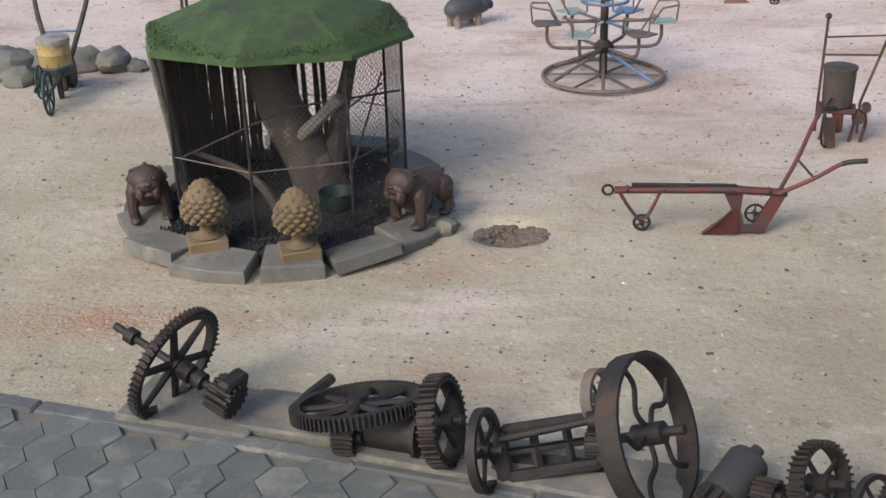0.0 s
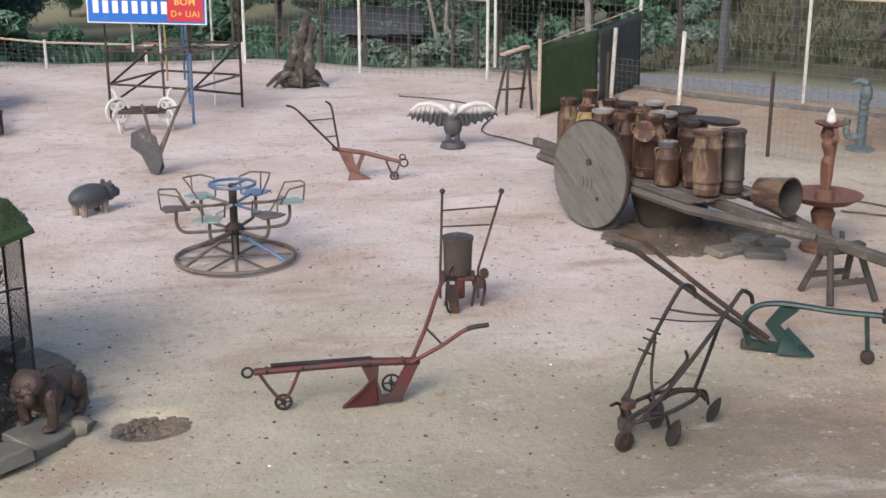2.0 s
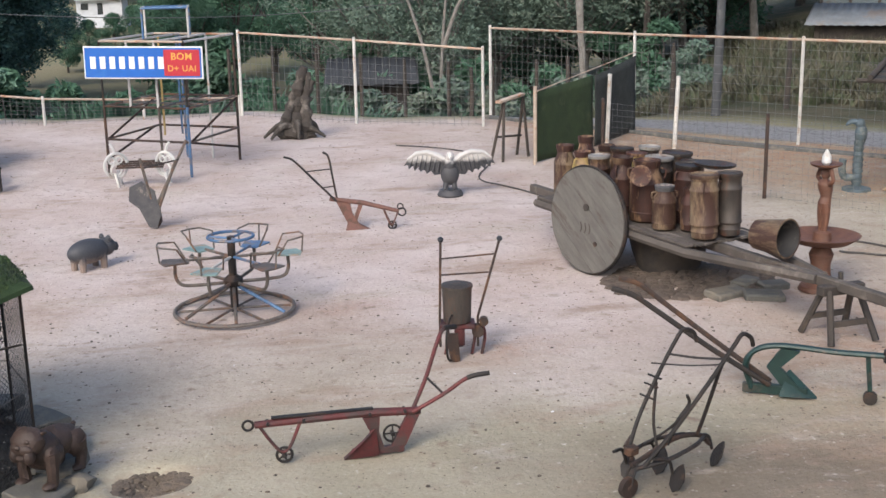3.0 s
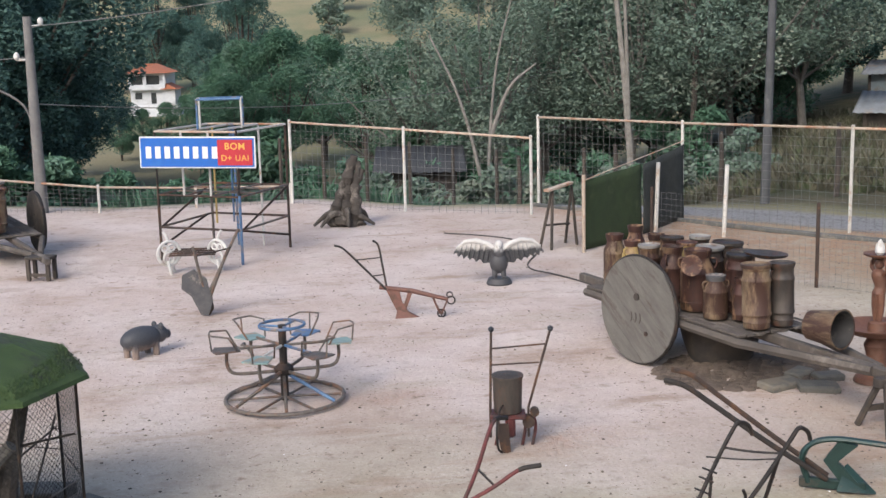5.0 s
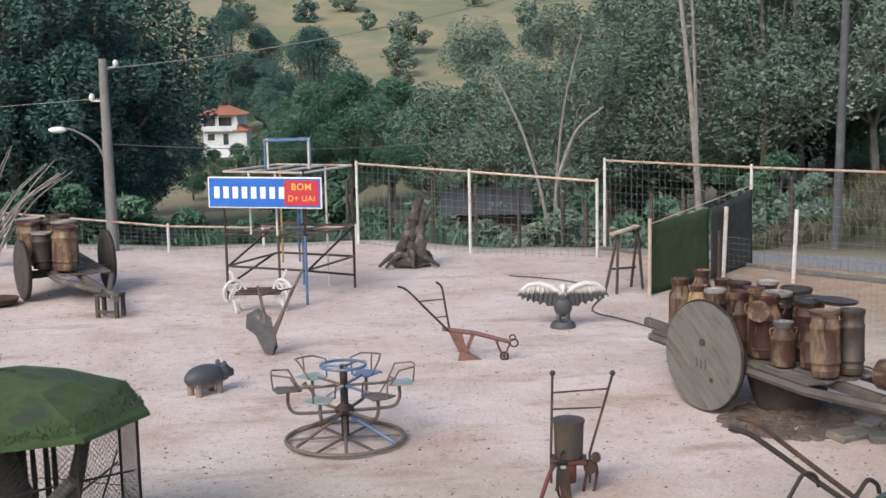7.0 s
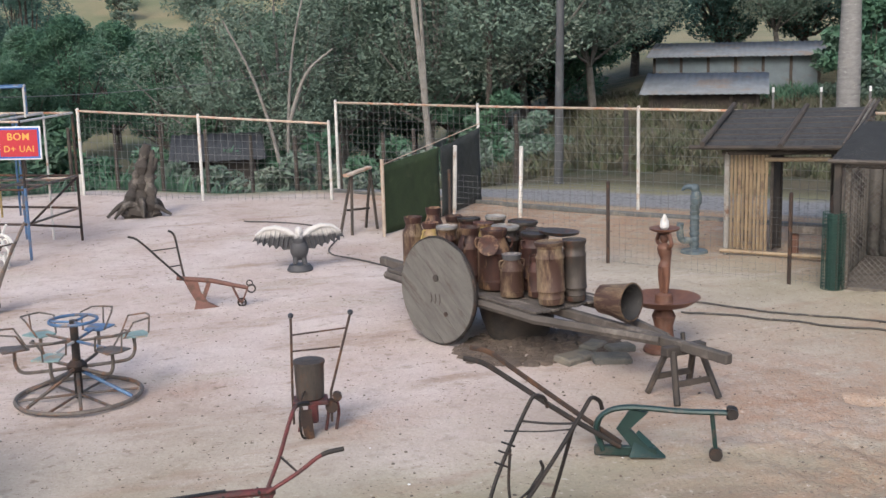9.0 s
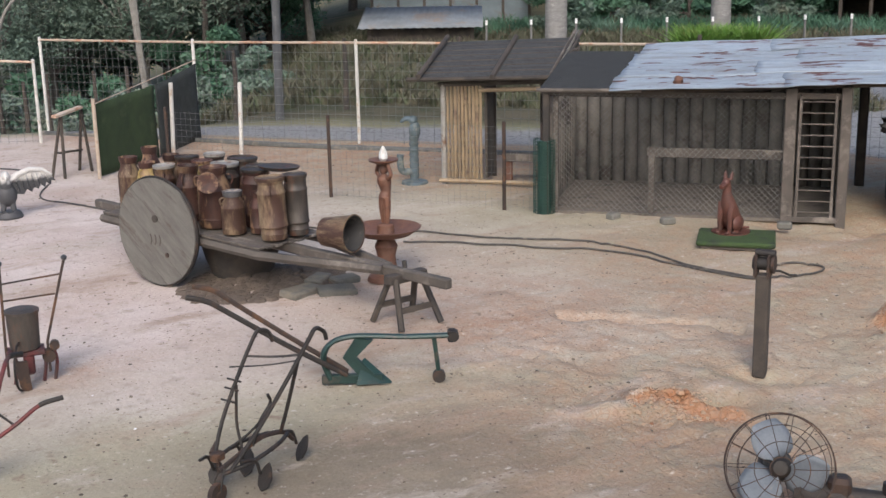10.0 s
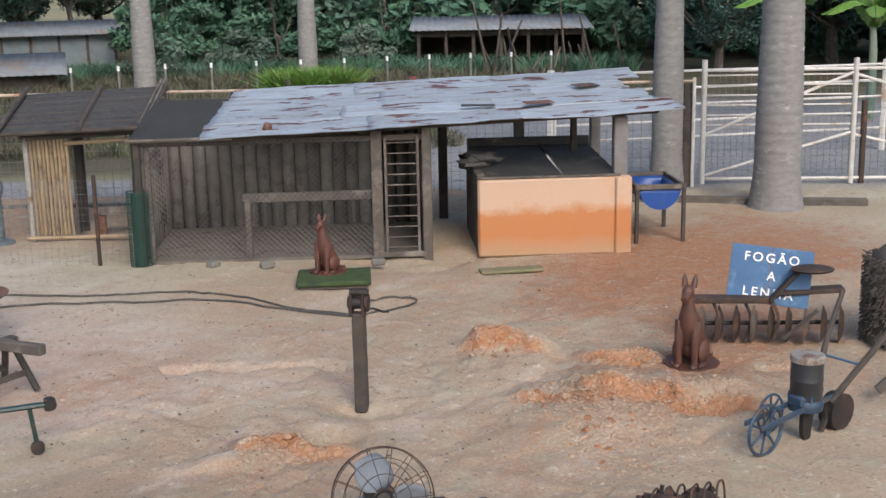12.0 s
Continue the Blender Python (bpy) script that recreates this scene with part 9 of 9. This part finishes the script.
tagged(part("coupling", cp, IRON, mt), kind="stuff")
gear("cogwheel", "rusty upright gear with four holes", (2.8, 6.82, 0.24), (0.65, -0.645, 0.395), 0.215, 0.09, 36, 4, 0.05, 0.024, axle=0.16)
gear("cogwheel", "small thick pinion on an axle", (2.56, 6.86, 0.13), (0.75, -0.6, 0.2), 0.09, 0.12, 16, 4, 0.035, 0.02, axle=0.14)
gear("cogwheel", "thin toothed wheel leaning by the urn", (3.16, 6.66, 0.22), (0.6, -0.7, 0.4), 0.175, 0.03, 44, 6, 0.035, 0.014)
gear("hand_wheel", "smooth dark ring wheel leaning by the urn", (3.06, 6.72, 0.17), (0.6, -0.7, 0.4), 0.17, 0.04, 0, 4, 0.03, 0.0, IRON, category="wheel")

urn = thing("urn", "brown cast iron urn with scrolled handles", "urn", pose(3.5, 6.66, 0.0, 0, 0, 0))
part("body", Shape().lathe([(0.14, 0), (0.15, 0.03), (0.1, 0.07), (0.16, 0.16), (0.23, 0.3), (0.255, 0.4), (0.235, 0.48), (0.17, 0.545), (0.15, 0.57), (0.155, 0.6), (0.17, 0.64), (0.205, 0.68), (0.21, 0.695), (0.195, 0.7), (0.15, 0.65), (0.13, 0.58), (0.14, 0.5), (0.01, 0.45)], 32), URNIRON, urn)
part("neck_band", Shape().ring(0.162, 0.012, Matrix.Translation((0, 0, 0.565)), 32, 6), URNIRON, urn)
for sgn in (-1, 1):
    part("handle", Shape().tube(bend((sgn * 0.24, 0, 0.36), (sgn * 0.32, 0, 0.36), (sgn * 0.3, 0, 0.44), (sgn * 0.36, 0, 0.5), (sgn * 0.33, 0, 0.57), (sgn * 0.25, 0, 0.57), (sgn * 0.25, 0, 0.52), (sgn * 0.28, 0, 0.52)), 0.02, 8), IRON, urn, "scrolled iron handle")
part("mask", Shape().ell((0.03, -0.24, 0.36), (0.05, 0.03, 0.06), 12, 8, None, 0.3), RUST, urn)

press = thing("screw_press", "old iron fly press with a weighted cross bar", "press", pose(4.12, 6.72, 0, 0, 0, 4))
part("body", Shape().box((0, 0, 0.06), (0.36, 0.28, 0.12), None, 0.02).tube(bend((0.05, 0, 0.1), (0.12, 0, 0.3), (0.08, 0, 0.5), (0, 0, 0.58)), [0.09, 0.088, 0.085, 0.08, 0.078, 0.075, 0.075, 0.076, 0.078, 0.08, 0.082, 0.084, 0.085, 0.086, 0.086, 0.086, 0.086, 0.086, 0.086], 9), surface("flaking_paint_iron", (0.12, 0.085, 0.06), (0.065, 0.048, 0.037), 9, 0.7, 0.1, (0.38, 0.34, 0.29), 0.1, 0.5), press)
part("side_lug", Shape().box((-0.14, -0.02, 0.3), (0.16, 0.1, 0.09), None, 0.015).box((-0.12, -0.02, 0.2), (0.1, 0.1, 0.06), None, 0.015), IRON, press)
part("screw_head", Shape().lathe([(0.04, 0.56), (0.065, 0.58), (0.065, 0.66), (0.04, 0.68), (0.015, 0.68)], 14), IRON, press)
part("cross_bar", Shape().cyl((-0.42, 0.05, 0.66), (0.44, -0.05, 0.62), 0.02, seg=10), IRON, press)
for x, y, z in ((-0.42, 0.05, 0.66), (0.44, -0.05, 0.62)):
    part("weight", Shape().ell((x, y, z), (0.045, 0.05, 0.065), 12, 8), IRON, press)
grinder = thing("machine_block", "dark rusty machine block with a round opening", "machine", pose(4.72, 6.6, 0, 0, 0, -10), "machine parts along the kerb")
part("block", Shape().box((0, 0, 0.16), (0.36, 0.3, 0.32), None, 0.04), IRON, grinder)
part("flange", Shape().ring(0.1, 0.03, Matrix.Translation((-0.04, -0.06, 0.33)), 20, 8).cyl((-0.04, -0.06, 0.3), (-0.04, -0.06, 0.34), 0.06, seg=14), IRON, grinder)
part("arm", Shape().box((0.22, -0.05, 0.3), (0.3, 0.1, 0.12), Matrix.Rotation(-0.4, 4, 'Y'), 0.02), RUST, grinder)


# ---- fan, pipes and engine ----
def desk_fan():
    c = Vector((7.62, 6.72, 0.40))
    axis = Vector((-0.62, -0.72, 0.32))
    t = thing("fan", "old industrial fan with three grey blades in a wire guard", "fan", facing(c, axis))
    R = 0.37
    for k in range(3):
        a = radians(120 * k + 100)
        s, vs = Shape(), []
        for i in range(9):
            u = i / 8
            r = 0.06 + (R - 0.1) * u
            w = 0.05 + 0.15 * math.sin(math.pi * min(1, 0.15 + 0.75 * u)) ** 0.9
            for j in range(7):
                v = j / 6 - 0.5
                ang = a + v * w * 2.1 / max(0.14, r) * (0.6 + 0.25 * u) + 0.15 * u
                vs.append((r * math.cos(ang), r * math.sin(ang), -0.02 + v * 0.11))
        s.add(vs, [(i * 7 + j, (i + 1) * 7 + j, (i + 1) * 7 + j + 1, i * 7 + j + 1) for i in range(8) for j in range(6)])
        ob = part("blade", s, ALUMINIUM, t, "dull grey metal blade")
        ob.modifiers.new("thick", 'SOLIDIFY').thickness = 0.004
    part("hub", Shape().lathe([(0.07, -0.05), (0.075, 0.02), (0.05, 0.05), (0.01, 0.055)], 18), IRON, t)
    for r, z in ((R, 0.0), (R * 0.985, 0.06), (R * 0.8, 0.1), (R * 0.5, 0.125), (R * 0.22, 0.13), (R * 0.985, -0.1), (R * 0.7, -0.15)):
        part("guard_ring", Shape().ring(r, 0.0035 if r < R else 0.006, Matrix.Translation((0, 0, z)), 40, 5), RUST, t)
    for k in range(14):
        a = 2 * math.pi * k / 14
        line = [(r * math.cos(a), r * math.sin(a), z) for r, z in ((R * 0.2, 0.13), (R * 0.5, 0.125), (R * 0.8, 0.1), (R * 0.985, 0.06), (R, 0.0), (R * 0.985, -0.1), (R * 0.7, -0.15), (R * 0.25, -0.16))]
        part("guard_wire", Shape().tube(bend(*line, n=3), 0.0028, 4), RUST, t)
    part("motor", Shape().lathe([(0.05, -0.08), (0.1, -0.1), (0.115, -0.14), (0.115, -0.28), (0.08, -0.33), (0.01, -0.34)], 20), BLACKSHEET, t, "dark rounded motor housing")
    return t


desk_fan()
fs = thing("machine_pedestal", "blackened cast iron pedestal lying beside the fan", "pedestal", pose(7.98, 6.5, 0, 0, 0, -48))
part("body", Shape().lathe([(0.12, -0.3), (0.13, -0.26), (0.09, -0.18), (0.1, 0.0), (0.07, 0.1), (0.06, 0.3), (0.1, 0.32), (0.1, 0.36)], 18, Matrix.Translation((0, 0, 0.17)) @ Matrix.Rotation(math.pi / 2, 4, 'Y')), IRON, fs)
part("lug", Shape().box((0.0, 0, 0.24), (0.16, 0.16, 0.16), None, 0.03).cyl((0.33, 0, 0.12), (0.33, 0, 0.3), 0.05, seg=12), IRON, fs)
for i, (x, y, s) in enumerate(((7.85, 6.3, 0.13), (8.2, 6.15, 0.12), (7.6, 6.45, 0.1))):
    tagged(part("clay_lump", Shape().ell((0, 0, s * 0.5), (s, s * 0.8, s * 0.7), 10, 7, None, 0.5), CLAYROCK, m=pose(x, y, 0, 0, 0, i * 40)), "orange clay lump propping the pedestal", "clay lump", "clay lumps")
for i in range(6):
    x, y = 8.15 + 0.13 * i, 5.86 - 0.13 * i
    pt = thing("pipe", "short worn grey pipe with a flanged end", "pipe", pose(x, y, 0.07, 0, 0, -118 + 5 * (i % 3)), "pipes lying in a row")
    L = 0.75
    part("tube", Shape().cyl((0, 0, 0.05), (L, 0, -0.02), 0.045, seg=12), CONCRETE, pt)
    part("flange", Shape().cyl((-0.05, 0, 0.055), (0.02, 0, 0.05), 0.06, seg=12).cyl((-0.06, 0, 0.056), (-0.045, 0, 0.055), 0.045, seg=10), IRON, pt)
eng = thing("engine", "rusted dark engine block with tangled pipes", "engine", pose(8.85, 5.02, 0, 0, 0, -40))
rng = random.Random(21)
blk = Shape().box((0, 0, 0.15), (0.62, 0.42, 0.3), None, 0.05).ell((-0.12, 0, 0.3), (0.2, 0.18, 0.16), 14, 8, None, 0.5).ell((0.18, 0.05, 0.26), (0.18, 0.16, 0.14), 14, 8, None, 0.5)
for _ in range(70):
    a = Vector((rng.uniform(-0.3, 0.3), rng.uniform(-0.2, 0.2), rng.uniform(0.15, 0.36)))
    if rng.random() < 0.5:
        blk.cyl(a, a + Vector((rng.gauss(0, 0.05), rng.gauss(0, 0.05), 0.08)), rng.uniform(0.015, 0.04), seg=7)
    else:
        blk.box(a, (rng.uniform(0.04, 0.12), rng.uniform(0.04, 0.1), rng.uniform(0.04, 0.1)), None, 0.01)
part("block", blk, surface("burnt_iron", (0.035, 0.024, 0.02), (0.06, 0.038, 0.03), 10, 0.85, 0.1, (0.11, 0.055, 0.035), 0.3, 0.8), eng)
for k in range(6):
    x = -0.25 + 0.1 * k
    part("fuel_pipe", Shape().tube(bend((x, -0.1, 0.3), (x + 0.03, -0.04, 0.44 + 0.02 * (k % 3)), (x + 0.12, 0.06, 0.46), (x + 0.16, 0.1, 0.28)), 0.009, 5), RUST, eng)

# ---- loose soil: pebbles, clods, leaves and droppings ----
def scatter(name, label, category, mat, count, seed, place, smin, smax, flat=0.6):
    rng = random.Random(seed)
    s = Shape()
    for _ in range(count):
        x, y = place(rng)
        k = smin * (smax / smin) ** (rng.random() ** 2.2)
        z = on_ground(x, y) - 0.1 * k
        q = [rng.uniform(0.6, 1.2) for _ in range(7)]
        a0 = rng.uniform(0, 6.283)
        vs = [(x + k * q[i] * math.cos(a0 + i * 1.2566), y + k * q[i] * math.sin(a0 + i * 1.2566), z) for i in range(5)]
        vs += [(x + 0.6 * k * q[i] * math.cos(a0 + i * 1.2566), y + 0.6 * k * q[i] * math.sin(a0 + i * 1.2566), z + k * flat * q[5]) for i in range(5)]
        s.add(vs, [(i, (i + 1) % 5, 5 + (i + 1) % 5, 5 + i) for i in range(5)] + [(5, 6, 7, 8, 9)])
    return tagged(part(name, s, mat, smooth=False), label, category, kind="stuff")


def in_yard(rng):
    while True:
        x, y = rng.uniform(-6, 15), rng.uniform(7.2, 26)
        if y > kerb_y(x) + 0.15 and beyond(x, y) < -0.4:
            return x, y


def near_yard(rng):
    while True:
        x, y = rng.uniform(-3, 12), 7.3 + 7 * rng.random() ** 1.5
        if y > kerb_y(x) + 0.15:
            return x, y


def by_clay(rng):
    c = ((11.0, 6.75, 0.7), (11.6, 6.35, 0.6), (10.6, 6.6, 0.6), (12.0, 8.75, 0.5), (8.5, 8.6, 0.5), (12.3, 7.35, 0.45), (8.1, 6.1, 0.6), (11.0, 7.4, 0.6), (10.3, 6.2, 0.8))[rng.randrange(9)]
    a, q = rng.uniform(0, 6.283), c[2] * math.sqrt(rng.random())
    return c[0] + q * math.cos(a), c[1] + q * math.sin(a) * 0.6


scatter("pebbles", "small pebbles strewn over the dry earth", "pebbles", PEBBLE, 3000, 1, in_yard, 0.005, 0.022)
scatter("droppings", "dark droppings and leaf bits on the earth", "droppings", surface("dark_bits", (0.05, 0.04, 0.032), (0.10, 0.075, 0.055), 9, 0.9), 2300, 2, in_yard, 0.006, 0.027, 0.4)
scatter("droppings", "dark droppings and leaf bits near the kerb", "droppings", surface("brown_bits", (0.08, 0.06, 0.045), (0.14, 0.10, 0.07), 9, 0.9), 1200, 3, near_yard, 0.005, 0.024, 0.35)
scatter("clay_clods", "broken orange and pale clay clods", "clay", CLAYROCK, 260, 4, by_clay, 0.01, 0.05, 0.55)
scatter("clay_crumbs", "pale clay crumbs over the eroded bank", "clay", surface("pale_clay", (0.40, 0.29, 0.205), (0.35, 0.24, 0.16), 6, 0.95, 0, None, 0, 0.6, 40), 3600, 5, by_clay, 0.008, 0.038, 0.5)
scatter("seed_husks", "pale husks and droppings on the cage gravel", "litter", LIDPALE, 260, 8, lambda r: (lambda a, q: (-0.72 + q * math.cos(a), 11.08 + q * math.sin(a)))(r.uniform(0, 6.283), 1.1 * math.sqrt(r.random())), 0.004, 0.013, 0.5).location.z = 0.1
white = scatter("white_bits", "white feathers and paper bits on the earth", "litter", SIGNWHITE, 70, 6, in_yard, 0.006, 0.022, 0.3)

# hexagonal pavers
for i in range(-14, 10):
    for j in range(-4, 14):
        x = -0.9 + i * HEX_R * 1.5
        y = 6.2 + (j + 0.5 * (i % 2)) * HEX_R * 1.732
        if kerb_y(x) - 1.7 < y < kerb_y(x) - 0.09:
            ob = new("paver", hex_mesh)
            ob.parent = pavement
            ob.matrix_basis = pose(x, y, 0.01 + 0.003 * ((i * 7 + j * 3) % 3), ((i * 5 + j) % 3 - 1) * 0.5, ((i + j * 2) % 3 - 1) * 0.5, 0)
